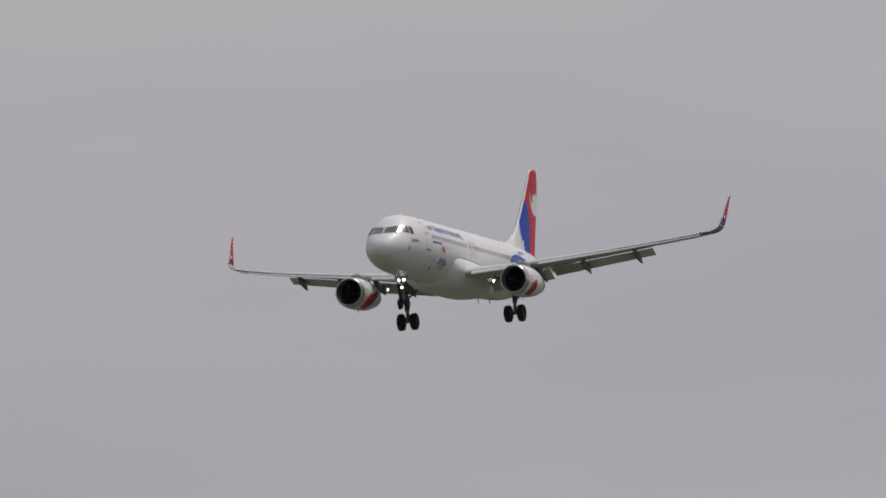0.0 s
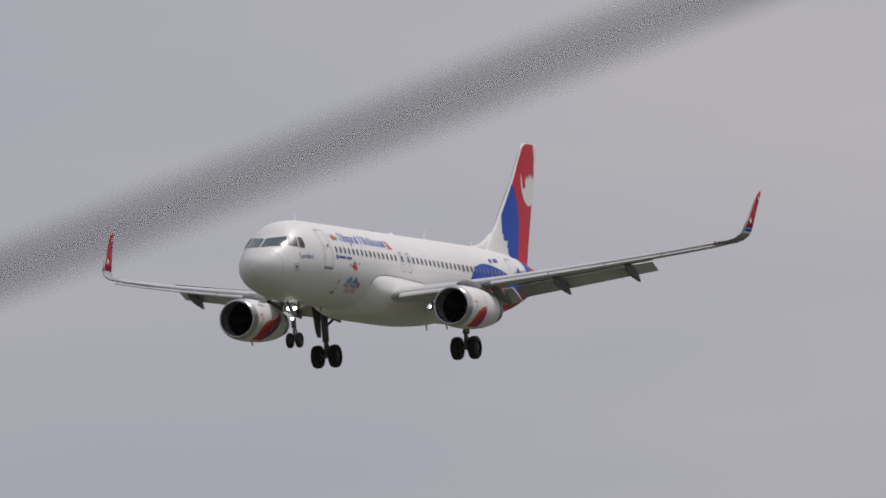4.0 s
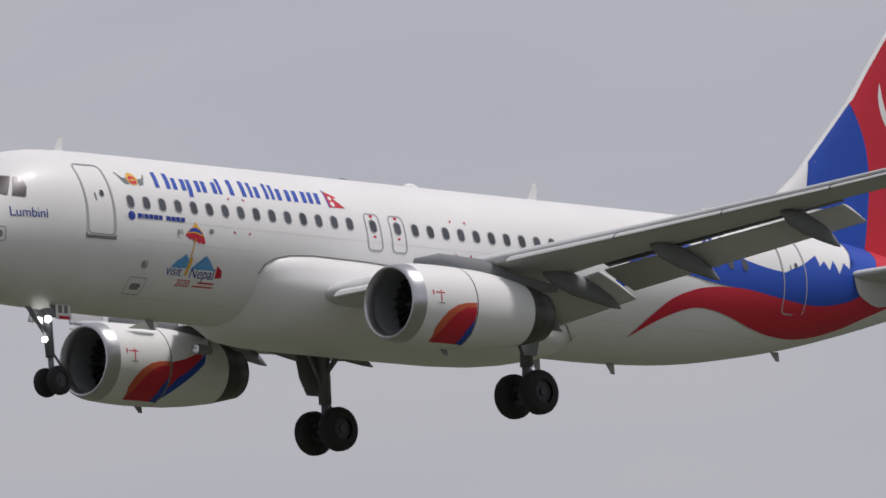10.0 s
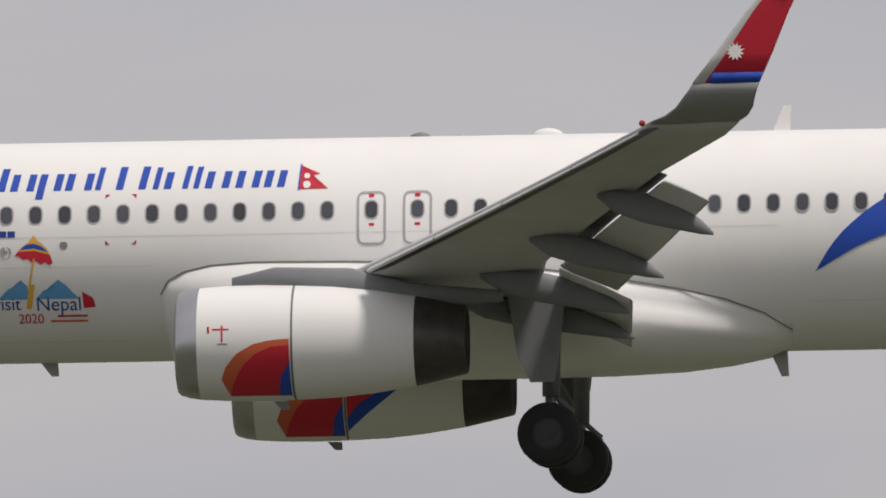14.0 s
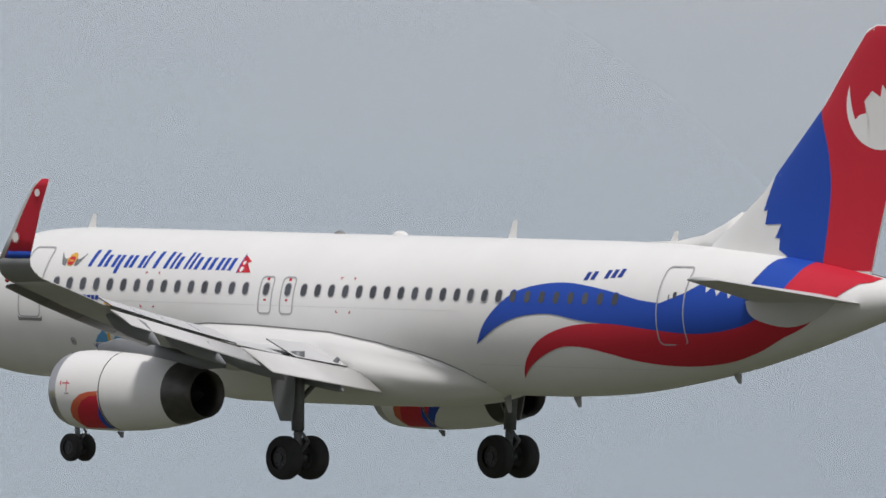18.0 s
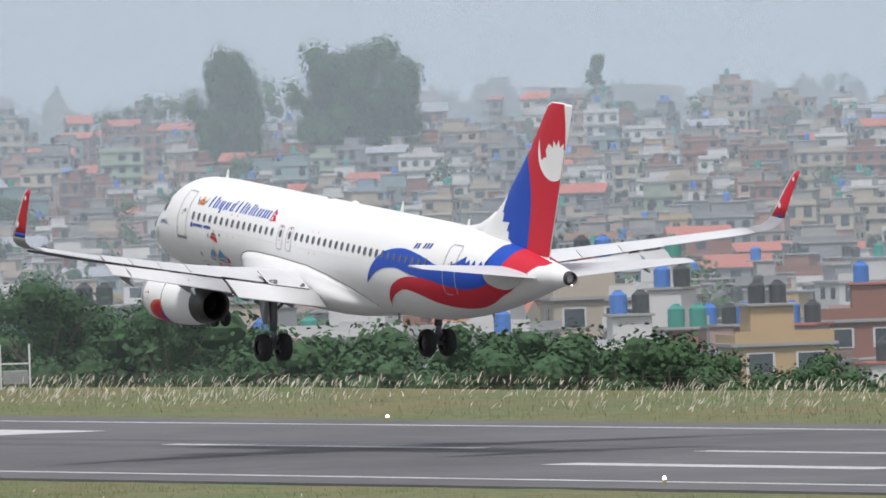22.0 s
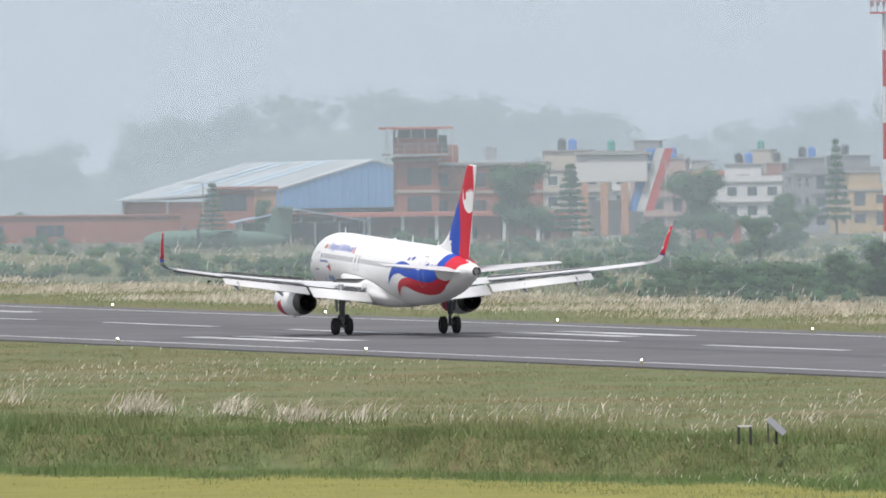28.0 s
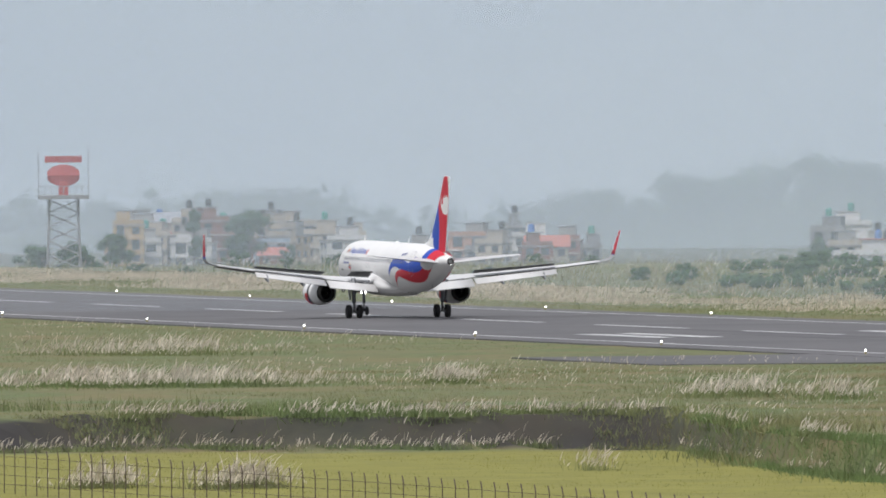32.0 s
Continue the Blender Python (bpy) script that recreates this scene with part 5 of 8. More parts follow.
    for p, q in (((0.2, 1.2), (24, 21.2)), ((-0.2, 1.2), (-19, 42))):
        bm = bmesh.new()
        loft(bm, [[(p[0], p[1], z), (q[0], q[1], z), (q[0], q[1] + 0.4, z), (p[0], p[1] + 0.4, z)] for z in (0, 5.2)])
        part("wall", fix(bm), BRICK, ob)
    # black panel before the brick wall imitates the shade inside an opening
    block("dark_opening", ob, (12, 10.6, 3.2), (24, 0.3, 2.2), DARK, 39.3)
    for k in range(4):
        block("post", ob, (-19 + 5.5 * k, 41 - 12 * k, 2.7), (0.3, 0.3, 5.4), POST)
    ob = site("annex", 74.614, 2140, -2.2, "small brick annex with an orange wall", "building", 0)
    block("wall", ob, (0, 2, 3.5), (7.5, 5, 7.0), BRICK)
    block("orange_wall", ob, (2.4, -0.55, 3.5), (2.7, 0.2, 7.0), WALLS[9])
    block("pane", ob, (-1.5, -0.52, 5.4), (3.4, 0.14, 2.0), PANE)
    block("roof", ob, (0, 2, 7.15), (8.0, 6.4, 0.3), BRICK)
    ob = site("open_shed", 74.43, 2080, -2.2, "open shed with a low gabled blue-grey roof, its inner shade painted black", "shed", 4)
    # the back wall is coloured black for the shade inside the shed
    block("back_wall", ob, (0, 6, 1.7), (14.6, 0.3, 3.4), DARK)
    for sx in (-7.3, 7.3):
        block("side_wall", ob, (sx, 3, 1.7), (0.25, 6, 3.4), GREYBLUE)
    for k in range(6):
        block("post", ob, (-7.2 + 2.88 * k, -1, 1.7), (0.2, 0.2, 3.4), POST)
    for (xa, za), (xb, zb) in (((-8.2, 3.3), (-0.6, 4.8)), ((-0.6, 4.8), (8.2, 3.3))):
        bm = bmesh.new()
        loft(bm, [[(xa, -1.6, za + h), (xb, -1.6, zb + h), (xb, 7, zb + h), (xa, 7, za + h)] for h in (0, 0.16)])
        part("roof", fix(bm), GREYBLUE, ob)
    for k in range(8):
        x = -7 + 2.0 * k
        block("bracing", ob, (x, -1.05, 3.35), (1.6, 0.08, 0.08), POST)
    ob = site("brick_wall_building", 75.2, 2190, -2.0, "long low red brick building", "building", 5)
    block("wall", ob, (0, 3, 1.6), (30, 5, 3.4), BRICK)
    block("roof", ob, (0, 3, 3.4), (30.6, 5.6, 0.25), BRICK)
    windows(ob, -13, 2, 0.45, (1.6,), 2, 3.6, 1.4, False)
    # gate of the terminal with a slanting striped fin
    ob = site("terminal_gate", 73.4, 2230, -2.0, "pale terminal gateway with a slanted red, white and blue fin", "building", 0)
    block("roof_slab", ob, (-1, 3, 8.4), (9, 7, 3.4), WALLS[2])
    block("roof_edge", ob, (-1, 3, 10.3), (10, 8, 0.3), CONC)
    for x in (-4.5, -2, 0.6):
        block("post", ob, (x, 0, 3.3), (1.0, 1.0, 6.6), WALLS[9])
    block("lit_front", ob, (-1, 5, 2.2), (8, 0.3, 4.4), WALLS[2])
    for k, mt in enumerate((WALLS[2], MASTRED, BLUEROOF)):
        bm = bmesh.new()
        x = 3.2 - 1.1 * k
        ring = [(x, 0.5 - 0.02 * k, 3), (x + 1.0, 0.5 - 0.02 * k, 3), (x + 3.6, 0.5 - 0.02 * k, 10.9), (x + 2.4, 0.5 - 0.02 * k, 10.9)]
        loft(bm, [ring, [(p[0], 0.9, p[2]) for p in ring]])
        part("fin_stripe", fix(bm), (MASTRED, WALLS[2], BLUEROOF)[k], ob)
    ob = site("brick_hut", 73.08, 1990, -2.0, "small red brick hut with a blue roof", "hut", 0)
    block("wall", ob, (0, 2, 1.8), (5, 4, 3.6), BRICK)
    block("roof", ob, (0, 2, 3.8), (6, 5.4, 0.3), GREYBLUE)
    windows(ob, -2, 2, 0, (1.9,), 2, 0.9, 1.6, False)
    # corner blocks of flats behind the trees, told apart by colour
    r = np.random.default_rng(5)
    for az, d, z, wall, plan, lab in ((72.37, 2420, -5.5, 8, (12, 10, 4, 2.9), "pale green four-storey house with roof tanks"), (72.17, 2430, -4.5, 9, (8.5, 9, 4, 3.2), "orange four-storey house with blue tanks"),
                                      (71.5, 2600, -7, 7, (11, 9, 4, 2.9), "light blue house with a red roof"), (73.0, 2650, -6.5, 2, (12, 9, 3, 2.9), "white house with a roof terrace"),
                                      (72.75, 2700, -8, 5, (11, 10, 4, 2.7), "grey concrete house with tanks beside its neighbours"), (71.85, 2700, -7, 0, (12, 9, 3, 3), "cream house with a flat roof"), (71.25, 2750, -7, 6, (12, 9, 3, 3), "ochre house beside the sheds"),
                                      (73.6, 2500, -7, 0, (14, 10, 4, 3), "cream house behind the terminal"), (73.45, 2600, -7.5, 2, (14, 10, 4, 3), "white house behind the terminal"), (75.75, 3000, -13, 2, (14, 9, 2, 3), "white house with a pale roof"), (75.55, 3050, -13, 0, (10, 9, 2, 3), "cream low house beside its neighbours")):
        x, y = polar(az, d)
        near_house(x, y, z, radians(az + r.uniform(-12, 12)), r, wall, plan, lab)
    for az, d, w, lab, mt in ((71.55, 1900, 22, "long low green-grey shed roof", CAMO), (77.3, 3300, 14, "long blue sheet-roofed shed", BLUEROOF)):
        ob = site("long_shed", az, d, -1.6 if d < 2000 else -14, lab, "shed")
        block("wall", ob, (0, 4, 2.2), (w, 6, 4.4), DARK if d < 2000 else CONC)
        gable_roof(ob, (0, 4, 4.2 if d < 2000 else 6), (w + 1, 8, 1.4), mt)


def mast(az, dist, z0, z1, w, label, head="none", bands=5, top_first=True):
    """A mast in red and white bays, of lattice or, under floodlights, one tapered pole."""
    ob = site("mast", az, dist, z0, label, "mast")
    h = z1 - z0
    for k in range(bands):
        a, b = h * k / bands, h * (k + 1) / bands
        bm = bmesh.new()
        if head == "lights":
            tube(bm, (0, 0, a), (0, 0, b), w * (0.62 - 0.24 * a / h), w * (0.62 - 0.24 * b / h), 10)
            part("band", bm, MASTRED if (bands - k) % 2 == (1 if top_first else 0) else MASTWHITE, ob)
            continue
        for sx, sy in ((-1, -1), (1, -1), (0, 1)):
            tube(bm, (sx * w / 2, sy * w / 2, a), (sx * w / 2, sy * w / 2, b), w * 0.07 + 0.012, seg=5)
        n = max(2, int((b - a) / (w * 1.1)))
        for j in range(n):
            p, q = a + (b - a) * j / n, a + (b - a) * (j + 1) / n
            for c0, c1 in (((-1, -1), (1, -1)), ((1, -1), (0, 1)), ((0, 1), (-1, -1))):
                s = 1 if j % 2 else -1
                u, v2 = (c0, c1) if s > 0 else (c1, c0)
                tube(bm, (u[0] * w / 2, u[1] * w / 2, p), (v2[0] * w / 2, v2[1] * w / 2, q), w * 0.04 + 0.008, seg=4)
        part("bay", bm, MASTRED if (bands - k) % 2 == (1 if top_first else 0) else MASTWHITE, ob)
    if head == "lights":
        block("platform", ob, (0, 0, h + 0.1), (2.4, 1.6, 0.15), MASTRED)
        for i in range(5):
            block("lamp", ob, (-1.0 + 0.5 * i, -0.7, h + 0.9), (0.32, 0.25, 0.5), POST)
            block("rail_post", ob, (-1.1 + 0.55 * i, -0.8, h + 0.6), (0.06, 0.06, 1.0), MASTRED)
        block("rail", ob, (0, -0.8, h + 1.1), (2.4, 0.06, 0.06), MASTRED)
    elif head == "rod":
        block("rod", ob, (0, 0, h + 0.7), (0.06, 0.06, 1.4), POST)
    elif head == "lamp":
        block("lamp", ob, (0, 0, h + 0.15), (0.25, 0.25, 0.35), TANKBLACK)
        block("arm", ob, (-0.5, 0, h - 0.15), (1.0, 0.08, 0.08), MASTWHITE)
    return ob


def spot(x, y, z=None):
    """Bearing and distance of a place on the airfield."""
    return math.degrees(math.atan2(-x, y)), math.hypot(x, y)


def field_gear():
    mast(72.54, 1500, -2.0, 22.6, 0.40, "tall red and white floodlight mast with a lamp basket", "lights", 8, False)
    az, d = spot(-648, 229)
    mast(az, d, -1.5, 6.4, 0.62, "red and white lattice mast with a thin rod", "rod", 4)
    az, d = spot(-668, 216)
    mast(az, d, -1.8, 5.6, 0.13, "slim red and white mast with a side arm", "lamp", 5)
    # weather instruments
    az, d = spot(-660, 243.5)
    ob = site("weather_mast", az, d, -0.1, "red and white weather mast with a red wind sock arm", "mast")
    for k in range(6):
        block("band", ob, (0, 0, 0.45 + 0.82 * k), (0.13, 0.13, 0.82), MASTRED if k % 2 else MASTWHITE)
    block("instrument_box", ob, (0.0, -0.2, 0.35), (0.42, 0.3, 0.5), WALLS[2])
    block("instrument_box", ob, (0.45, -0.1, 0.45), (0.36, 0.3, 0.7), MASTWHITE)
    block("whip", ob, (-0.38, 0, 3.6), (0.1, 0.06, 2.4), TANKBLACK)
    block("red_lamp", ob, (-0.05, 0, 5.15), (0.36, 0.2, 0.24), MASTRED)
    block("lamp", ob, (0.05, 0, 4.5), (0.34, 0.16, 0.3), MASTRED)
    az, d = spot(-651, 243)
    ob = site("hydrant", az, d, -0.1, "orange-red marker post with a domed top", "marker")
    bm = bmesh.new()
    for z0, z1, r0, r1 in ((0, 0.25, 0.42, 0.40), (0.25, 1.35, 0.27, 0.24), (1.35, 1.7, 0.24, 0.06), (1.7, 2.0, 0.04, 0.03)):
        tube(bm, (0, 0, z0), (0, 0, z1), r0, r1, 12)
    part("body", bm, MASTRED, ob)
    az, d = spot(-650, 244.8)
    ob = site("visibility_sensor", az, d, -0.1, "pair of banded posts with white sensor heads", "sensor")
    for x, h in ((-0.35, 2.6), (0.1, 2.4)):
        for k in range(5):
            block("band", ob, (x, 0, h * (k + 0.5) / 5), (0.10, 0.10, h / 5), MASTRED if k % 2 else MASTWHITE)
    block("head", ob, (-0.35, 0, 2.65), (0.24, 0.2, 0.2), MASTRED)
    for x in (0.35, 0.95):
        block("sensor_head", ob, (x, -0.1, 2.2), (0.32, 0.5, 0.28), WALLS[2])
    block("arm", ob, (0.5, 0, 2.0), (0.9, 0.08, 0.08), MASTRED)
    block("arm", ob, (-0.6, 0, 1.3), (0.6, 0.06, 0.06), MASTWHITE)
    block("base_box", ob, (0.25, -0.1, 0.35), (0.8, 0.5, 0.8), WALLS[2])
    az, d = spot(-672, 245)
    ob = site("weather_sensor", az, d, -0.1, "white weather sensor with a bent arm", "sensor")
    block("post", ob, (0, 0, 0.7), (0.14, 0.14, 1.4), WALLS[2])
    block("box", ob, (0, -0.1, 0.35), (0.36, 0.3, 0.7), WALLS[2])
    for x, z in ((-0.2, 1.9), (0.45, 1.2)):
        block("head", ob, (x, 0, z), (0.45, 0.22, 0.22), WALLS[2])
    block("arm", ob, (0.05, 0, 1.55), (0.1, 0.1, 0.6), MASTRED)
    az, d = spot(-664, 243.2)
    ob = site("rain_gauge", az, d, -0.1, "small white rain gauge", "sensor")
    bm = bmesh.new()
    tube(bm, (0, 0, 0), (0, 0, 0.75), 0.22, 0.22, 12), tube(bm, (0, 0, 0.75), (0, 0, 0.95), 0.22, 0.12, 12)
    part("body", bm, MASTWHITE, ob)
    for k in range(3):
        az, d = spot(-669 + 3.2 * k, 243.5 - 0.3 * k)
        ob = site("fence_panel", az, d, -0.1, "short dark wire fence panel in the grass", "fence", 0, "fence panels round the instruments")
        for i in range(5):
            block("post", ob, (-0.6 + 0.3 * i, 0, 0.6), (0.05, 0.05, 1.2), POST)
        block("rail", ob, (0, 0, 1.05), (1.3, 0.04, 0.04), POST)
    for x, y in ((-705.5, 269), (-683, 270), (-716, 271)):
        az, d = spot(x, y)
        ob = site("approach_lamp", az, d, 0.0, "low orange lamp bar in the grass", "runway light", 0, "lamp bars in the meadow")
        block("bar", ob, (0, 0, 0.3), (1.0, 0.12, 0.1), WALLS[9])
        for s in (-0.35, 0.35):
            block("lamp", ob, (s, -0.05, 0.42), (0.2, 0.2, 0.2), SIGNYELLOW)
            block("leg", ob, (s, 0, 0.1), (0.06, 0.06, 0.4), POST)
    # direction sign with an arrow and the letter E
    az, d = spot(-1132, 291.5)
    ob = site("direction_sign", az, d, -0.05, "yellow taxiway sign with a black arrow and letter E", "sign")
    block("board", ob, (0, 0, 0.62), (1.5, 0.22, 0.75), SIGNYELLOW)
    for s in (-0.6, 0.6):
        block("leg", ob, (s, 0, 0.12), (0.1, 0.1, 0.3), POST)
    cu = bpy.data.curves.new("letter", "FONT")
    cu.body, cu.size, cu.extrude = "E", 0.85, 0.005
    tmp = bpy.data.objects.new("tmp", cu)
    me = bpy.data.meshes.new_from_object(tmp)
    bpy.data.objects.remove(tmp)
    me.materials.append(TANKBLACK)
    shared("letter", me, ob, pose(0.12, -0.125, 0.33, 90, 0, 0))
    bm = bmesh.new()
    ring = [(-0.62, 0.62), (-0.36, 0.86), (-0.36, 0.70), (-0.06, 0.70), (-0.06, 0.54), (-0.36, 0.54), (-0.36, 0.38)]
    loft(bm, [[(x, -0.13, z) for x, z in ring], [(x, -0.115, z) for x, z in ring]])
    part("arrow", fix(bm), TANKBLACK, ob)
    # tilted panel box, cage and verge frames
    az, d = spot(-790, 243)
    ob = site("solar_box", az, d, -0.05, "tilted solar panel on a short stand", "panel")
    pn = block("panel", ob, (0, 0, 0.75), (1.05, 0.8, 0.06), POST)
    pn.rotation_euler = (0.35, 0.75, 0)
    block("stand", ob, (0, 0, 0.3), (0.12, 0.12, 0.8), TANKBLACK)
    block("back_leg", ob, (-0.38, 0.2, 0.45), (0.06, 0.06, 1.0), TANKBLACK)
    for x in (-1.75, -1.2):
        block("frame_post", ob, (x, 0, 0.35), (0.12, 0.12, 0.85), TANKBLACK)
    block("frame_rail", ob, (-1.47, 0, 0.78), (0.67, 0.12, 0.10), WALLS[2])
    az, d = spot(-718, 241)
    ob = site("cage_fence", az, d, -0.1, "weathered wire cage of posts and mesh", "fence")
    for k in range(7):
        block("post", ob, (-3 + 1.0 * k, 0, 0.75), (0.08, 0.08, 1.5), TANKBLACK)
        for i in range(6):
            block("wire", ob, (-2.9 + 1.0 * k + 0.14 * i, 0.02, 0.75), (0.02, 0.02, 1.4), TANKBLACK)
    for z in (0.2, 0.8, 1.4):
        block("rail", ob, (0, 0, z), (6.1, 0.05, 0.05), TANKBLACK)
    block("red_post", ob, (0.2, -0.1, 1.0), (0.16, 0.16, 2.0), MASTRED)
    ob = site("equipment_frame", 64.86, 910, 0.0, "white steel frame on two posts beside the verge", "frame")
    for s in (-0.75, 0.75):
        block("post", ob, (s, 0, 1.0), (0.09, 0.09, 2.4), MASTWHITE)
    block("bar", ob, (0, 0, 1.2), (1.5, 0.08, 0.08), MASTWHITE)
    block("box", ob, (0, 0, 0.5), (1.3, 0.3, 0.7), POST)
    # fences: behind the far verge, and by the near field
    for name, lab, pts, h, n in (("airfield_fence", "concrete-post wire fence behind the meadow", ((-1330, 452), (-1700, 470)), 1.6, 90), ("field_fence", "rusty wire fence with bent post tops", ((-913, 174), (-702, 181)), 2.0, 92), ("verge_fence", "low wire fence before the shrubs", ((-905, 398), (-760, 396)), 1.2, 50)):
        (xa, ya), (xb, yb) = pts
        ob = tagged(empty(name, Matrix.Translation((xa, ya, ground_z(xa, ya) - 0.1))), lab, "fence")
        for k in range(n):
            x, y = (xb - xa) * k / (n - 1), (yb - ya) * k / (n - 1)
            z = ground_z(xa + x, ya + y) - ground_z(xa, ya)
            block("post", ob, (x, y, z + h / 2), (0.11 if name == "airfield_fence" else 0.045, 0.045, h), CONC if name == "airfield_fence" else RUST)
            if name == "field_fence":
                tip = block("post_tip", ob, (x - 0.12, y, z + h + 0.12), (0.05, 0.05, 0.4), RUST)
                tip.rotation_euler = (0, -0.7, 0)
        for j in range(4):
            block("wire", ob, ((xb - xa) / 2, (yb - ya) / 2, h * (0.25 + 0.23 * j)), (math.hypot(xb - xa, yb - ya), 0.02, 0.02), RUST, math.degrees(math.atan2(yb - ya, xb - xa)))
    # lamp posts
    for az, d, top in ((74.5, 2050, 5.2), (73.25, 1950, 8.4), (74.75, 2060, 6.0), (72.0, 1480, 2.5), (71.9, 1500, 2.5)):
        ob = site("lamp_post", az, d, -2.2, "curved grey lamp post", "street lamp")
        h = top + 2.2
        block("pole", ob, (0, 0, h / 2), (0.16, 0.16, h), POST)
        block("arm", ob, (-0.9, 0, h), (1.9, 0.1, 0.1), POST)
        block("head", ob, (-1.8, 0, h - 0.06), (0.5, 0.2, 0.14), WALLS[2])


def parked_plane(name, az, dist, z, length, turn, body, tail, label, props=False):
    ob = site(name, az, dist, z, label, "airplane", turn)
    r = length * 0.062
    bm = bmesh.new()
    lathe(bm, [(length * a, r * b) for a, b in ((-0.5, 0.05), (-0.48, 0.45), (-0.42, 0.85), (-0.33, 1), (0.15, 1), (0.32, 0.75), (0.45, 0.4), (0.5, 0.1))], 0, r * 1.9, 16)
    part("fuselage", fix(bm), body, ob, smooth=True)
    bm = bmesh.new()
    for s in (-1, 1):
        loft(bm, [[(x, s * y, r * 2.75 + 0.02 * y + dz) for x, dz in ((-c, 0), (0, r * 0.14), (c, 0), (0, -r * 0.14))] for y, c in ((0, length * 0.075), (length * 0.5, length * 0.04))])
    part("wing", fix(bm), body, ob)
    bm = bmesh.new()
    loft(bm, [[(x - c, -0.08, zz), (x + c, -0.08, zz), (x + c, 0.08, zz), (x - c, 0.08, zz)] for x, c, zz in ((length * 0.42, length * 0.10, r * 2.3), (length * 0.47, length * 0.06, r * 2.3 + length * 0.19))])
    part("tail_fin", fix(bm), tail, ob)
    block("tailplane", ob, (length * 0.47, 0, r * 2.3 + (length * 0.18 if props else 0.2)), (length * 0.09, length * 0.34, 0.14), body)
    for s in (-1, 1):
        bm = bmesh.new()
        lathe(bm, [(length * a, r * b) for a, b in ((-0.17, 0.1), (-0.15, 0.42), (0.05, 0.42), (0.10, 0.1))], s * length * 0.19, r * 2.5, 12)
        part("engine", fix(bm), body, ob)
        if props:
            for k in range(4):
                p = block("blade", ob, (-length * 0.17, s * length * 0.19, r * 2.5), (0.08, 0.16, r * 2.0), DARK)
                p.rotation_euler = (k * math.pi / 4, 0, 0)
        block("wheel", ob, (length * 0.03, s * r * 1.5, r * 0.35), (r * 0.6, r * 0.3, r * 0.7), TYRE)
        block("gear_leg", ob, (length * 0.03, s * r * 1.4, r * 0.9), (r * 0.2, r * 0.2, r * 1.2), GEARGREY)
    block("nose_wheel", ob, (-length * 0.36, 0, r * 0.5), (r * 0.4, r * 0.3, r * 1.0), TYRE)
    for k in range(9):
        for s in (-1, 1):
            block("window", ob, (-length * 0.3 + k * length * 0.06, s * r * 0.97, r * 2.1), (length * 0.018, 0.06, r * 0.3), PANE)
    return ob


parked_plane("transport_plane", 74.71, 2010, -2.2, 17, 14, CAMO, CAMO, "parked dull green propeller transport plane", True)
parked_plane("parked_airliner", 68.85, 1800, -1.2, 15, 8, WHITE, BLUE, "parked white propeller airliner with a blue tail", True)
parked_plane("parked_airliner", 68.52, 1860, -1.4, 20, 8, WHITE, RED, "parked white propeller airliner with a red tail", True)
parked_plane("parked_airliner", 69.52, 1900, -1.5, 24, 70, WHITE, RED, "parked airliner showing its red tail", False)
terminal_block()
tower_complex()
field_gear()


def radar_tower():
    ob = site("radar_tower", 78.35, 2200, -1.5, "steel lattice radar tower with a red rotating antenna", "radar tower", 0)
    bm = bmesh.new()
    for sx in (-1, 1):
        for sy in (-1, 1):
            tube(bm, (sx * 2.1, sy * 2.1, 0), (sx * 1.7, sy * 1.7, 8.6), 0.16, seg=6)
    part("legs", bm, POST, ob)
    for k in range(5):
        bm = bmesh.new()
        z0, z1 = k * 1.72, (k + 1) * 1.72
        for sy in (-1, 1):
            tube(bm, (-2, sy * 1.9, z0), (2, sy * 1.9, z1), 0.09, seg=5), tube(bm, (2, sy * 1.9, z0), (-2, sy * 1.9, z1), 0.09, seg=5)
            tube(bm, (sy * 1.9, -2, z0), (sy * 1.9, 2, z1), 0.09, seg=5)
        part("brace", bm, POST, ob)
    block("platform", ob, (0, 0, 8.9), (6.4, 6.4, 0.5), POST)
    for i in range(9):
        block("rail_post", ob, (-3.1 + 0.775 * i, -3.1, 9.7), (0.08, 0.08, 1.2), POST)
    block("rail", ob, (0, -3.1, 10.25), (6.3, 0.08, 0.08), POST)
    block("pedestal", ob, (0, 0, 9.9), (1.2, 1.2, 1.8), MASTRED)
    bm = bmesh.new()
    rings = []
    for i in range(9):
        x = -2.0 + 0.5 * i
        w = 1.35 * math.sqrt(max(0.05, 1 - (x / 2.15) ** 2))
        rings.append([(x, 0.25 * x * x * 0.3 - 0.1, 11.6 - w), (x, -0.4 + 0.08 * x * x, 11.6), (x, 0.25 * x * x * 0.3 - 0.1, 11.6 + w), (x, 0.2 + 0.08 * x * x, 11.6)])
    loft(bm, rings)
    part("reflector", fix(bm), MASTRED, ob, "red dish reflector")
    block("bar_antenna", ob, (0, 0, 13.6), (4.6, 0.5, 0.8), MASTRED)
    for s in (-1, 1):
        block("lightning_rod", ob, (s * 3.1, 0, 12.0), (0.1, 0.1, 6.4), POST)


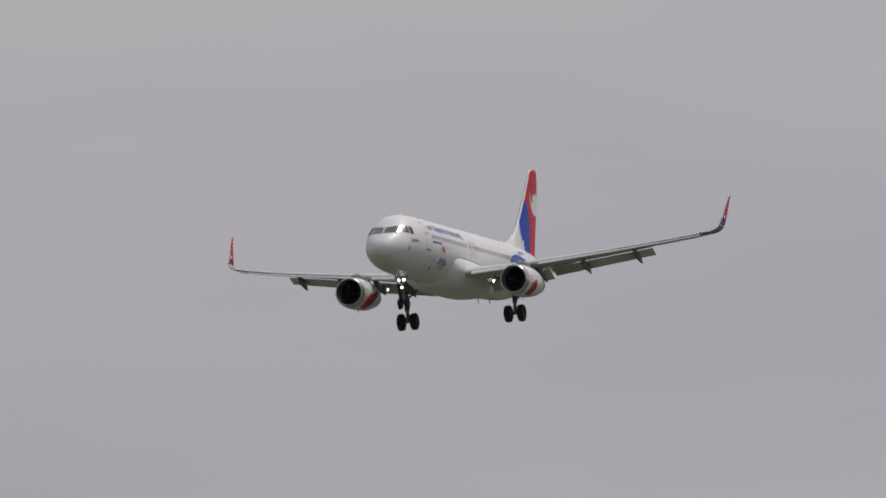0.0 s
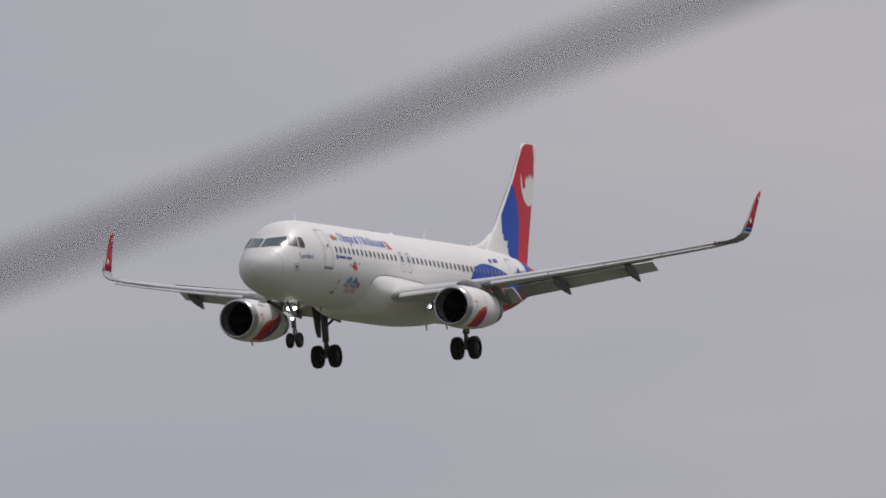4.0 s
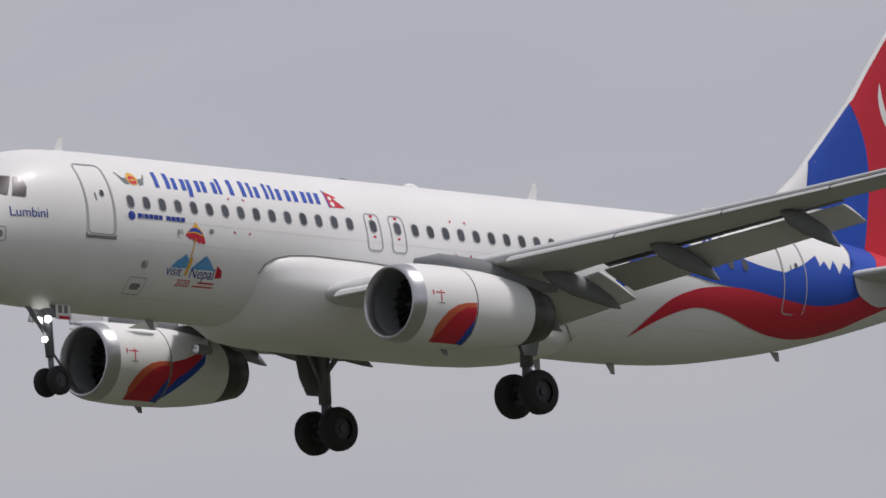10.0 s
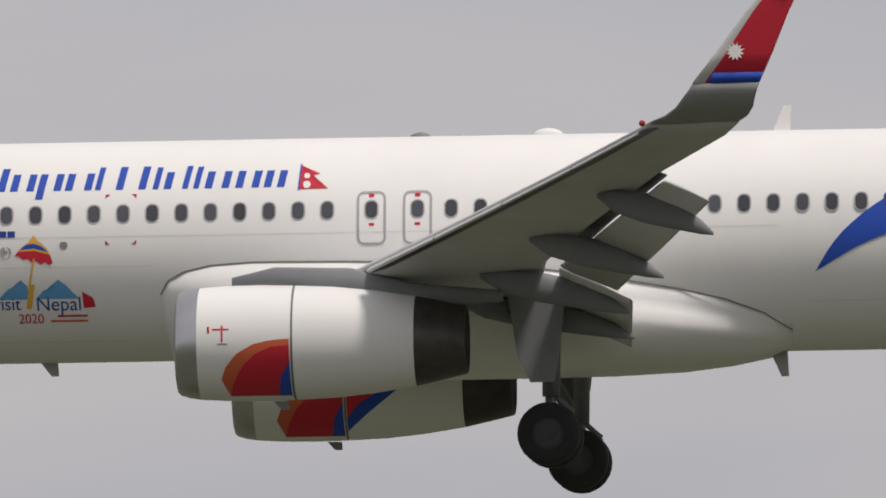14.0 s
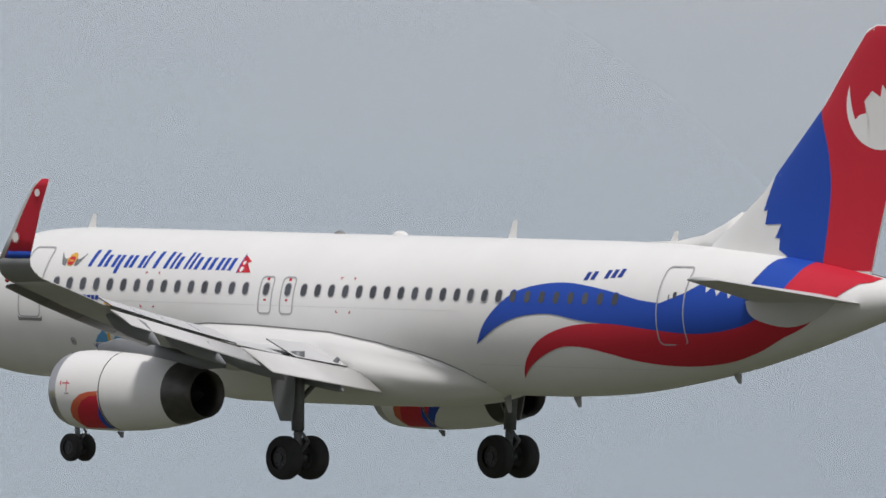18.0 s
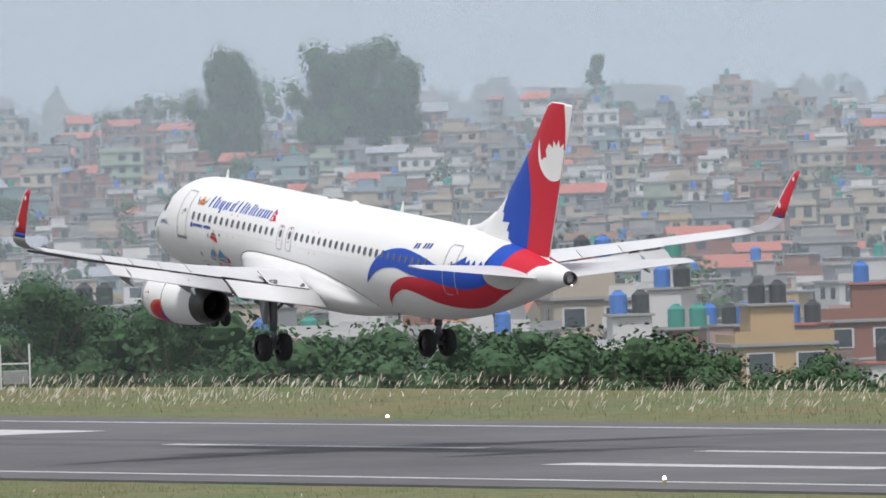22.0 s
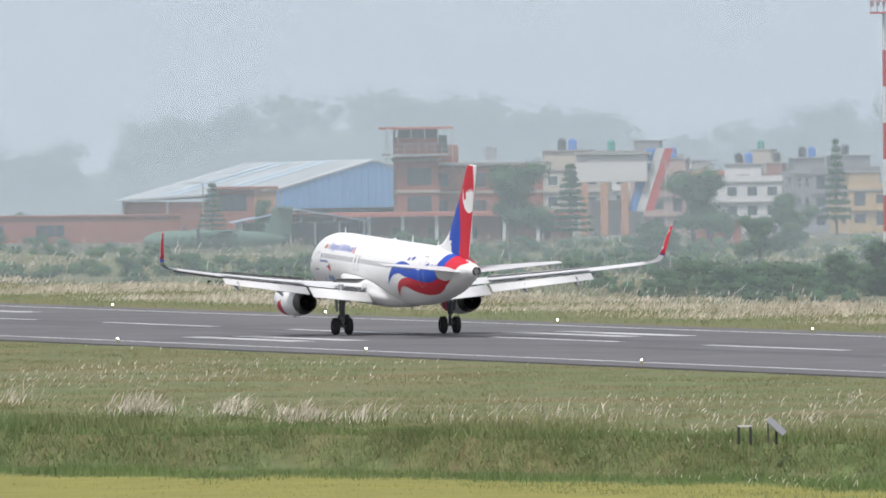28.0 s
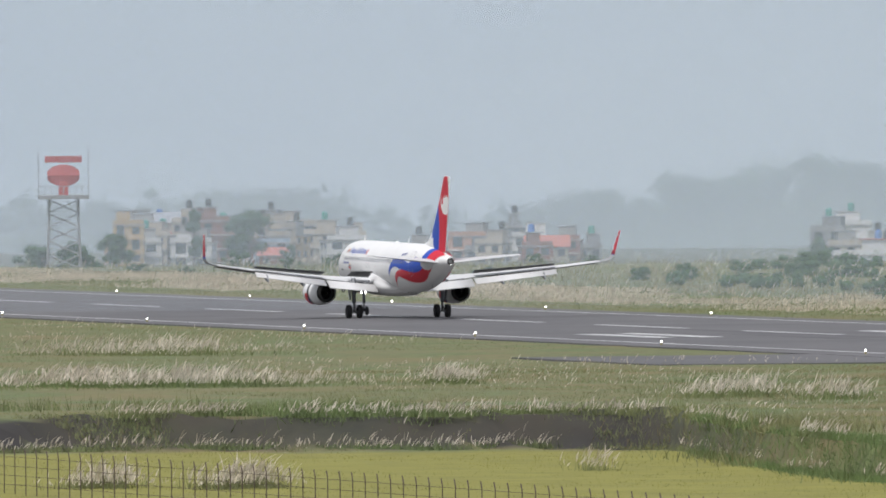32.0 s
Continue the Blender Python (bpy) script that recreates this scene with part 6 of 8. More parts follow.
def water_tower():
    ob = site("water_tower", 65.755, 3200, -9, "round concrete water tower with a conical cap", "water tower", 0)
    for name, prof, mt in (("stem", ((-6, 3.2), (8.5, 3.0)), BEIGE), ("bowl", ((8.5, 3.0), (12.5, 6.0), (17.3, 6.2), (17.5, 6.8)), BEIGE), ("cap", ((17.5, 7.0), (17.8, 6.9), (19.6, 2.4), (19.8, 1.2)), CONC), ("lantern", ((19.8, 1.3), (20.9, 1.3), (21.2, 0.2)), CONC)):
        bm = bmesh.new()
        loft(bm, [[(q * math.cos(6.283 * k / 20), q * math.sin(6.283 * k / 20), z) for k in range(20)] for z, q in prof])
        part(name, fix(bm), mt, ob, smooth=False)
    for k in range(12):
        a = 6.283 * k / 12
        block("panel", ob, (6.15 * math.cos(a), 6.15 * math.sin(a), 15), (1.2, 1.2, 2.4), CONC, math.degrees(a))


def roadside():
    # pavilions, sign building and town fronts beside the field
    for az, d, mt, lab in ((60.56, 975, BLUEROOF, "open pavilion with a blue hipped roof"), (60.34, 990, TANKGREEN, "open pavilion with a green hipped roof")):
        ob = site("pavilion", az, d, -5.0, lab, "pavilion", 10)
        bm = bmesh.new()
        loft(bm, [[(-2.1, -2.1, 2.3), (2.1, -2.1, 2.3), (2.1, 2.1, 2.3), (-2.1, 2.1, 2.3)], [(-0.5, -0.5, 3.05), (0.5, -0.5, 3.05), (0.5, 0.5, 3.05), (-0.5, 0.5, 3.05)], [(-0.12, -0.12, 3.3), (0.12, -0.12, 3.3), (0.12, 0.12, 3.3), (-0.12, 0.12, 3.3)]])
        part("roof", fix(bm), mt, ob)
        for sx in (-1.4, 1.4):
            for sy in (-1.4, 1.4):
                block("post", ob, (sx, sy, 1.1), (0.16, 0.16, 2.5), GREYBLUE)
        block("screen", ob, (0, 1.4, 0.8), (2.8, 0.1, 1.6), GREYBLUE)
    ob = site("sign_building", 56.66, 1500, -18, "building topped by a long red and yellow striped sign", "building", 0)
    block("wall", ob, (0, 4, 4.5), (9.5, 8, 9), TANKBLACK)
    for k in range(11):
        block("sign_panel", ob, (-5 + 1.0 * k, -0.2, 9.7), (1.0, 0.3, 1.3), MASTRED if k % 2 == 0 else SIGNYELLOW)
    for k in range(2):
        block("water_tank", ob, (-1.5 + 4 * k, 3, 11.5), (1.6, 1.6, 1.9), TANKBLACK)
    r = np.random.default_rng(3)
    for az, d, z, wall, plan, lab in ((60.98, 1130, -12, 2, (7.5, 8, 3, 2.9), "white house with a teal top floor"), (55.7, 1420, -16.5, 3, (9, 8, 3, 3), "brick house with black tanks"), (55.35, 1440, -17.5, 9, (9, 8, 3, 2.8), "orange-trimmed house beside its neighbours"), (58.4, 1350, -16, 0, (8, 8, 3, 3.1), "cream house with red doors"),
                                      (54.9, 1400, -18, 6, (6, 8, 3, 3.4), "ochre narrow house beside its neighbours"), (54.98, 1390, -18, 3, (4, 8, 3, 3.3), "red-fronted narrow house beside its neighbours"), (62.78, 1250, -13, 2, (5, 8, 4, 2.9), "tall white house beside its neighbours"), (63.0, 1260, -13, 0, (6, 8, 4, 2.9), "cream house without windows beside its neighbours"), (62.9, 1190, -12.5, 2, (6, 8, 3, 2.7), "white corner house beside its neighbours"),
                                      (62.4, 1230, -13, 6, (7, 8, 3, 2.8), "ochre house with a red roof"), (67.1, 1900, -9, 4, (4, 8, 3, 3), "plain teal house front"), (64.65, 2900, -24, 2, (10, 9, 3, 3), "white L-shaped house among the town"), (68.62, 2250, -3, 0, (12, 10, 3, 3), "cream house with an orange upper terrace"), (69.55, 2250, -4, 6, (13, 10, 4, 3), "ochre house with a domed stair tower"), (69.72, 2150, -5, 8, (12, 10, 3, 3), "pale green house behind the trees"), (68.9, 2280, -2, 3, (13, 10, 3, 3.1), "brick house with black tanks on its roof")):
        x, y = polar(az, d)
        near_house(x, y, z, radians(az + r.uniform(-15, 15)), r, wall, plan, lab)
    # power cable that sags close before the camera, out of focus
    bm = bmesh.new()
    pts = []
    for k in range(25):
        az = -63 - 9 * k / 24
        el = 3.474 + (az + 65.51) * (4.826 - 3.474) / (-69.267 + 65.51)
        x, y = polar(az, 12.5)
        pts.append((x, y, CAM_Z + 12.5 * math.tan(radians(el + 0.04))))
    for a, b in zip(pts, pts[1:]):
        tube(bm, a, b, 0.008, seg=8)
    tagged(part("power_cable", bm, TANKBLACK), "dark overhead cable strung across the sky", "cable")


radar_tower()
water_tower()
roadside()


def hills():
    # wooded ridges on the horizon, by bearing and height of the crest
    r = np.random.default_rng(9)
    crest = ((44, 4), (47, 6), (49.5, 8), (51, 8), (52.5, 6), (55, -8), (60, -6), (62.9, -4), (65, 3), (65.6, 6), (66.2, 11), (66.9, 12), (67.4, 17.5), (67.9, 14), (68.6, 4), (69.1, -4), (69.9, -4), (70.6, 6), (71, 14), (71.7, 15), (72.2, 14.5), (72.5, 15),
             (72.9, 8), (73.2, 3), (73.5, 11), (74, 16), (74.4, 17), (74.7, 14), (75.1, 5), (75.4, 1), (75.8, 7), (76.1, 4), (76.5, -1), (77, -8), (77.5, -10), (78.1, -12), (79, -14), (84, -6))
    crest = tuple((a, z - (10.5 if 63 < a < 77.2 else 0)) for a, z in crest)
    rings = []
    for i in range(321):
        az = 43 + 40 * i / 320
        zt = float(np.interp(az, [c[0] for c in crest], [c[1] for c in crest])) + 2.2 * noise.noise((az * 3.1, 0, 0)) + 1.4 * noise.noise((az * 9, 2, 0))
        ring = []
        for dd, k in ((4560, 0.0), (4640, 0.45), (4740, 0.8), (4860, 1.0), (4980, 0.7)):
            x, y = polar(az, dd)
            g = ground_z(x, y) - 2
            ring.append((x, y, g + (max(zt, g) - g) * k))
        rings.append(ring)
    bm = bmesh.new()
    loft(bm, rings, closed=False)
    hill = material("wooded_hillside", (0.045, 0.075, 0.03), 0.95, 0, 0.05, 0.35, alt=(0.075, 0.10, 0.04), patch=0.5)
    tagged(part("wooded_hill", fix(bm), hill, smooth=True), "hazy wooded hills on the horizon", "hill", kind="structure")
    v, f = [], []
    for _ in range(620):
        az = r.uniform(63, 79)
        zt = float(np.interp(az, [c[0] for c in crest], [c[1] for c in crest]))
        dd = r.uniform(4700, 4880)
        x, y = polar(az, dd)
        hh = r.uniform(5, 14)
        cs = [(x + r.normal(0, hh * 0.35), y + r.normal(0, hh * 0.3), zt - 2.0 + hh * r.uniform(0.2, 0.8), hh * r.uniform(0.25, 0.42)) for _ in range(5)]
        vv, ff = leaves(cs, 40, 1.5, r, 0.4)
        i = len(v)
        v += vv
        f += [tuple(i + k for k in q) for q in ff]
    me = bpy.data.meshes.new("hill_woods")
    me.from_pydata(v, [], f)
    me.materials.append(LEAFDARK)
    tagged(new("hill_woods", me), "dark tree crowns along the hill crests", "trees", kind="stuff")


hills()


# ================================================================ the airliner
GEAR_X, ZC = 17.71, 4.32
FUS = ((-0.35, 0.03, -0.56, -0.62), (-0.22, 0.40, -0.26, -0.92), (0.05, 0.72, 0.03, -1.17), (0.5, 1.04, 0.37, -1.45), (1.1, 1.32, 0.72, -1.68),
       (1.75, 1.53, 1.12, -1.83), (2.35, 1.67, 1.53, -1.93), (3.0, 1.77, 1.82, -1.99), (3.8, 1.87, 1.98, -2.03), (5.0, 1.94, 2.05, -2.06),
       (6.5, 1.975, 2.07, -2.07), (12.0, 1.975, 2.07, -2.07), (23.5, 1.975, 2.07, -2.07), (25.0, 1.96, 2.07, -2.04), (27.0, 1.91, 2.06, -1.91),
       (29.0, 1.78, 2.02, -1.62), (31.0, 1.57, 1.94, -1.24), (33.0, 1.26, 1.78, -0.74), (35.0, 0.86, 1.47, -0.17), (36.5, 0.52, 1.22, 0.27),
       (37.5, 0.30, 1.05, 0.48))


def fus(x):
    """Half width, top and bottom of the fuselage x metres behind the nose."""
    x = min(max(x, -0.35), 37.5)
    for i in range(len(FUS) - 1):
        if x <= FUS[i + 1][0]:
            break
    a, b = FUS[i], FUS[i + 1]
    p, q = FUS[max(i - 1, 0)], FUS[min(i + 2, len(FUS) - 1)]
    h = b[0] - a[0]
    t = (x - a[0]) / h
    out = []
    for k in (1, 2, 3):
        s = (b[k] - a[k]) / h
        m0 = s if i == 0 else (0 if s * (a[k] - p[k]) <= 0 else ((a[k] - p[k]) / (a[0] - p[0]) + s) / 2)
        m1 = s if i + 2 >= len(FUS) else (0 if s * (q[k] - b[k]) <= 0 else ((q[k] - b[k]) / (q[0] - b[0]) + s) / 2)
        out.append((2 * t ** 3 - 3 * t * t + 1) * a[k] + (t ** 3 - 2 * t * t + t) * h * m0 + (3 * t * t - 2 * t ** 3) * b[k] + (t ** 3 - t * t) * h * m1)
    return out


def skin(x, z, lift=0.006):
    """Half width of the fuselage at a height, a little proud of the skin."""
    w, zt, zb = fus(x)
    u = min(0.999, abs((z - (zt + zb) / 2) / ((zt - zb) / 2)))
    return (w + lift) * math.sqrt(1 - u * u)


def nose_x(y, z):
    """How far behind the nose the skin lies at a place seen from ahead."""
    lo, hi = -0.34, 4.0
    for _ in range(40):
        x = (lo + hi) / 2
        w, zt, zb = fus(x)
        if (y / w) ** 2 + ((z - (zt + zb) / 2) / ((zt - zb) / 2)) ** 2 > 1:
            lo = x
        else:
            hi = x
    return hi


def B(x, y, z):
    """From metres behind the nose, right of and above the axis, to the thing's own space."""
    return (x - GEAR_X, y, z + ZC)


def flat_poly(points, dx=0.5, dz=0.12):
    """A polygon in the plane (x, z), cut into small faces so that it can follow a curved skin."""
    bm = bmesh.new()
    bm.faces.new([bm.verts.new((x, 0, z)) for x, z in points])
    bmesh.ops.triangulate(bm, faces=bm.faces[:])
    for k, step in ((0, dx), (2, dz)):
        lo, hi = min(p[k // 2] for p in points), max(p[k // 2] for p in points)
        c = math.ceil(lo / step + 1e-6) * step
        while c < hi - 1e-4:
            co, no = [0, 0, 0], [0, 0, 0]
            co[k], no[k] = c, 1
            bmesh.ops.bisect_plane(bm, geom=bm.verts[:] + bm.edges[:] + bm.faces[:], plane_co=co, plane_no=no, dist=1e-5)
            c += step
    return bm


def decal(name, points, mat, parent, side=-1, lift=0.006, label="", dx=0.5, dz=0.12):
    bm = flat_poly(points, dx, dz)
    for v in bm.verts:
        w, zt, zb = fus(v.co.x)
        v.co = B(v.co.x, side * skin(v.co.x, v.co.z, lift), v.co.z + lift * max(-1, min(1, (2 * v.co.z - zt - zb) / (zt - zb))))
    bm.normal_update()
    for f in bm.faces:
        if f.normal.y * side < 0:
            f.normal_flip()
    return part(name, bm, mat, parent, label, smooth=True)


def band(points, width, closed=False):
    """A thin strip of even width along a line in (x, z)."""
    n = len(points)
    left, right = [], []
    for i in range(n):
        a = points[(i - 1) % n] if closed or i else points[i]
        b = points[(i + 1) % n] if closed or i < n - 1 else points[i]
        d = Vector((b[0] - a[0], b[1] - a[1])).normalized() * width / 2
        left.append((points[i][0] - d.y, points[i][1] + d.x)), right.append((points[i][0] + d.y, points[i][1] - d.x))
    return left, right


def seam(name, points, width, mat, parent, side=-1, closed=False, lift=0.007):
    bm = bmesh.new()
    dense = []
    for i, p in enumerate(points):
        dense.append(p)
        if closed or i < len(points) - 1:
            q = points[(i + 1) % len(points)]
            m = int(math.hypot(q[0] - p[0], q[1] - p[1]) / 0.09)
            dense += [(p[0] + (q[0] - p[0]) * k / (m + 1), p[1] + (q[1] - p[1]) * k / (m + 1)) for k in range(1, m + 1)]
    points = dense
    left, right = band(points, width, closed)
    n = len(points)
    vs = [[bm.verts.new(B(x, side * skin(x, z, lift), z)) for x, z in row] for row in (left, right)]
    for i in range(n if closed else n - 1):
        j = (i + 1) % n
        bm.faces.new((vs[0][i], vs[0][j], vs[1][j], vs[1][i]))
    return part(name, fix(bm), mat, parent)


def rounded(cx, cz, w, h, r, n=4):
    """A rectangle with round corners in (x, z)."""
    out = []
    for sx, sz, a0 in ((1, 1, 0), (-1, 1, 90), (-1, -1, 180), (1, -1, 270)):
        for k in range(n + 1):
            a = radians(a0 + 90 * k / n)
            out.append((cx + sx * (w / 2 - r) + r * math.cos(a), cz + sz * (h / 2 - r) + r * math.sin(a)))
    return out


def smooth_line(points, n=6):
    """A Catmull-Rom line through a few points."""
    out = []
    for i in range(len(points) - 1):
        p = [Vector(points[max(i - 1, 0)]), Vector(points[i]), Vector(points[i + 1]), Vector(points[min(i + 2, len(points) - 1)])]
        for k in range(n):
            t = k / n
            out.append(tuple(0.5 * (2 * p[1] + (p[2] - p[0]) * t + (2 * p[0] - 5 * p[1] + 4 * p[2] - p[3]) * t * t + (3 * p[1] - p[0] - 3 * p[2] + p[3]) * t ** 3)))
    out.append(tuple(points[-1]))
    return out


def airfoil(le, chord, y, z, thick, twist=0.0, dz=0.0, n=10, blunt=0.0, lean=(0, 1)):
    """A ring of a wing section: lean is the direction of its thickness in (y, z)."""
    ring = []
    for i in range(2 * n):
        up = i < n
        s = (1 - math.cos(math.pi * (i if up else 2 * n - i) / n)) / 2
        t = thick * chord * (2.97 * (0.2969 * math.sqrt(s) - 0.126 * s - 0.3516 * s * s + 0.2843 * s ** 3 - 0.1015 * s ** 4) * 1.7)
        t = max(t, blunt) if s > 0.5 else t
        q = (t if up else -t * 0.8) + 0.02 * chord * math.sin(math.pi * s) - s * chord * math.sin(radians(twist))
        ring.append(B(le + s * chord, y + lean[0] * q, z + dz + lean[1] * q))
    return ring


# wing plan: distance from the axis, leading edge, chord, height, thickness
WING = ((1.2, 11.95, 6.9, -1.42, 0.13), (1.98, 12.4, 6.4, -1.38, 0.13), (4.0, 13.52, 5.2, -1.14, 0.125), (6.4, 14.88, 3.9, -0.78, 0.115), (9.5, 16.62, 3.1, -0.31, 0.11),
        (13.0, 18.6, 2.35, 0.25, 0.105), (15.6, 20.1, 1.78, 0.72, 0.10), (16.4, 20.58, 1.6, 0.88, 0.10))


def wing_at(y):
    for a, b in zip(WING, WING[1:]):
        if y <= b[0]:
            break
    t = (y - a[0]) / (b[0] - a[0])
    return [a[k] + (b[k] - a[k]) * t for k in range(1, 5)]


def disc(bm, c, r, axis, seg=16, mi=0, depth=0.02):
    a = Vector(axis).normalized() * depth / 2
    return tube(bm, Vector(c) - a, Vector(c) + a, r, seg=seg, mi=mi)


def wheel(parent, c, r, w, outer):
    """A tyre with its rim and bolts, on an axle along y."""
    cx, cy, cz = c
    bm = bmesh.new()
    prof = [(-w / 2, r * 0.52), (-w / 2, r * 0.80), (-w * 0.42, r * 0.93), (-w * 0.25, r * 0.99), (-w * 0.1, r), (w * 0.1, r), (w * 0.25, r * 0.99), (w * 0.42, r * 0.93), (w / 2, r * 0.80), (w / 2, r * 0.52)]
    seg = 28
    loft(bm, [[(cx + q * math.cos(2 * math.pi * i / seg), cy + y, cz + q * math.sin(2 * math.pi * i / seg)) for i in range(seg)] for y, q in prof], cap=False)
    wh = part("wheel", fix(bm), TYRE, parent, "black rubber tyre", smooth=True)
    bm = bmesh.new()
    for q, y in ((0.56, 0.30), (0.44, 0.36), (0.20, 0.46)):
        disc(bm, (cx, cy, cz), r * q, (0, 1, 0), 18, depth=w * 2 * y)
    for k in range(8):
        a = 2 * math.pi * k / 8
        disc(bm, (cx + r * 0.34 * math.cos(a), cy, cz + r * 0.34 * math.sin(a)), r * 0.05, (0, 1, 0), 6, depth=w * 0.8)
    part("rim", bm, RIM, wh)
    return wh


def build_airliner():
    plane = tagged(empty("airliner"), "white twin-engine airliner with red and blue tail, gear down", "airplane")
    # ---- fuselage
    bm = bmesh.new()
    xs = [-0.35, -0.31, -0.22, -0.1, 0.05, 0.28] + [0.5 + 0.0975 * i for i in range(40)] + [4.4 + 0.7 * i for i in range(47)] + [37.5]
    seg = 48
    rings = []
    for x in xs:
        w, zt, zb = fus(x)
        rings.append([B(x, w * math.cos(2 * math.pi * i / seg), (zt + zb) / 2 + (zt - zb) / 2 * math.sin(2 * math.pi * i / seg)) for i in range(seg)])
    loft(bm, rings)
    part("fuselage", fix(bm), WHITE, plane, "glossy white fuselage", smooth=True)
    # exhaust of the auxiliary unit
    bm = bmesh.new()
    lathe(bm, ((37.48 - GEAR_X, 0.30), (37.70 - GEAR_X, 0.26), (37.74 - GEAR_X, 0.23), (37.6 - GEAR_X, 0.19), (37.2 - GEAR_X, 0.16), (37.1 - GEAR_X, 0.01)), 0, 0.765 + ZC, 20)
    part("tail_exhaust", fix(bm), NOZZLE, plane, "dark metal tail exhaust", smooth=True)
    bm = bmesh.new()
    bmesh.ops.create_uvsphere(bm, u_segments=8, v_segments=6, radius=0.03, matrix=Matrix.Translation(B(37.7, 0, 0.52)))
    part("tail_light", bm, LAMP, plane)
    # ---- belly fairing
    bm = bmesh.new()
    rings = []
    st = ((10.45, -0.95, 0.0), (10.6, -0.70, 0.30), (10.9, -0.54, 0.62), (11.4, -0.43, 0.85), (12.2, -0.38, 0.97), (14.0, -0.40, 1.0), (17.0, -0.52, 1.0), (18.8, -0.76, 0.97),
          (20.1, -0.99, 0.86), (21.0, -1.2, 0.66), (21.7, -1.45, 0.4), (22.2, -1.75, 0.0))
    for x, zt, f in st:
        ring = []
        for i in range(25):
            a = math.pi * (1 + i / 24)
            z = zt + (-1.98 - 0.50 * f - zt) * abs(math.sin(a)) ** 0.85
            inner = skin(x, max(z, -2.02), -0.02) * abs(math.cos(a)) ** 0.5
            y = inner * (1 - f) + 2.22 * abs(math.cos(a)) ** 0.62 * f
            t = min(1.0, max(0.0, (zt - z) / 0.8))
            t = t * t * (3 - 2 * t)
            y = (max(skin(x, max(z, -2.0), 0.015), 0.2) * (1 - t) + y * t) * (1 if math.cos(a) > 0 else -1)
            ring.append(B(x, y, z))
        rings.append(ring + [B(x, 1.2, zt + 0.1), B(x, -1.2, zt + 0.1)])
    loft(bm, rings)
    part("belly_fairing", fix(bm), WHITE, plane, "bulged white belly fairing", smooth=True)
    for k in (0, 24):
        bm = bmesh.new()
        for a, b in zip(rings, rings[1:]):
            tube(bm, a[k], b[k], 0.018, seg=5)
        part("fairing_seam", bm, SEAM, plane)
    # ---- cockpit glazing
    for side in (-1, 1):
        for pts in (((1.70, 0.60), (2.10, 1.05), (2.42, 1.02), (2.12, 0.50)), ((2.24, 0.50), (2.48, 1.01), (2.70, 0.98), (2.70, 0.72), (2.60, 0.47))):
            decal("cockpit_window", pts, GLASS, plane, side, 0.025, dx=0.06, dz=0.05)
        bm = bmesh.new()
        grid = []
        for j in range(9):
            v = j / 8
            row = []
            for i in range(11):
                u = i / 10
                y = 0.04 + u * (0.99 - 0.11 * v)
                z = (0.50 + 0.06 * u) * (1 - v) + (0.95 + 0.09 * u) * v
                row.append(bm.verts.new(B(nose_x(y, z) - 0.025, side * (y + 0.008), z + 0.012)))
            grid.append(row)
        for a, b in zip(grid, grid[1:]):
            for i in range(10):
                bm.faces.new((a[i], a[i + 1], b[i + 1], b[i]))
        part("windscreen", fix(bm), SCREEN, plane, "teal reflective windscreen", smooth=True)
    # ---- cabin windows in one row, and overwing exits
    frame_mesh = window_mesh = None
    pitch = 0.546
    rows = [WIN1 + pitch * i for i in range(15)] + [EXIT1, EXIT2] + [EXIT2 + 0.63 + pitch * i for i in range(23)]
    for side in (-1, 1):
        meshes = []
        for w, h, mat, lift in ((0.27, 0.37, WFRAME, 0.006), (0.215, 0.315, WINDOW, 0.010), (0.27, 0.37, BLUE, 0.006)):
            bm = flat_poly(rounded(0, 0, w, h, w * 0.46), 1, 0.09)
            for v in bm.verts:
                v.co.y = side * (skin(15, WINZ + v.co.z, lift) - skin(15, WINZ, 0))
            bm.normal_update()
            for f in bm.faces:
                if f.normal.y * side < 0:
                    f.normal_flip()
            me = bpy.data.meshes.new("window")
            bm.to_mesh(me)
            bm.free()
            me.materials.append(mat)
            meshes.append(me)
        for x in rows:
            m = Matrix.Translation(B(x, side * skin(x, WINZ, 0.015 if x > 22.4 else 0), WINZ))
            if x > 24:
                m = m @ Matrix.Rotation(side * -math.atan((skin(x, WINZ) - skin(x + 0.3, WINZ)) / 0.3), 4, "Z")
            wf = shared("cabin_window", meshes[2 if x > 23.8 else 0], plane, m)
            shared("pane", meshes[1], wf)
        for x in (EXIT1, EXIT2):
            seam("emergency_exit", rounded(x, WINZ - 0.16, 0.50, 0.98, 0.12), 0.045, WFRAME, plane, side, True)
            decal("exit_sign", ((x - 0.05, WINZ + 0.23), (x + 0.05, WINZ + 0.23), (x + 0.05, WINZ + 0.30), (x - 0.05, WINZ + 0.30)), RED, plane, side)
            decal("exit_sign", ((x - 0.05, WINZ - 0.31), (x + 0.05, WINZ - 0.31), (x + 0.05, WINZ - 0.26), (x - 0.05, WINZ - 0.26)), RED, plane, side)
        # passenger doors
        for x0, x1, z0, z1 in ((DOOR1 - 0.45, DOOR1 + 0.45, -0.36, 1.52), (DOOR4 - 0.46, DOOR4 + 0.46, -0.58, 1.46)):
            seam("door", rounded((x0 + x1) / 2, (z0 + z1) / 2, x1 - x0, z1 - z0, 0.14), 0.04, WFRAME, plane, side, True, 0.026)
            decal("door_window", rounded((x0 + x1) / 2 + 0.12, 0.72, 0.12, 0.16, 0.05), WINDOW, plane, side, 0.024)
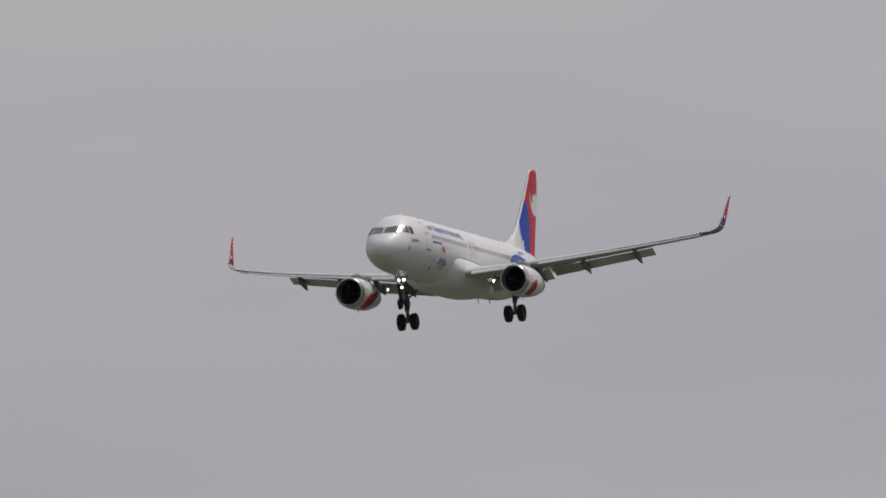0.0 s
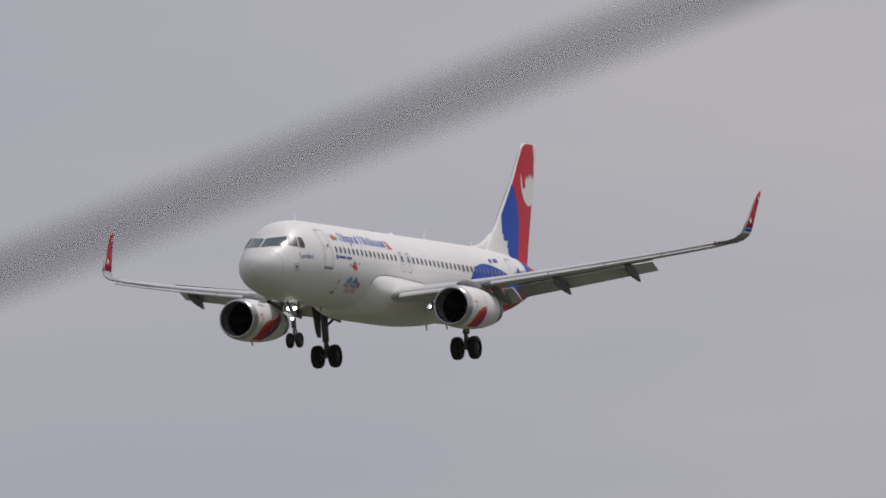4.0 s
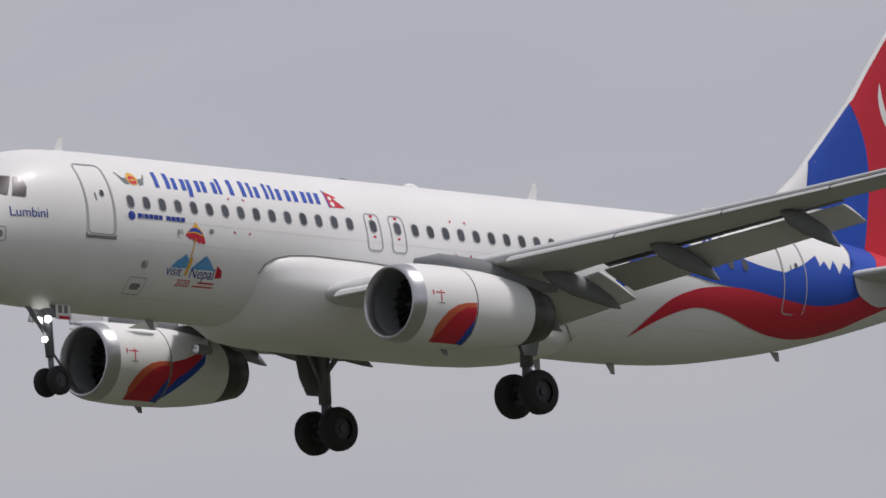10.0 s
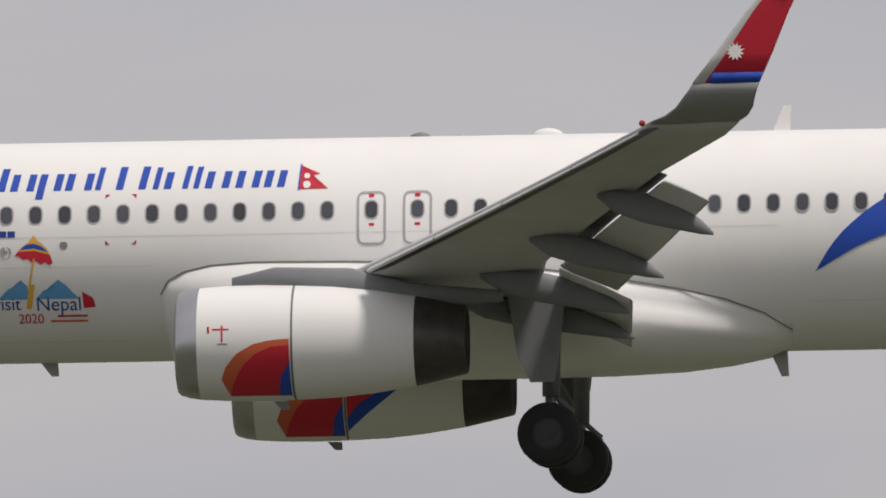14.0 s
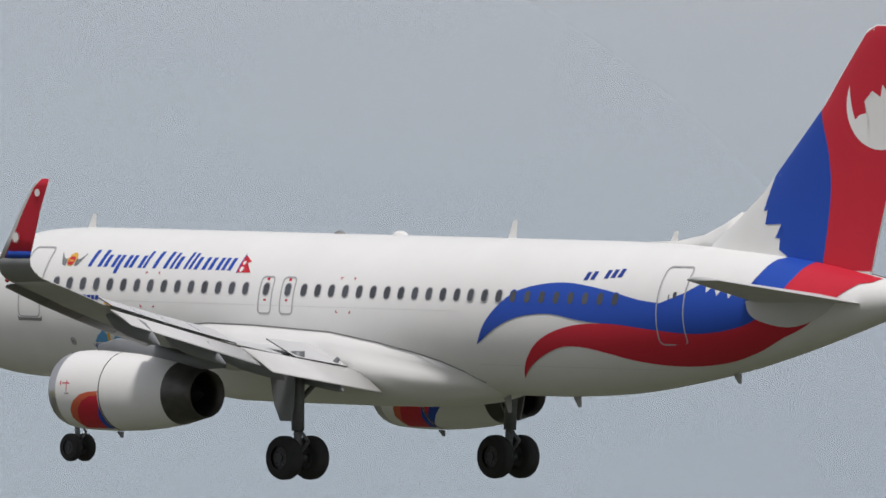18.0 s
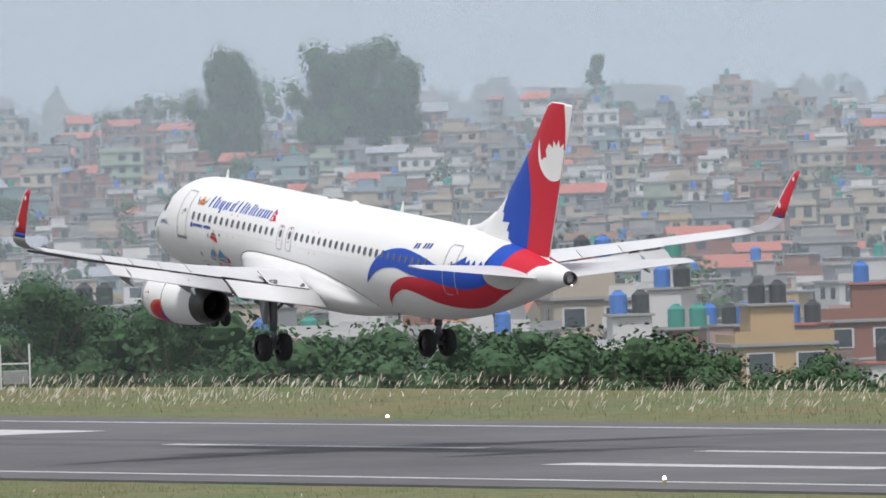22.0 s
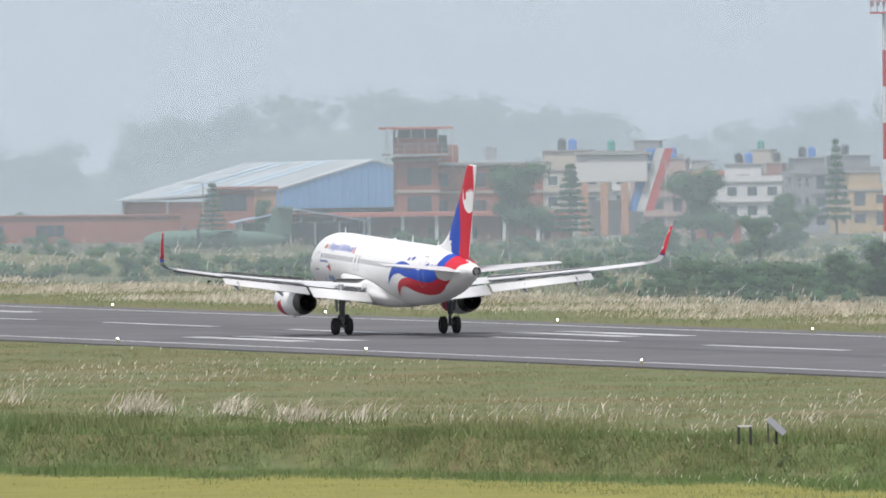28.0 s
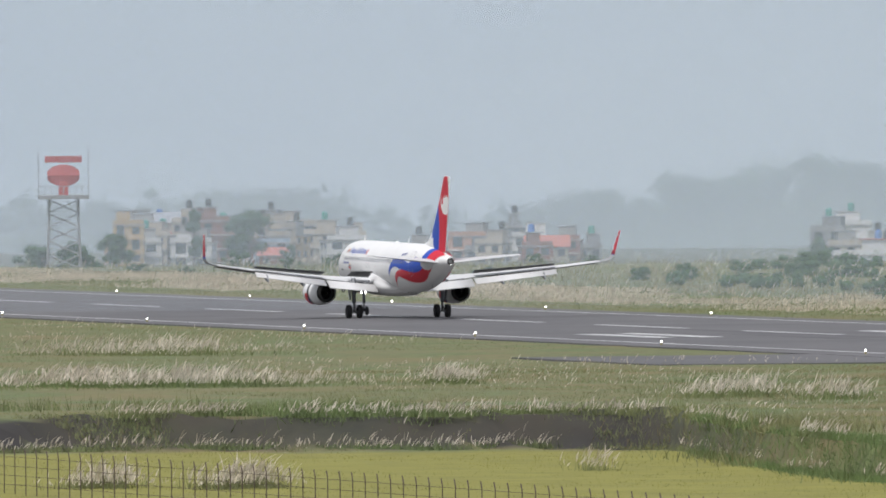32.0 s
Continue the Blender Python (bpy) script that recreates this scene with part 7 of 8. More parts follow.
            decal("door_handle", rounded((x0 + x1) / 2 - 0.1, 0.62, 0.05, 0.22, 0.02), SEAM, plane, side)
        decal("door_sill", ((DOOR1 - 0.5, -0.47), (DOOR1 + 0.5, -0.47), (DOOR1 + 0.51, -0.33), (DOOR1 + 0.43, -0.39), (DOOR1 - 0.43, -0.39), (DOOR1 - 0.51, -0.33)), SEAM, plane, side, 0.008)
    livery(plane)
    # ---- wings
    for side in (-1, 1):
        build_wing(plane, side)
        build_engine(plane, side)
        build_main_gear(plane, side)
        # tailplane
        bm = bmesh.new()
        loft(bm, [airfoil(31.9 + 0.60 * (y - 0.6), 4.0 - 0.48 * (y - 0.6), side * y, 0.62 + 0.105 * (y - 0.6), 0.10, blunt=0.012) for y in (0.3, 1.0, 2.5, 4.5, 6.0, 6.22)])
        part("tailplane", fix(bm), WINGGREY, plane, "light grey tailplane", smooth=True)
        decal("tailplane_root_plate", smooth_line([(32.4, 0.62), (32.5, 0.32), (32.8, 0.12), (33.6, -0.02), (34.4, 0.16), (35.0, 0.46), (35.3, 0.74)], 3) + [(34.2, 0.74), (33.2, 0.68)], FLAPGREY, plane, side, 0.045, "grey plate at the root of the tailplane", 0.25, 0.05)
    build_fin(plane)
    build_nose_gear(plane)
    # ---- aerials
    for x, h, top in ((5.05, 0.42, True), (21.8, 0.50, True), (28.0, 0.35, True), (8.0, 0.28, False), (21.7, 0.5, False), (24.4, 0.3, False), (30.5, 0.25, False)):
        w, zt, zb = fus(x)
        bm = bmesh.new()
        s = 1 if top else -1
        z0 = (zt if top else zb) - s * 0.03
        loft(bm, [airfoil(x + k * 0.22, 0.34 - k * 0.2, 0, z0 + s * k * h, 0.10, n=4, lean=(1, 0)) for k in (0, 0.5, 1.0)])
        part("aerial", fix(bm), WHITE if top else SOFTSEAM, plane)
    for x, r in ((15.2, 0.09), (17.6, 0.13)):
        bm = bmesh.new()
        bmesh.ops.create_uvsphere(bm, u_segments=12, v_segments=8, radius=1, matrix=Matrix.LocRotScale(B(x, 0, 2.06), None, (r * 2.2, r, r)))
        part("beacon", bm, SEAM if r < 0.1 else WHITE, plane, smooth=True)
    return plane


def build_wing(plane, side):
    bm = bmesh.new()
    rings = [airfoil(le, c * (1 if y < 1.9 or y > 13.2 else 0.80), side * y, z, th * (1 if y < 1.9 or y > 13.2 else 1.22), 0, blunt=0.02) for y, le, c, z, th in WING]
    WINGS.append((part("wing", loft_bm(rings, bm), WINGGREY, plane, "light grey swept wing", smooth=True), side))
    # sharklet: a curved blend and a red blade
    bm = bmesh.new()
    path = ((16.4, 20.58, 1.6, 0.88, 6), (16.8, 20.86, 1.5, 0.95, 18), (17.15, 21.1, 1.38, 1.08, 38), (17.38, 21.28, 1.26, 1.28, 58), (17.48, 21.44, 1.18, 1.48, 72))
    rings = []
    for y, le, c, z, tilt in path:
        rings.append(airfoil(le, c, side * y, z, 0.09, n=8, lean=(-side * math.sin(radians(tilt)), math.cos(radians(tilt)))))
    shark = part("sharklet", loft_bm(rings, bm), SHARKGREY, plane, "grey curved wing tip", smooth=True)
    WINGS.append((shark, side))
    blade = ((17.48, 21.44, 1.18, 1.48), (17.55, 21.86, 1.0, 2.0), (17.63, 22.40, 0.76, 2.72), (17.69, 22.93, 0.55, 3.34), (17.71, 23.24, 0.34, 3.54))
    rings = [airfoil(le, c, side * y, z, 0.085, n=8, lean=(-side, 0.18)) for y, le, c, z in blade]
    part("blade", loft_bm(rings, bmesh.new()), RED, shark, "red blade", smooth=True)
    rings = [airfoil(le + 0.2, c - 0.2, side * y, z, 0.11, n=8, lean=(-side, 0.18)) for y, le, c, z in (blade[0], (17.515, 21.58, 1.12, 1.66))]
    part("blue_band", loft_bm(rings, bmesh.new()), BLUE, shark, "blue band", smooth=True)
    rings = [airfoil(le - 0.02, 0.34 * c, side * y, z, 0.25, n=5, lean=(-side, 0.18)) for y, le, c, z in blade]
    part("leading_edge", loft_bm(rings, bmesh.new()), FLAPGREY, shark, smooth=True)
    for sgn in (-1, 1):
        bm = bmesh.new()
        star = []
        for k in range(24):
            a, r = 2 * math.pi * k / 24, (0.17 if k % 2 else 0.10)
            star.append(bm.verts.new(B(22.20 + r * math.cos(a), side * 17.55 + sgn * 0.075, 2.02 + r * math.sin(a))))
        bm.faces.new(star)
        part("star", fix(bm), WHITE, shark)
        bm = bmesh.new()
        star = [bm.verts.new(B(23.14 + 0.10 * math.cos(a), side * 17.675 + sgn * 0.055, 3.18 + 0.10 * math.sin(a))) for a in [2 * math.pi * k / 12 for k in range(12)]]
        bm.faces.new(star)
        part("moon", fix(bm), WHITE, shark)
    # slats: five panels drooped ahead of the leading edge
    for y0, y1 in ((2.5, 5.0), (6.5, 9.0), (9.03, 11.5), (11.53, 14.0), (14.03, 16.35)):
        rings = []
        for y in (y0, y1):
            le, c, z, th = wing_at(y)
            sc = 0.16 * c + 0.12
            rings.append(airfoil(le - 0.20 * sc - 0.10, sc, side * y, z - 0.17, 0.22, -14, n=6))
        bm = loft_bm(rings, bmesh.new())
        bm.normal_update()
        for f in bm.faces:
            f.material_index = 1 if f.normal.z < 0.05 and f.normal.x > -0.15 else 0
        WINGS.append((part("slat", bm, [FLAPGREY, FAN], plane, "pale drooped slat, dark behind"), side))
    # flaps and their tracks
    for y0, y1, w in ((2.05, 6.25, 1.25), (6.45, 12.9, 0.95)):
        rings = []
        for y in (y0, y1):
            le, c, z, th = wing_at(y)
            fc = w * (1.0 if y < 8 else 0.78) + 0.1
            rings.append(airfoil(le + 0.86 * c, fc, side * y, z - 0.11, 0.12, 27, n=7, blunt=0.012))
        WINGS.append((part("flap", loft_bm(rings, bmesh.new()), FLAPGREY, plane, "white lowered flap", smooth=True), side))
    for y, ln in ((3.6, 3.3), (5.75, 2.75), (8.6, 2.45), (11.9, 2.1)):
        le, c, z, th = wing_at(y)
        bm = bmesh.new()
        rings = []
        for k, r, dz in ((0, 0.03, -0.12), (0.15, 0.16, -0.22), (0.4, 0.22, -0.34), (0.7, 0.19, -0.52), (0.9, 0.10, -0.72), (1, 0.02, -0.84)):
            x = le + 0.52 * c + k * ln
            rings.append([B(x, side * y + 0.75 * r * math.cos(2 * math.pi * i / 10), z + dz + 1.35 * r * math.sin(2 * math.pi * i / 10)) for i in range(10)])
        WINGS.append((part("flap_track", loft_bm(rings, bm), UNDERGREY, plane, "grey flap track fairing", smooth=True), side))
    # aileron seam strip and spoilers, which hinge on their front edge
    for y0, y1 in ((2.3, 4.2), (6.5, 8.1), (8.13, 9.7), (9.73, 11.3), (11.33, 12.9)):
        ym = (y0 + y1) / 2
        le, c, z, th = wing_at(ym)
        le0, c0, z0, _ = wing_at(y0)
        le1, c1, z1, _ = wing_at(y1)
        hx, hz = le + 0.66 * c, z + 0.075 * c + 0.02
        bm = bmesh.new()
        vs = []
        for up in (0.022, -0.012):
            for (l, cc, zz, y) in ((le0, c0, z0, y0), (le1, c1, z1, y1)):
                for k in (0.66, 0.89):
                    px = l + k * cc
                    t = (k - 0.66) / 0.23
                    vs.append(bm.verts.new((px - hx, side * (y - ym), zz - z + 0.075 * (cc - c) + up - 0.09 * cc * t)))
        for q in ((0, 1, 3, 2), (4, 6, 7, 5), (0, 4, 5, 1), (2, 3, 7, 6), (0, 2, 6, 4), (1, 5, 7, 3)):
            bm.faces.new([vs[i] for i in q])
        fix(bm)
        # underside and edge faces coloured dark to stand in for their shade
        for f in bm.faces:
            f.material_index = 1 if f.normal.z < 0.3 else 0
        sp = part("spoiler", bm, [WINGGREY, FAN], plane, "grey spoiler panel, shade painted dark beneath")
        sp.location = B(hx, side * ym, hz)
        hinge = Vector((le1 + 0.66 * c1 - le0 - 0.66 * c0, side * (y1 - y0), z1 - z0)) * side
        SPOILERS.append((sp, tuple(sp.location), hinge.normalized(), side))
    bm = bmesh.new()
    bmesh.ops.create_uvsphere(bm, u_segments=8, v_segments=6, radius=0.06, matrix=Matrix.Translation(B(20.45, side * 16.35, 0.88)))
    WINGS.append((part("wingtip_light", bm, REDGLASS if side < 0 else CLEAR, plane), side))
    bm = bmesh.new()
    disc(bm, B(13.62, side * 3.75, -1.98), 0.10, (1, 0, 0), 14, depth=0.06)
    lamp = part("landing_light", bm, LAMP, plane, "lit landing light")
    bm = bmesh.new()
    lathe(bm, ((13.26 - GEAR_X, 0.125), (13.25 - GEAR_X, 0.14), (13.75 - GEAR_X, 0.13), (13.80 - GEAR_X, 0.02)), side * 3.75, -1.98 + ZC, 14)
    box(bm, 13.72 - GEAR_X, side * 3.75, -1.75 + ZC, 0.12, 0.10, 0.42)
    part("lamp_housing", fix(bm), UNDERGREY, lamp)


def loft_bm(rings, bm):
    loft(bm, rings)
    return fix(bm)


SPOILERS, REVERSERS, WINGS = [], [], []
EX, EZ, EY = 11.15, -2.17, 5.80


def build_engine(plane, side):
    y, z = side * EY, EZ + ZC
    x0 = EX - GEAR_X
    eng = part("engine_inlet", fix_lathe(((0.30, 0.83), (0.05, 0.86), (0.0, 0.90), (0.05, 0.95), (0.22, 1.0), (0.42, 1.03)), x0, y, z), STEEL, plane, "bare metal engine inlet lip", smooth=True)
    part("inlet_duct", fix_lathe(((0.30, 0.83), (0.8, 0.86), (1.2, 0.88)), x0, y, z), UNDERGREY, eng, smooth=True)
    bm = bmesh.new()
    lathe(bm, ((x0 + 1.15, 0.88), (x0 + 1.16, 0.02)), y, z, 30)
    for k in range(22):
        a = 2 * math.pi * k / 22
        c, s = math.cos(a), math.sin(a)
        c2, s2 = math.cos(a + 0.16), math.sin(a + 0.16)
        blade = bmesh.new()
        blade.faces.new([blade.verts.new(p) for p in ((x0 + 0.98, y + 0.22 * c, z + 0.22 * s), (x0 + 0.98, y + 0.86 * c, z + 0.86 * s), (x0 + 1.12, y + 0.86 * c2, z + 0.86 * s2), (x0 + 1.12, y + 0.22 * c2, z + 0.22 * s2))])
        part("fan_blade", blade, FAN, eng)
    lathe(bm, ((x0 + 0.65, 0.01), (x0 + 0.8, 0.13), (x0 + 1.0, 0.23)), y, z, 16)
    part("fan_hub", bm, FAN, eng, "dark fan hub")
    part("fan_cowl", fix_lathe(((0.42, 1.03), (0.9, 1.06), (1.5, 1.07), (2.15, 1.06)), x0, y, z), WHITE, plane, "white fan cowl", smooth=True)
    part("cowl_gap", fix_lathe(((2.15, 1.04), (2.19, 1.04)), x0, y, z), SEAM, plane)
    cowl = part("reverser_cowl", fix_lathe(((2.19, 1.058), (2.9, 1.03), (3.6, 0.96), (4.4, 0.84)), x0, y, z), WHITE, plane, "white reverser cowl", smooth=True)
    noz = part("nozzle", fix_lathe(((4.4, 0.84), (4.85, 0.74), (5.32, 0.63), (5.34, 0.60), (4.8, 0.60), (4.1, 0.58)), x0, y, z), NOZZLE, plane, "burnt dark exhaust nozzle", smooth=True)
    part("exhaust_cone", fix_lathe(((4.1, 0.60), (4.15, 0.34), (4.8, 0.24), (5.2, 0.04)), x0, y, z), DARK, noz, smooth=True)
    part("cascade", fix_lathe(((2.15, 0.97), (3.2, 0.94)), x0, y, z), DARK, plane, "dark reverser cascade", smooth=True)
    REVERSERS.extend([cowl])
    # pylon
    bm = bmesh.new()
    rings = []
    for x, zt, zb, w in ((EX + 1.0, EZ + 1.16, EZ + 1.0, 0.06), (EX + 1.8, EZ + 1.34, EZ + 1.0, 0.2), (EX + 3.2, EZ + 1.30, EZ + 0.8, 0.24), (EX + 4.4, EZ + 1.0, EZ + 0.6, 0.22), (EX + 6.0, EZ + 0.85, EZ + 0.70, 0.05)):
        rings.append([B(x, side * EY + sx * w, zz) for sx, zz in ((-1, zb), (1, zb), (1, zt), (0.4, zt + 0.05), (-0.4, zt + 0.05), (-1, zt))])
    part("pylon", loft_bm(rings, bm), UNDERGREY, plane, "grey engine pylon", smooth=True)
    # strake, drain mast, and the painted swirl on both flanks
    bm = bmesh.new()
    loft(bm, [airfoil(EX + 0.9, 1.0, side * (EY - 0.78), EZ + 0.82, 0.03, n=4), airfoil(EX + 1.35, 0.5, side * (EY - 0.98), EZ + 1.02, 0.03, n=4)])
    part("strake", fix(bm), WHITE, plane)
    bm = bmesh.new()
    loft(bm, [airfoil(EX + 1.75, 0.28, side * EY, EZ - 1.08, 0.1, n=4, lean=(1, 0)), airfoil(EX + 1.9, 0.14, side * EY, EZ - 1.24, 0.1, n=4, lean=(1, 0))])
    part("drain_mast", fix(bm), UNDERGREY, plane)
    for s in (-1, 1):
        for name, pts, mat, lift in SWIRL:
            if s == side and name == "streak":
                continue
            bm = flat_poly(pts if s == side else [(x + 0.0, zz) for x, zz in pts], 0.25, 0.1)
            for v in bm.verts:
                r = np.interp(v.co.x, (0, 0.42, 0.9, 1.5, 2.15, 2.19, 2.9, 3.6, 4.4), (0.90, 1.03, 1.06, 1.07, 1.06, 1.058, 1.03, 0.96, 0.84)) + lift
                v.co = (x0 + v.co.x, y + s * math.sqrt(max(0.0, r * r - v.co.z ** 2)), z + v.co.z)
            bm.normal_update()
            for f in bm.faces:
                if f.normal.y * s < 0:
                    f.normal_flip()
            part("stencil" if name == "mark" else "swirl", bm, mat, cowl if name == "streak" else plane, "" if name == "mark" else "painted swirl on the cowl", smooth=True)


def fix_lathe(prof, x0, y, z):
    bm = bmesh.new()
    lathe(bm, [(x0 + x, r) for x, r in prof], y, z, 40)
    return fix(bm)


SWIRL = (("wave", ((0.86, -0.72), (0.95, -0.5), (1.15, -0.27), (1.45, -0.10), (1.75, -0.03), (2.13, 0.0), (2.13, -1.0), (1.0, -1.0)), ORANGE, 0.006),
         ("wave", ((1.07, -0.80), (1.25, -0.5), (1.5, -0.27), (1.8, -0.14), (2.13, -0.12), (2.13, -1.0), (1.0, -1.0)), RED, 0.009),
         ("wave", ((1.90, -1.0), (1.95, -0.7), (2.13, -0.4), (2.13, -1.0)), BLUE, 0.012),
         ("mark", ((0.62, 0.12), (0.66, 0.12), (0.66, 0.24), (0.62, 0.24)), RED, 0.006),
         ("mark", ((0.72, 0.17), (1.02, 0.17), (1.02, 0.20), (0.72, 0.20)), RED, 0.006),
         ("mark", ((0.88, -0.05), (0.91, -0.05), (0.91, 0.26), (0.88, 0.26)), RED, 0.006),
         ("mark", ((0.80, -0.10), (1.0, -0.10), (1.0, -0.075), (0.80, -0.075)), SEAM, 0.006),
         ("streak", ((2.20, -0.02), (2.7, 0.1), (3.2, 0.3), (3.6, 0.52), (3.3, 0.15), (2.8, -0.2), (2.4, -0.45), (2.20, -0.7)), RED, 0.006),
         ("streak", ((2.20, -0.7), (2.4, -0.45), (2.8, -0.2), (3.3, 0.15), (3.55, 0.38), (3.4, 0.02), (3.0, -0.3), (2.6, -0.6), (2.20, -0.92)), BLUE, 0.006))


def build_main_gear(plane, side):
    y = side * 3.795
    gear = empty("main_gear", None)
    gear.parent = plane
    gear["label"] = "grey main landing gear leg with twin wheels"
    gear["drop"] = -0.09
    bm = bmesh.new()
    tube(bm, (0, y, 0.58), (0.02, y + side * 0.02, 1.5), 0.11, 0.11, 12)
    tube(bm, (0.02, y + side * 0.02, 1.3), (0.05, y + side * 0.10, 3.4), 0.17, 0.19, 12)
    tube(bm, (0, y - 0.62, 0.58), (0, y + 0.62, 0.58), 0.09, seg=10)
    part("strut", bm, GEARGREY, gear, smooth=True)
    bm = bmesh.new()
    tube(bm, (0.05, y, 2.1), (0.1, y - side * 1.3, 3.2), 0.07, seg=8)
    tube(bm, (-0.1, y, 1.7), (-1.0, y - side * 0.1, 3.3), 0.05, seg=8)
    part("side_stay", bm, GEARGREY, gear)
    bm = bmesh.new()
    tube(bm, (0.05, y, 1.35), (0.42, y, 1.02), 0.05, seg=6)
    tube(bm, (0.42, y, 1.02), (0.05, y, 0.66), 0.05, seg=6)
    part("torque_link", bm, GEARGREY, gear)
    bm = bmesh.new()
    rings = [[(x0 - 0.12, y + side * (0.30 + dy), z), (x1 - 0.12, y + side * (0.30 + dy), z), (x1 - 0.12, y + side * (0.34 + dy), z), (x0 - 0.12, y + side * (0.34 + dy), z)] for z, x0, x1, dy in ((1.55, -0.22, 0.22, 0), (2.0, -0.45, 0.32, 0.02), (3.2, -0.62, 0.45, 0.1))]
    part("gear_door", loft_bm(rings, bm), UNDERGREY, gear, "grey leg door")
    for s in (-1, 1):
        wheel(gear, (0, y + s * 0.465, 0.585), 0.585, 0.42, s)
    for ob in gear.children:
        ob.location.x = 0.145
    GEARS.append(gear)


GEARS = []


def build_nose_gear(plane):
    x = 4.78 - GEAR_X
    gear = empty("nose_gear", None)
    gear.parent = plane
    gear["label"] = "grey nose landing gear with lit lamps"
    gear["drop"] = 0.03
    bm = bmesh.new()
    tube(bm, (x, 0, 0.38), (x - 0.05, 0, 1.1), 0.075, seg=10)
    tube(bm, (x - 0.05, 0, 1.0), (x - 0.15, 0, 2.5), 0.12, 0.13, 10)
    tube(bm, (x, -0.3, 0.38), (x, 0.3, 0.38), 0.06, seg=8)
    tube(bm, (x - 0.1, 0, 1.5), (x - 0.9, 0, 2.4), 0.06, seg=8)
    tube(bm, (x + 0.05, 0, 1.1), (x + 0.33, 0, 0.8), 0.035, seg=6)
    tube(bm, (x + 0.33, 0, 0.8), (x + 0.04, 0, 0.5), 0.035, seg=6)
    part("strut", bm, GEARGREY, gear, smooth=True)
    for s in (-1, 1):
        wheel(gear, (x, s * 0.25, 0.38), 0.38, 0.22, s)
        bm = bmesh.new()
        disc(bm, (x - 0.24, s * 0.17, 1.95), 0.085, (1, 0, 0), 14, depth=0.08)
        part("taxi_light", bm, LAMP, gear, "lit taxi light")
        bm = bmesh.new()
        rings = [[(x - 0.35, s * (0.34 + k), z), (x + 0.3, s * (0.34 + k), z), (x + 0.3, s * (0.37 + k), z), (x - 0.35, s * (0.37 + k), z)] for z, k in ((1.95, 0.10), (2.35, 0))]
        part("nose_gear_door", loft_bm(rings, bm), UNDERGREY, gear, "grey nose gear door")
        plate = bmesh.new()
        box(plate, x + 0.02, s * 0.46, 2.12, 0.50, 0.02, 0.40, bevel=0.006)
        plate = part("door_plate", plate, WHITE, gear, "white plate with dark bars and a red foot")
        for k in range(2):
            bar = bmesh.new()
            box(bar, x - 0.09 + 0.2 * k, s * 0.474, 2.18, 0.13, 0.006, 0.20)
            part("bar", bar, SEAM, plate)
        bar = bmesh.new()
        box(bar, x + 0.05, s * 0.474, 1.97, 0.38, 0.006, 0.08)
        part("red_foot", bar, RED, plate)
    bm = bmesh.new()
    disc(bm, (x - 0.22, 0, 1.45), 0.07, (1, 0, 0), 14, depth=0.08)
    part("takeoff_light", bm, LAMP, gear, "lit take-off light")
    GEARS.append(gear)


FIN = ((1.2, 28.6, 7.0), (1.84, 29.4, 6.4), (2.6, 30.5, 5.5), (3.45, 31.6, 4.65), (5.63, 33.72, 3.15), (7.45, 35.15, 2.28), (7.72, 35.4, 2.06), (7.82, 35.72, 1.70))


def fin_half(x, z, lift=0.012):
    """Half thickness of the fin at a place."""
    le, c = np.interp(z, [f[0] for f in FIN], [f[1] for f in FIN]), np.interp(z, [f[0] for f in FIN], [f[2] for f in FIN])
    s = min(max((x - le) / c, 0.0), 1.0)
    t = 0.105 * c * (2.97 * (0.2969 * math.sqrt(s) - 0.126 * s - 0.3516 * s * s + 0.2843 * s ** 3 - 0.1015 * s ** 4) * 1.7)
    return max(t, 0.012) + lift


def fin_decal(name, pts, mat, plane, lift=0.012, label=""):
    for side in (-1, 1):
        bm = flat_poly(pts, 0.25, 0.25)
        for v in bm.verts:
            v.co = B(v.co.x, side * fin_half(v.co.x, v.co.z, lift), v.co.z)
        bm.normal_update()
        for f in bm.faces:
            if f.normal.y * side < 0:
                f.normal_flip()
        part(name, bm, mat, plane, label, smooth=True)


def build_fin(plane):
    def ring(z, le, c):
        out = []
        n = 12
        for i in range(2 * n):
            s = (1 - math.cos(math.pi * (i if i < n else 2 * n - i) / n)) / 2
            out.append(B(le + s * c, (1 if i < n else -1) * (fin_half(le + s * c, z, 0) if 0 < s < 1 else 0.0), z))
        return out
    bm = bmesh.new()
    loft(bm, [ring(*f) for f in FIN])
    fin = part("fin", fix(bm), WHITE, plane, "white tail fin with red and blue livery", smooth=True)
    bm = bmesh.new()
    rings = []
    for x, h, w in ((27.2, 0.0, 0.02), (28.4, 0.08, 0.08), (29.4, 0.28, 0.14), (30.2, 0.62, 0.18), (30.8, 0.95, 0.2)):
        z0 = fus(x)[1] - 0.1
        rings.append([B(x, -w, z0), B(x, w, z0), B(x, w * 0.3, z0 + 0.1 + h), B(x, -w * 0.3, z0 + 0.1 + h)])
    part("dorsal_fillet", loft_bm(rings, bm), WHITE, plane, smooth=True)
    fin_livery(fin)


# ---- painted livery: places in metres behind the nose and above the axis
WIN1, EXIT1, EXIT2, WINZ, DOOR1, DOOR4 = 5.95, 14.42, 15.28, 0.57, 4.90, 29.88


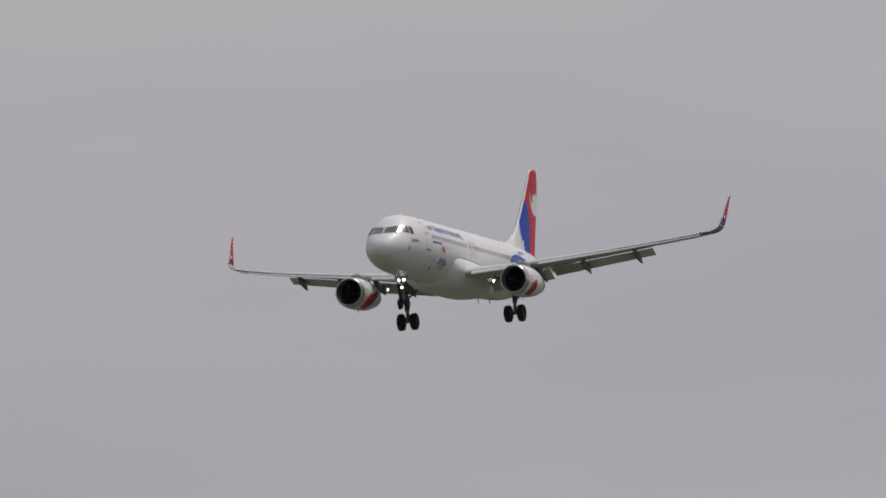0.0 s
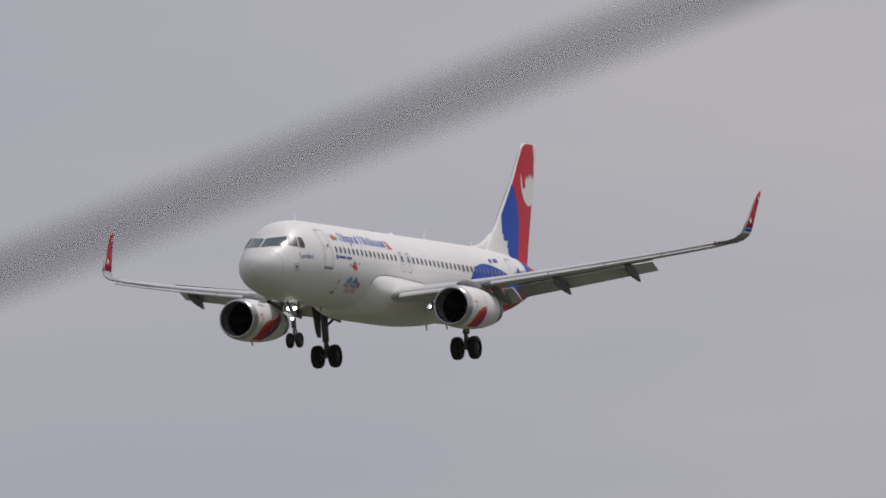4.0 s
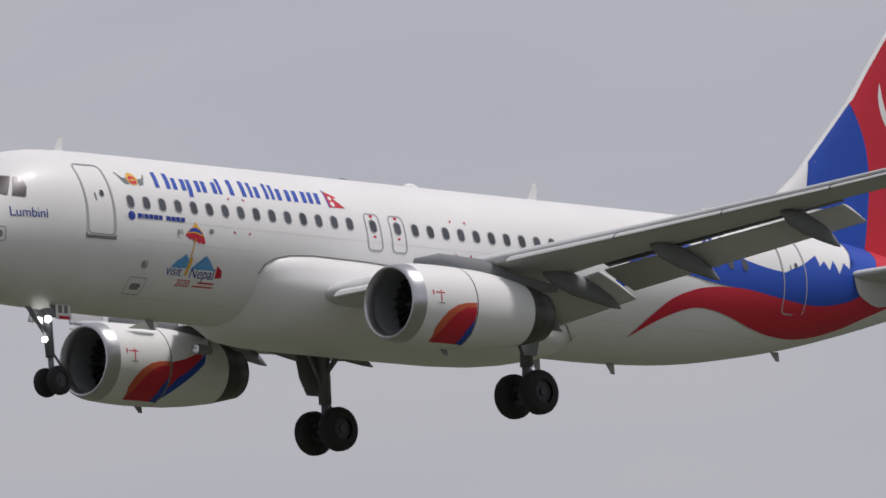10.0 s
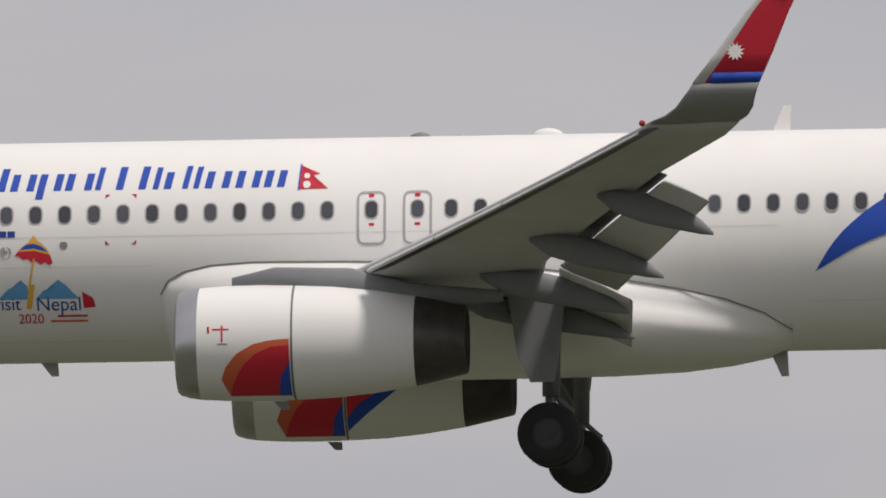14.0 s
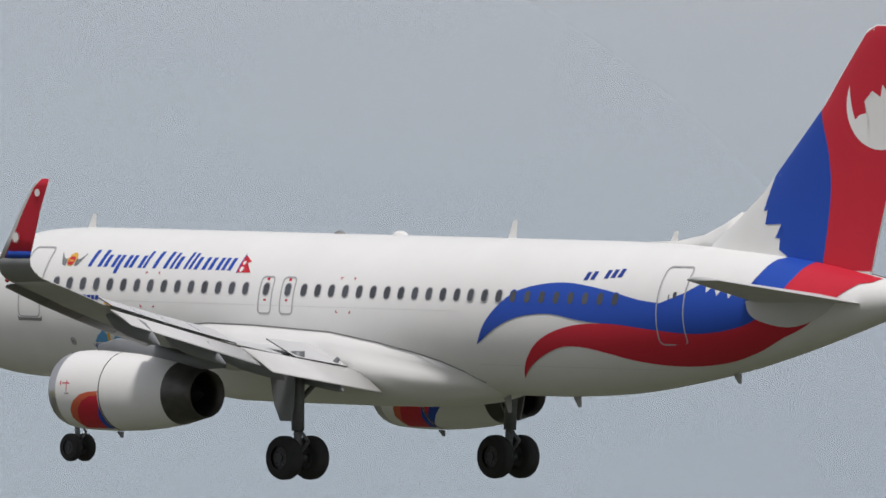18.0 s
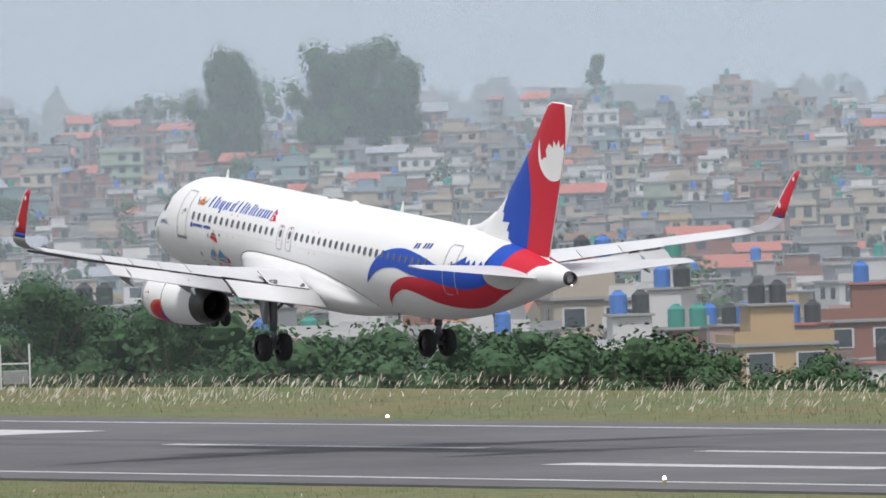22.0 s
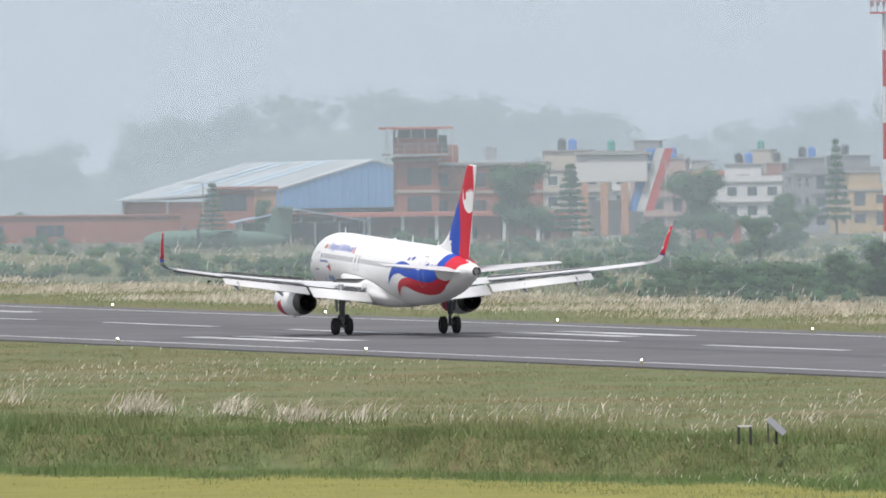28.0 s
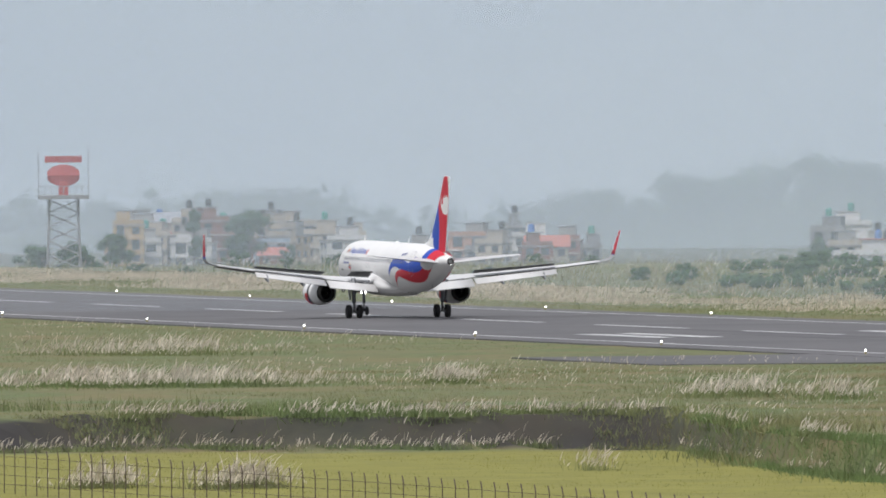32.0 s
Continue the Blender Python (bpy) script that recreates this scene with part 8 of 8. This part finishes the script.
def lettering(words, x0, z0, size, mat, plane):
    """Painted letters that follow the fuselage."""
    cu = bpy.data.curves.new("lettering", "FONT")
    cu.body, cu.size = words, size
    tmp = bpy.data.objects.new("tmp", cu)
    me = bpy.data.meshes.new_from_object(tmp)
    bpy.data.objects.remove(tmp)
    bm = bmesh.new()
    bm.from_mesh(me)
    for v in bm.verts:
        x, z = x0 + v.co.x, z0 + v.co.y
        v.co = B(x, -skin(x, z, 0.010), z)
    return part("lettering", bm, mat, plane, "the word %s in painted letters" % words)


def livery(plane):
    # title as plain blue bars, two for a broad letter: start, width, foot, top
    for x, w, z0, z1 in TITLE:
        for k in range(2 if w > 0.3 else 1):
            st = min(0.14, w)
            xa = x + k * (w - st)
            foot = z0 if k == 0 else max(z0, 1.03)
            decal("title_bar", ((xa + 0.2 * (foot - 1.03), foot), (xa + st + 0.2 * (foot - 1.03), foot), (xa + st + 0.2 * (z1 - 1.03), z1), (xa + 0.2 * (z1 - 1.03), z1)), BLUE, plane, lift=0.007, label="plain blue bar of the title")
    # twin-pennant flag
    decal("flag", ((13.05, 0.98), (13.09, 1.45), (13.45, 1.28), (13.25, 1.22), (13.60, 0.99)), RED, plane, lift=0.007, label="small red twin-pennant flag")
    decal("flag_edge", ((13.03, 0.96), (13.07, 1.48), (13.10, 1.48), (13.06, 0.96)), BLUE, plane, lift=0.009)
    for x, z, r in ((13.20, 1.24, 0.055), (13.20, 1.07, 0.07)):
        decal("flag_emblem", rounded(x, z, 2 * r, 2 * r, r * 0.98), WHITE, plane, lift=0.011)
    # waves along the rear fuselage
    def roof(x):
        return fus(x)[1]

    up = smooth_line([(22.68, -0.72), (23.16, -0.04), (24.0, 0.62), (24.9, 0.88), (26.05, 0.96), (27.5, 0.80), (28.7, 0.58), (29.5, 0.50)])
    crest = [(30.3, 0.78), (30.95, 1.10), (31.02, 0.80), (31.25, 0.98), (31.4, 0.72), (31.65, 1.02), (31.8, 0.66), (32.1, 1.0), (32.3, 0.82), (32.62, 0.96), (32.56, 1.30), (32.7, roof(32.7) - 0.12)] + [(x, roof(x) - 0.01) for x in (32.95, 33.2, 33.5, 33.8)]
    lo = smooth_line([(33.72, 1.25), (33.3, 0.62), (32.6, 0.10), (31.7, -0.17), (30.8, -0.30), (29.5, -0.24), (28.2, -0.12), (26.7, -0.01), (25.5, 0.14), (24.4, 0.04), (23.55, -0.24), (22.68, -0.72)])
    for side in (-1, 1):
        decal("blue_swoosh", up + crest + lo[:-1], BLUE, plane, side, lift=0.016, dx=0.25, dz=0.05, label="royal blue wave along the rear fuselage")
    up = smooth_line([(23.95, -1.58), (24.5, -1.0), (25.2, -0.50), (26.3, -0.16), (27.7, -0.07), (29.3, -0.20), (30.6, -0.27), (31.7, -0.15), (32.6, 0.12), (33.3, 0.64), (33.72, 1.27)])
    lo = smooth_line([(35.75, 1.12), (35.3, 0.84), (34.85, 0.50), (34.45, 0.20), (33.95, -0.06), (33.3, -0.30)], 3)[:-1]
    low = smooth_line([(33.3, -0.30), (32.4, -0.66), (31.4, -0.95), (30.4, -1.10), (29.4, -1.12), (28.4, -1.02), (27.6, -0.86), (26.8, -0.72), (26.0, -0.70), (25.2, -0.92), (24.5, -1.24), (23.95, -1.58)])[:-1]
    for side in (-1, 1):
        decal("red_swoosh", up + [(x, roof(x) - 0.01) for x in (33.82, 34.3, 34.8, 35.3, 35.8, 36.2)] + [(36.1, roof(36.1) - 0.12)] + lo + low, RED, plane, side, lift=0.020, dx=0.25, dz=0.05, label="red wave along the rear fuselage")
    # registration as plain bars
    for k in range(6):
        if k != 2:
            decal("registration_bar", [(26.55 + 0.24 * k + dx, z + 0.02 * k) for dx, z in ((0, 1.04), (0.15, 1.04), (0.20, 1.26), (0.05, 1.26))], NAVY, plane, lift=0.009)
    # winged crest ahead of the title
    ray = [(6.27 + (0.19 if k % 2 else 0.155) * math.cos(math.pi * k / 12), 1.20 + (0.19 if k % 2 else 0.155) * math.sin(math.pi * k / 12)) for k in range(24)]
    decal("crest", ray, YELLOW, plane, lift=0.008, label="small winged golden crest")
    decal("crest_centre", rounded(6.27, 1.17, 0.24, 0.22, 0.07), RED, plane, lift=0.010)
    decal("crest_band", rounded(6.27, 1.17, 0.16, 0.05, 0.02), YELLOW, plane, lift=0.012)
    for sx in (-1, 1):
        for k in range(4):
            tip, foot = 1.46 - 0.085 * k, 1.20 - 0.05 * k
            quill = smooth_line([(6.27 + sx * 0.17, foot), (6.27 + sx * (0.34 - 0.02 * k), foot + 0.02), (6.27 + sx * (0.50 - 0.05 * k), tip - 0.10)], 3)
            left, right = band(quill, 0.035)
            decal("crest_wing", left + right[::-1], UNDERGREY, plane, lift=0.008)
    # maker's line under the windows as bars
    decal("roundel", rounded(5.92, 0.20, 0.24, 0.24, 0.12), NAVY, plane, lift=0.007)
    x = 6.12
    for w in (0.14, 0.05, 0.13, 0.14, 0.14, 0.13, 0, 0.15, 0.14, 0.14, 0.14):
        if w:
            decal("bar", ((x, 0.15), (x + w, 0.15), (x + w, 0.27), (x, 0.27)), NAVY, plane, lift=0.007)
        x += (w or 0.08) + 0.025
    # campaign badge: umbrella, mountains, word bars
    dome = [(7.74, -0.20), (7.80, -0.11), (7.92, 0.0), (8.08, 0.08), (8.22, 0.05), (8.34, -0.06), (8.42, -0.22), (8.45, -0.34)]
    hem = [(8.38, -0.37), (8.30, -0.32), (8.22, -0.36), (8.14, -0.29), (8.06, -0.32), (7.98, -0.25), (7.90, -0.27), (7.82, -0.20)]
    decal("umbrella", dome + hem, RED, plane, lift=0.007, label="striped red, blue and yellow umbrella badge")
    decal("umbrella_band", ((7.80, -0.115), (7.92, 0.0), (8.08, 0.075), (8.22, 0.045), (8.34, -0.065), (8.40, -0.18), (8.10, -0.10)), YELLOW, plane, lift=0.009)
    decal("umbrella_band", ((7.84, -0.085), (7.95, 0.01), (8.10, 0.03), (8.24, -0.02), (8.37, -0.13), (8.10, -0.06)), BLUE, plane, lift=0.011)
    decal("umbrella_top", ((7.98, 0.03), (8.10, 0.19), (8.20, 0.05)), YELLOW, plane, lift=0.011)
    decal("pole", ((7.98, -0.78), (8.015, -0.78), (8.12, -0.25), (8.085, -0.25)), YELLOW, plane, lift=0.008)
    for peak in (((7.40, -0.99), (7.62, -0.78), (7.70, -0.83), (7.84, -0.64), (7.96, -0.76), (8.02, -0.99)), ((8.10, -0.99), (8.28, -0.82), (8.36, -0.86), (8.54, -0.64), (8.68, -0.74), (8.92, -0.99))):
        decal("mountain", peak, SKYBLUE, plane, lift=0.007)
    decal("badge_mark", ((7.93, -1.16), (8.02, -1.16), (8.10, -0.72), (7.99, -0.72)), YELLOW, plane, lift=0.009)
    lettering("visit", 7.30, -1.18, 0.33, NAVY, plane)
    lettering("Nepal", 8.10, -1.20, 0.36, NAVY, plane)
    lettering("2020", 7.76, -1.42, 0.24, RED, plane)
    for x0, x1, z0, z1, mt in ((8.50, 9.06, -1.31, -1.275, RED), (8.36, 9.06, -1.40, -1.365, ORANGE)):
        decal("word_bar", ((x0, z0), (x1, z0), (x1, z1), (x0, z1)), mt, plane, lift=0.008)
    decal("badge_flag", ((9.0, -1.16), (8.98, -0.86), (9.18, -0.98), (9.07, -1.0), (9.22, -1.14)), RED, plane, lift=0.008)
    # ports, hatches and small red marks
    for x, z in ((7.57, -0.13), (6.51, -0.99)):
        decal("port", rounded(x, z, 0.22, 0.22, 0.11), SOFTSEAM, plane, lift=0.007)
        decal("port_centre", rounded(x, z, 0.09, 0.09, 0.045), SEAM, plane, lift=0.009)
    decal("port", rounded(8.66, -0.01, 0.15, 0.13, 0.06), SEAM, plane, lift=0.007)
    seam("hatch", rounded(6.48, -1.50, 0.58, 0.38, 0.05), 0.02, SOFTSEAM, plane, closed=True)
    decal("hatch_window", rounded(6.48, -1.51, 0.34, 0.14, 0.07), SEAM, plane, lift=0.007)
    seam("hatch", rounded(1.75, -0.52, 0.34, 0.36, 0.06), 0.03, SOFTSEAM, plane, closed=True)
    decal("static_plate", rounded(1.75, -0.52, 0.17, 0.17, 0.05), SEAM, plane, lift=0.007)
    seam("cargo_door", rounded(8.6, -0.95, 2.3, 1.5, 0.1), 0.012, SOFTSEAM, plane, 1, True)
    for x0 in (9.44, 17.25):
        for dx, dz, sx, sz in ((0, 0, 1, -1), (0.58, 0, -1, -1), (0, -0.95, 1, 1), (0.58, -0.95, -1, 1)):
            z = 0.94 + dz
            decal("corner_mark", ((x0 + dx, z), (x0 + dx + sx * 0.08, z), (x0 + dx + sx * 0.08, z + sz * 0.02), (x0 + dx + sx * 0.02, z + sz * 0.02), (x0 + dx + sx * 0.02, z + sz * 0.07), (x0 + dx, z + sz * 0.07)), RED, plane)
    # fairing outline and skin joints
    for side in (-1, 1):
        for xa, xb, z in ((5.6, 22.0, 0.14), (6.0, 10.3, -0.42), (22.5, 29.2, -1.25), (5.6, 9.8, -1.75)):
            seam("skin_joint", [(xa + (xb - xa) * k / 12, z) for k in range(13)], 0.008, JOINT, plane, side, lift=0.004)
    for side in (-1, 1):
        seam("nose_joint", smooth_line([(0.65, 0.3), (0.78, 0.0), (0.8, -0.5), (0.75, -1.0), (0.6, -1.4)]), 0.015, SOFTSEAM, plane, side)
    # the ship's name, lettered
    lettering("Lumbini", 2.05, -0.05, 0.36, NAVY, plane)


TITLE = [(7.01 + (a - 131) * 0.01082, (b - a) * 0.01082, z0, z1) for a, b, z0, z1 in ((131, 180, 1.03, 1.48), (189, 230, 1.03, 1.36), (236, 277, 0.87, 1.36), (284, 330, 1.03, 1.36), (336, 346, 1.03, 1.48),
         (372, 424, 1.03, 1.48), (436, 446, 1.03, 1.46), (455, 480, 1.03, 1.36), (487, 497, 1.03, 1.48), (506, 516, 1.03, 1.46), (526, 568, 1.03, 1.36), (579, 620, 1.03, 1.36), (628, 664, 1.03, 1.36))]


def fin_livery(fin):
    def le(z):
        return float(np.interp(z, [f[0] for f in FIN], [f[1] for f in FIN])) + 0.10

    def te(z):
        return float(np.interp(z, [f[0] for f in FIN], [f[1] + f[2] for f in FIN])) - 0.02
    # red field, blue field, white crest and emblem
    mid = smooth_line([(34.0, 1.45), (34.2, 2.6), (34.3, 3.6), (34.2, 4.5), (33.95, 5.2), (33.78, 5.6)], 4)
    red = [(te(1.45), 1.45)] + [(te(z) - 0.03 - 0.44 * max(0, z - 6.0) / 1.6, z) for z in (2.2, 3.2, 4.2, 5.2, 6.0, 6.5, 7.0, 7.80)] + [(35.78, 7.80), (le(7.6), 7.6), (le(6.6), 6.6), (le(5.7) + 0.03, 5.7)] + list(reversed(mid))
    fin_decal("red_field", red, RED, fin, 0.010, "red field of the fin")
    blue = [(x, z) for x, z in mid] + [(le(5.4), 5.4), (le(4.6), 4.6), (le(3.9), 3.9), (31.98, 3.3), (31.85, 2.95), (32.25, 3.02), (31.95, 2.6), (32.55, 2.62), (32.35, 2.26), (32.75, 2.22), (32.5, 1.95), (32.78, 1.80), (32.5, 1.45)]
    fin_decal("blue_field", blue, BLUE, fin, 0.012, "blue field of the fin")
    cx, cz, r = 36.0, 5.79, 1.2
    moon = [(cx + r * math.cos(radians(a)), cz + r * math.sin(radians(a))) for a in range(158, 332, 8)]
    rays = [(36.35 + q * math.cos(radians(a)), 5.20 + q * math.sin(radians(a))) for k, a in enumerate(range(15, 170, 10)) for q in ((1.12 if k % 2 else 0.84),)]
    horn = [(35.12, 5.36), (35.02, 5.60), (34.94, 5.90)]
    fin_decal("emblem", [(min(x, te(z) - 0.04), z) for x, z in moon + rays + horn], WHITE, fin, 0.015, "white moon and sun emblem")


# seconds, place along the runway, off its centre line, height, roll, nose-up angle and yaw
FLIGHT = (
    (0.0, 1149.26, -2.51, 91.32, -0.74, 1.86, -1.14),
    (0.5, 1107.71, -2.27, 89.20, -0.69, 1.72, -1.13),
    (1.0, 1066.70, -1.84, 87.12, -0.62, 1.55, -1.13),
    (1.5, 1026.08, -1.31, 85.06, -0.54, 1.34, -1.12),
    (2.0, 985.72, -0.77, 83.01, -0.46, 1.11, -1.11),
    (2.5, 945.62, -0.34, 80.96, -0.40, 0.91, -1.10),
    (3.0, 905.21, -0.17, 78.88, -0.38, 0.59, -1.09),
    (3.5, 864.26, -0.35, 76.77, -0.40, 0.08, -1.01),
    (4.0, 823.29, -0.80, 74.67, -0.43, 0.02, -0.84),
    (4.5, 782.14, -1.43, 72.60, -0.48, 0.25, -0.64),
    (5.0, 740.65, -2.11, 70.58, -0.53, 0.59, -0.43),
    (5.5, 698.63, -2.71, 68.60, -0.57, 0.88, -0.27),
    (6.0, 655.94, -3.07, 66.69, -0.59, 0.93, -0.21),
    (6.5, 613.63, -3.21, 64.82, -0.58, 1.12, -0.21),
    (7.0, 571.78, -3.33, 62.96, -0.55, 1.51, -0.22),
    (7.5, 530.63, -3.41, 61.09, -0.51, 2.39, -0.23),
    (8.0, 489.63, -3.46, 59.21, -0.46, 3.73, -0.24),
    (8.5, 447.92, -3.47, 57.29, -0.40, 4.65, -0.26),
    (9.0, 405.12, -3.45, 55.29, -0.34, 5.07, -0.28),
    (9.5, 362.59, -2.86, 53.29, -0.23, 5.26, -0.37),
    (10.0, 321.41, -1.29, 51.33, -0.05, 5.08, -0.55),
    (10.5, 281.38, 0.95, 49.35, 0.16, 4.64, -0.78),
    (11.0, 241.77, 3.42, 47.31, 0.36, 4.02, -1.03),
    (11.5, 201.28, 5.56, 45.17, 0.51, 3.16, -1.23),
    (12.0, 159.26, 6.68, 42.93, 0.57, 2.57, -1.36),
    (12.5, 115.16, 6.38, 40.58, 0.33, 2.77, -1.43),
    (13.0, 71.47, 5.11, 38.20, -0.21, 3.40, -1.49),
    (13.5, 28.75, 3.44, 35.86, -0.74, 3.86, -1.54),
    (14.0, -13.44, 2.06, 33.61, -0.98, 4.14, -1.55),
    (14.5, -55.50, 1.16, 31.45, -0.98, 4.21, -1.53),
    (15.0, -97.58, 0.42, 29.32, -0.97, 3.86, -1.46),
    (15.5, -139.52, -0.21, 27.20, -0.95, 3.29, -1.37),
    (16.0, -181.13, -0.79, 25.08, -0.93, 2.71, -1.27),
    (16.5, -222.19, -1.38, 22.95, -0.90, 2.31, -1.19),
    (17.0, -262.46, -2.02, 20.79, -0.86, 2.32, -1.14),
    (17.5, -301.96, -2.97, 18.65, -0.81, 2.22, -1.12),
    (18.0, -340.85, -4.11, 16.52, -0.52, 2.30, -1.11),
    (18.5, -379.50, -4.93, 14.44, -0.22, 3.43, -1.09),
    (19.0, -418.59, -5.07, 12.43, -0.14, 4.66, -1.07),
    (19.5, -457.99, -4.67, 10.54, -0.26, 5.12, -1.00),
    (20.0, -497.79, -4.12, 8.79, -0.39, 5.19, -0.86),
    (20.5, -538.10, -3.54, 7.24, -0.42, 4.96, -0.70),
    (21.0, -578.79, -3.02, 5.91, -0.47, 5.12, -0.53),
    (21.5, -619.71, -2.63, 4.81, -0.53, 5.32, -0.41),
    (22.0, -660.73, -2.41, 3.98, -0.60, 5.42, -0.36),
    (22.5, -701.32, -2.37, 3.42, -0.75, 4.78, -0.43),
    (23.0, -741.72, -2.42, 2.98, -0.96, 4.36, -0.58),
    (23.5, -782.08, -2.45, 2.50, -1.19, 4.50, -0.73),
    (24.0, -822.39, -2.41, 2.00, -1.38, 4.57, -0.80),
    (24.5, -863.49, -2.03, 1.54, -1.51, 4.22, -0.79),
    (25.0, -907.15, -1.32, 1.06, -1.16, 3.88, -0.74),
    (25.5, -951.78, -0.59, 0.64, -0.80, 3.54, -0.69),
    (26.0, -995.74, -0.10, 0.31, -0.42, 3.25, -0.63),
    (26.5, -1037.57, 0.00, 0.16, 0.00, 3.00, -0.80),
    (27.0, -1077.18, 0.00, 0.21, 0.00, 2.76, -1.00),
    (27.5, -1115.95, 0.00, 0.13, 0.00, 2.50, -0.50),
    (28.0, -1154.10, 0.00, 0.06, 0.00, 2.01, 0.00),
    (28.5, -1192.32, 0.00, 0.06, -0.17, 1.12, 0.61),
    (29.0, -1230.58, 0.00, 0.02, -0.35, 0.63, 1.30),
    (29.5, -1268.90, 0.00, 0.00, -0.22, 0.41, 1.01),
    (30.0, -1306.95, 0.00, 0.01, -0.10, 0.41, 0.72),
    (30.5, -1344.51, 0.00, 0.02, -0.08, 0.25, 0.52),
    (31.0, -1381.01, 0.00, 0.01, -0.05, 0.15, 0.38),
    (31.5, -1416.80, 0.00, -0.01, -0.02, 0.24, 0.24),
    (32.0, -1452.24, 0.00, -0.03, 0.00, 0.54, 0.10),
)

airliner = build_airliner()


def motions():
    walk(airliner, [(t, pose(x, RUN_Y + off, z, roll, pitch, yaw)) for t, x, off, z, roll, pitch, yaw in FLIGHT])
    # the gear legs hang lower until they carry the weight
    for g in GEARS:
        hang = g["drop"]
        walk(g, [(0, pose(0, 0, hang)), (25.2, pose(0, 0, hang)), (26.3, pose(0, 0, 0)), (32, pose(0, 0, 0))])
    # the reverser cowls slide aft
    for cowl in REVERSERS:
        walk(cowl, [(0, pose(0, 0, 0)), (28.3, pose(0, 0, 0)), (29.3, pose(0.55, 0, 0)), (32, pose(0.55, 0, 0))])
    # the wings sink once they carry no more, and the spoilers rise after touchdown
    def sag(side, deg):
        root = Matrix.Translation(B(15, side * 1.6, -1.4))
        return root @ Matrix.Rotation(radians(-side * deg), 4, "X") @ root.inverted()
    for ob, side in WINGS:
        walk(ob, [(0, sag(side, 0)), (24.8, sag(side, 0)), (26.4, sag(side, 0.7)), (28.5, sag(side, 2.0)), (32, sag(side, 2.1))])
    for sp, at, hinge, side in SPOILERS:
        up = Matrix.Rotation(radians(-42), 4, hinge)
        here = Matrix.Translation(at)
        walk(sp, [(0, here), (24.8, here), (26.4, sag(side, 0.7) @ here), (27.2, sag(side, 1.1) @ here), (28.3, sag(side, 1.9) @ here @ up), (32, sag(side, 2.1) @ here @ up)])


motions()
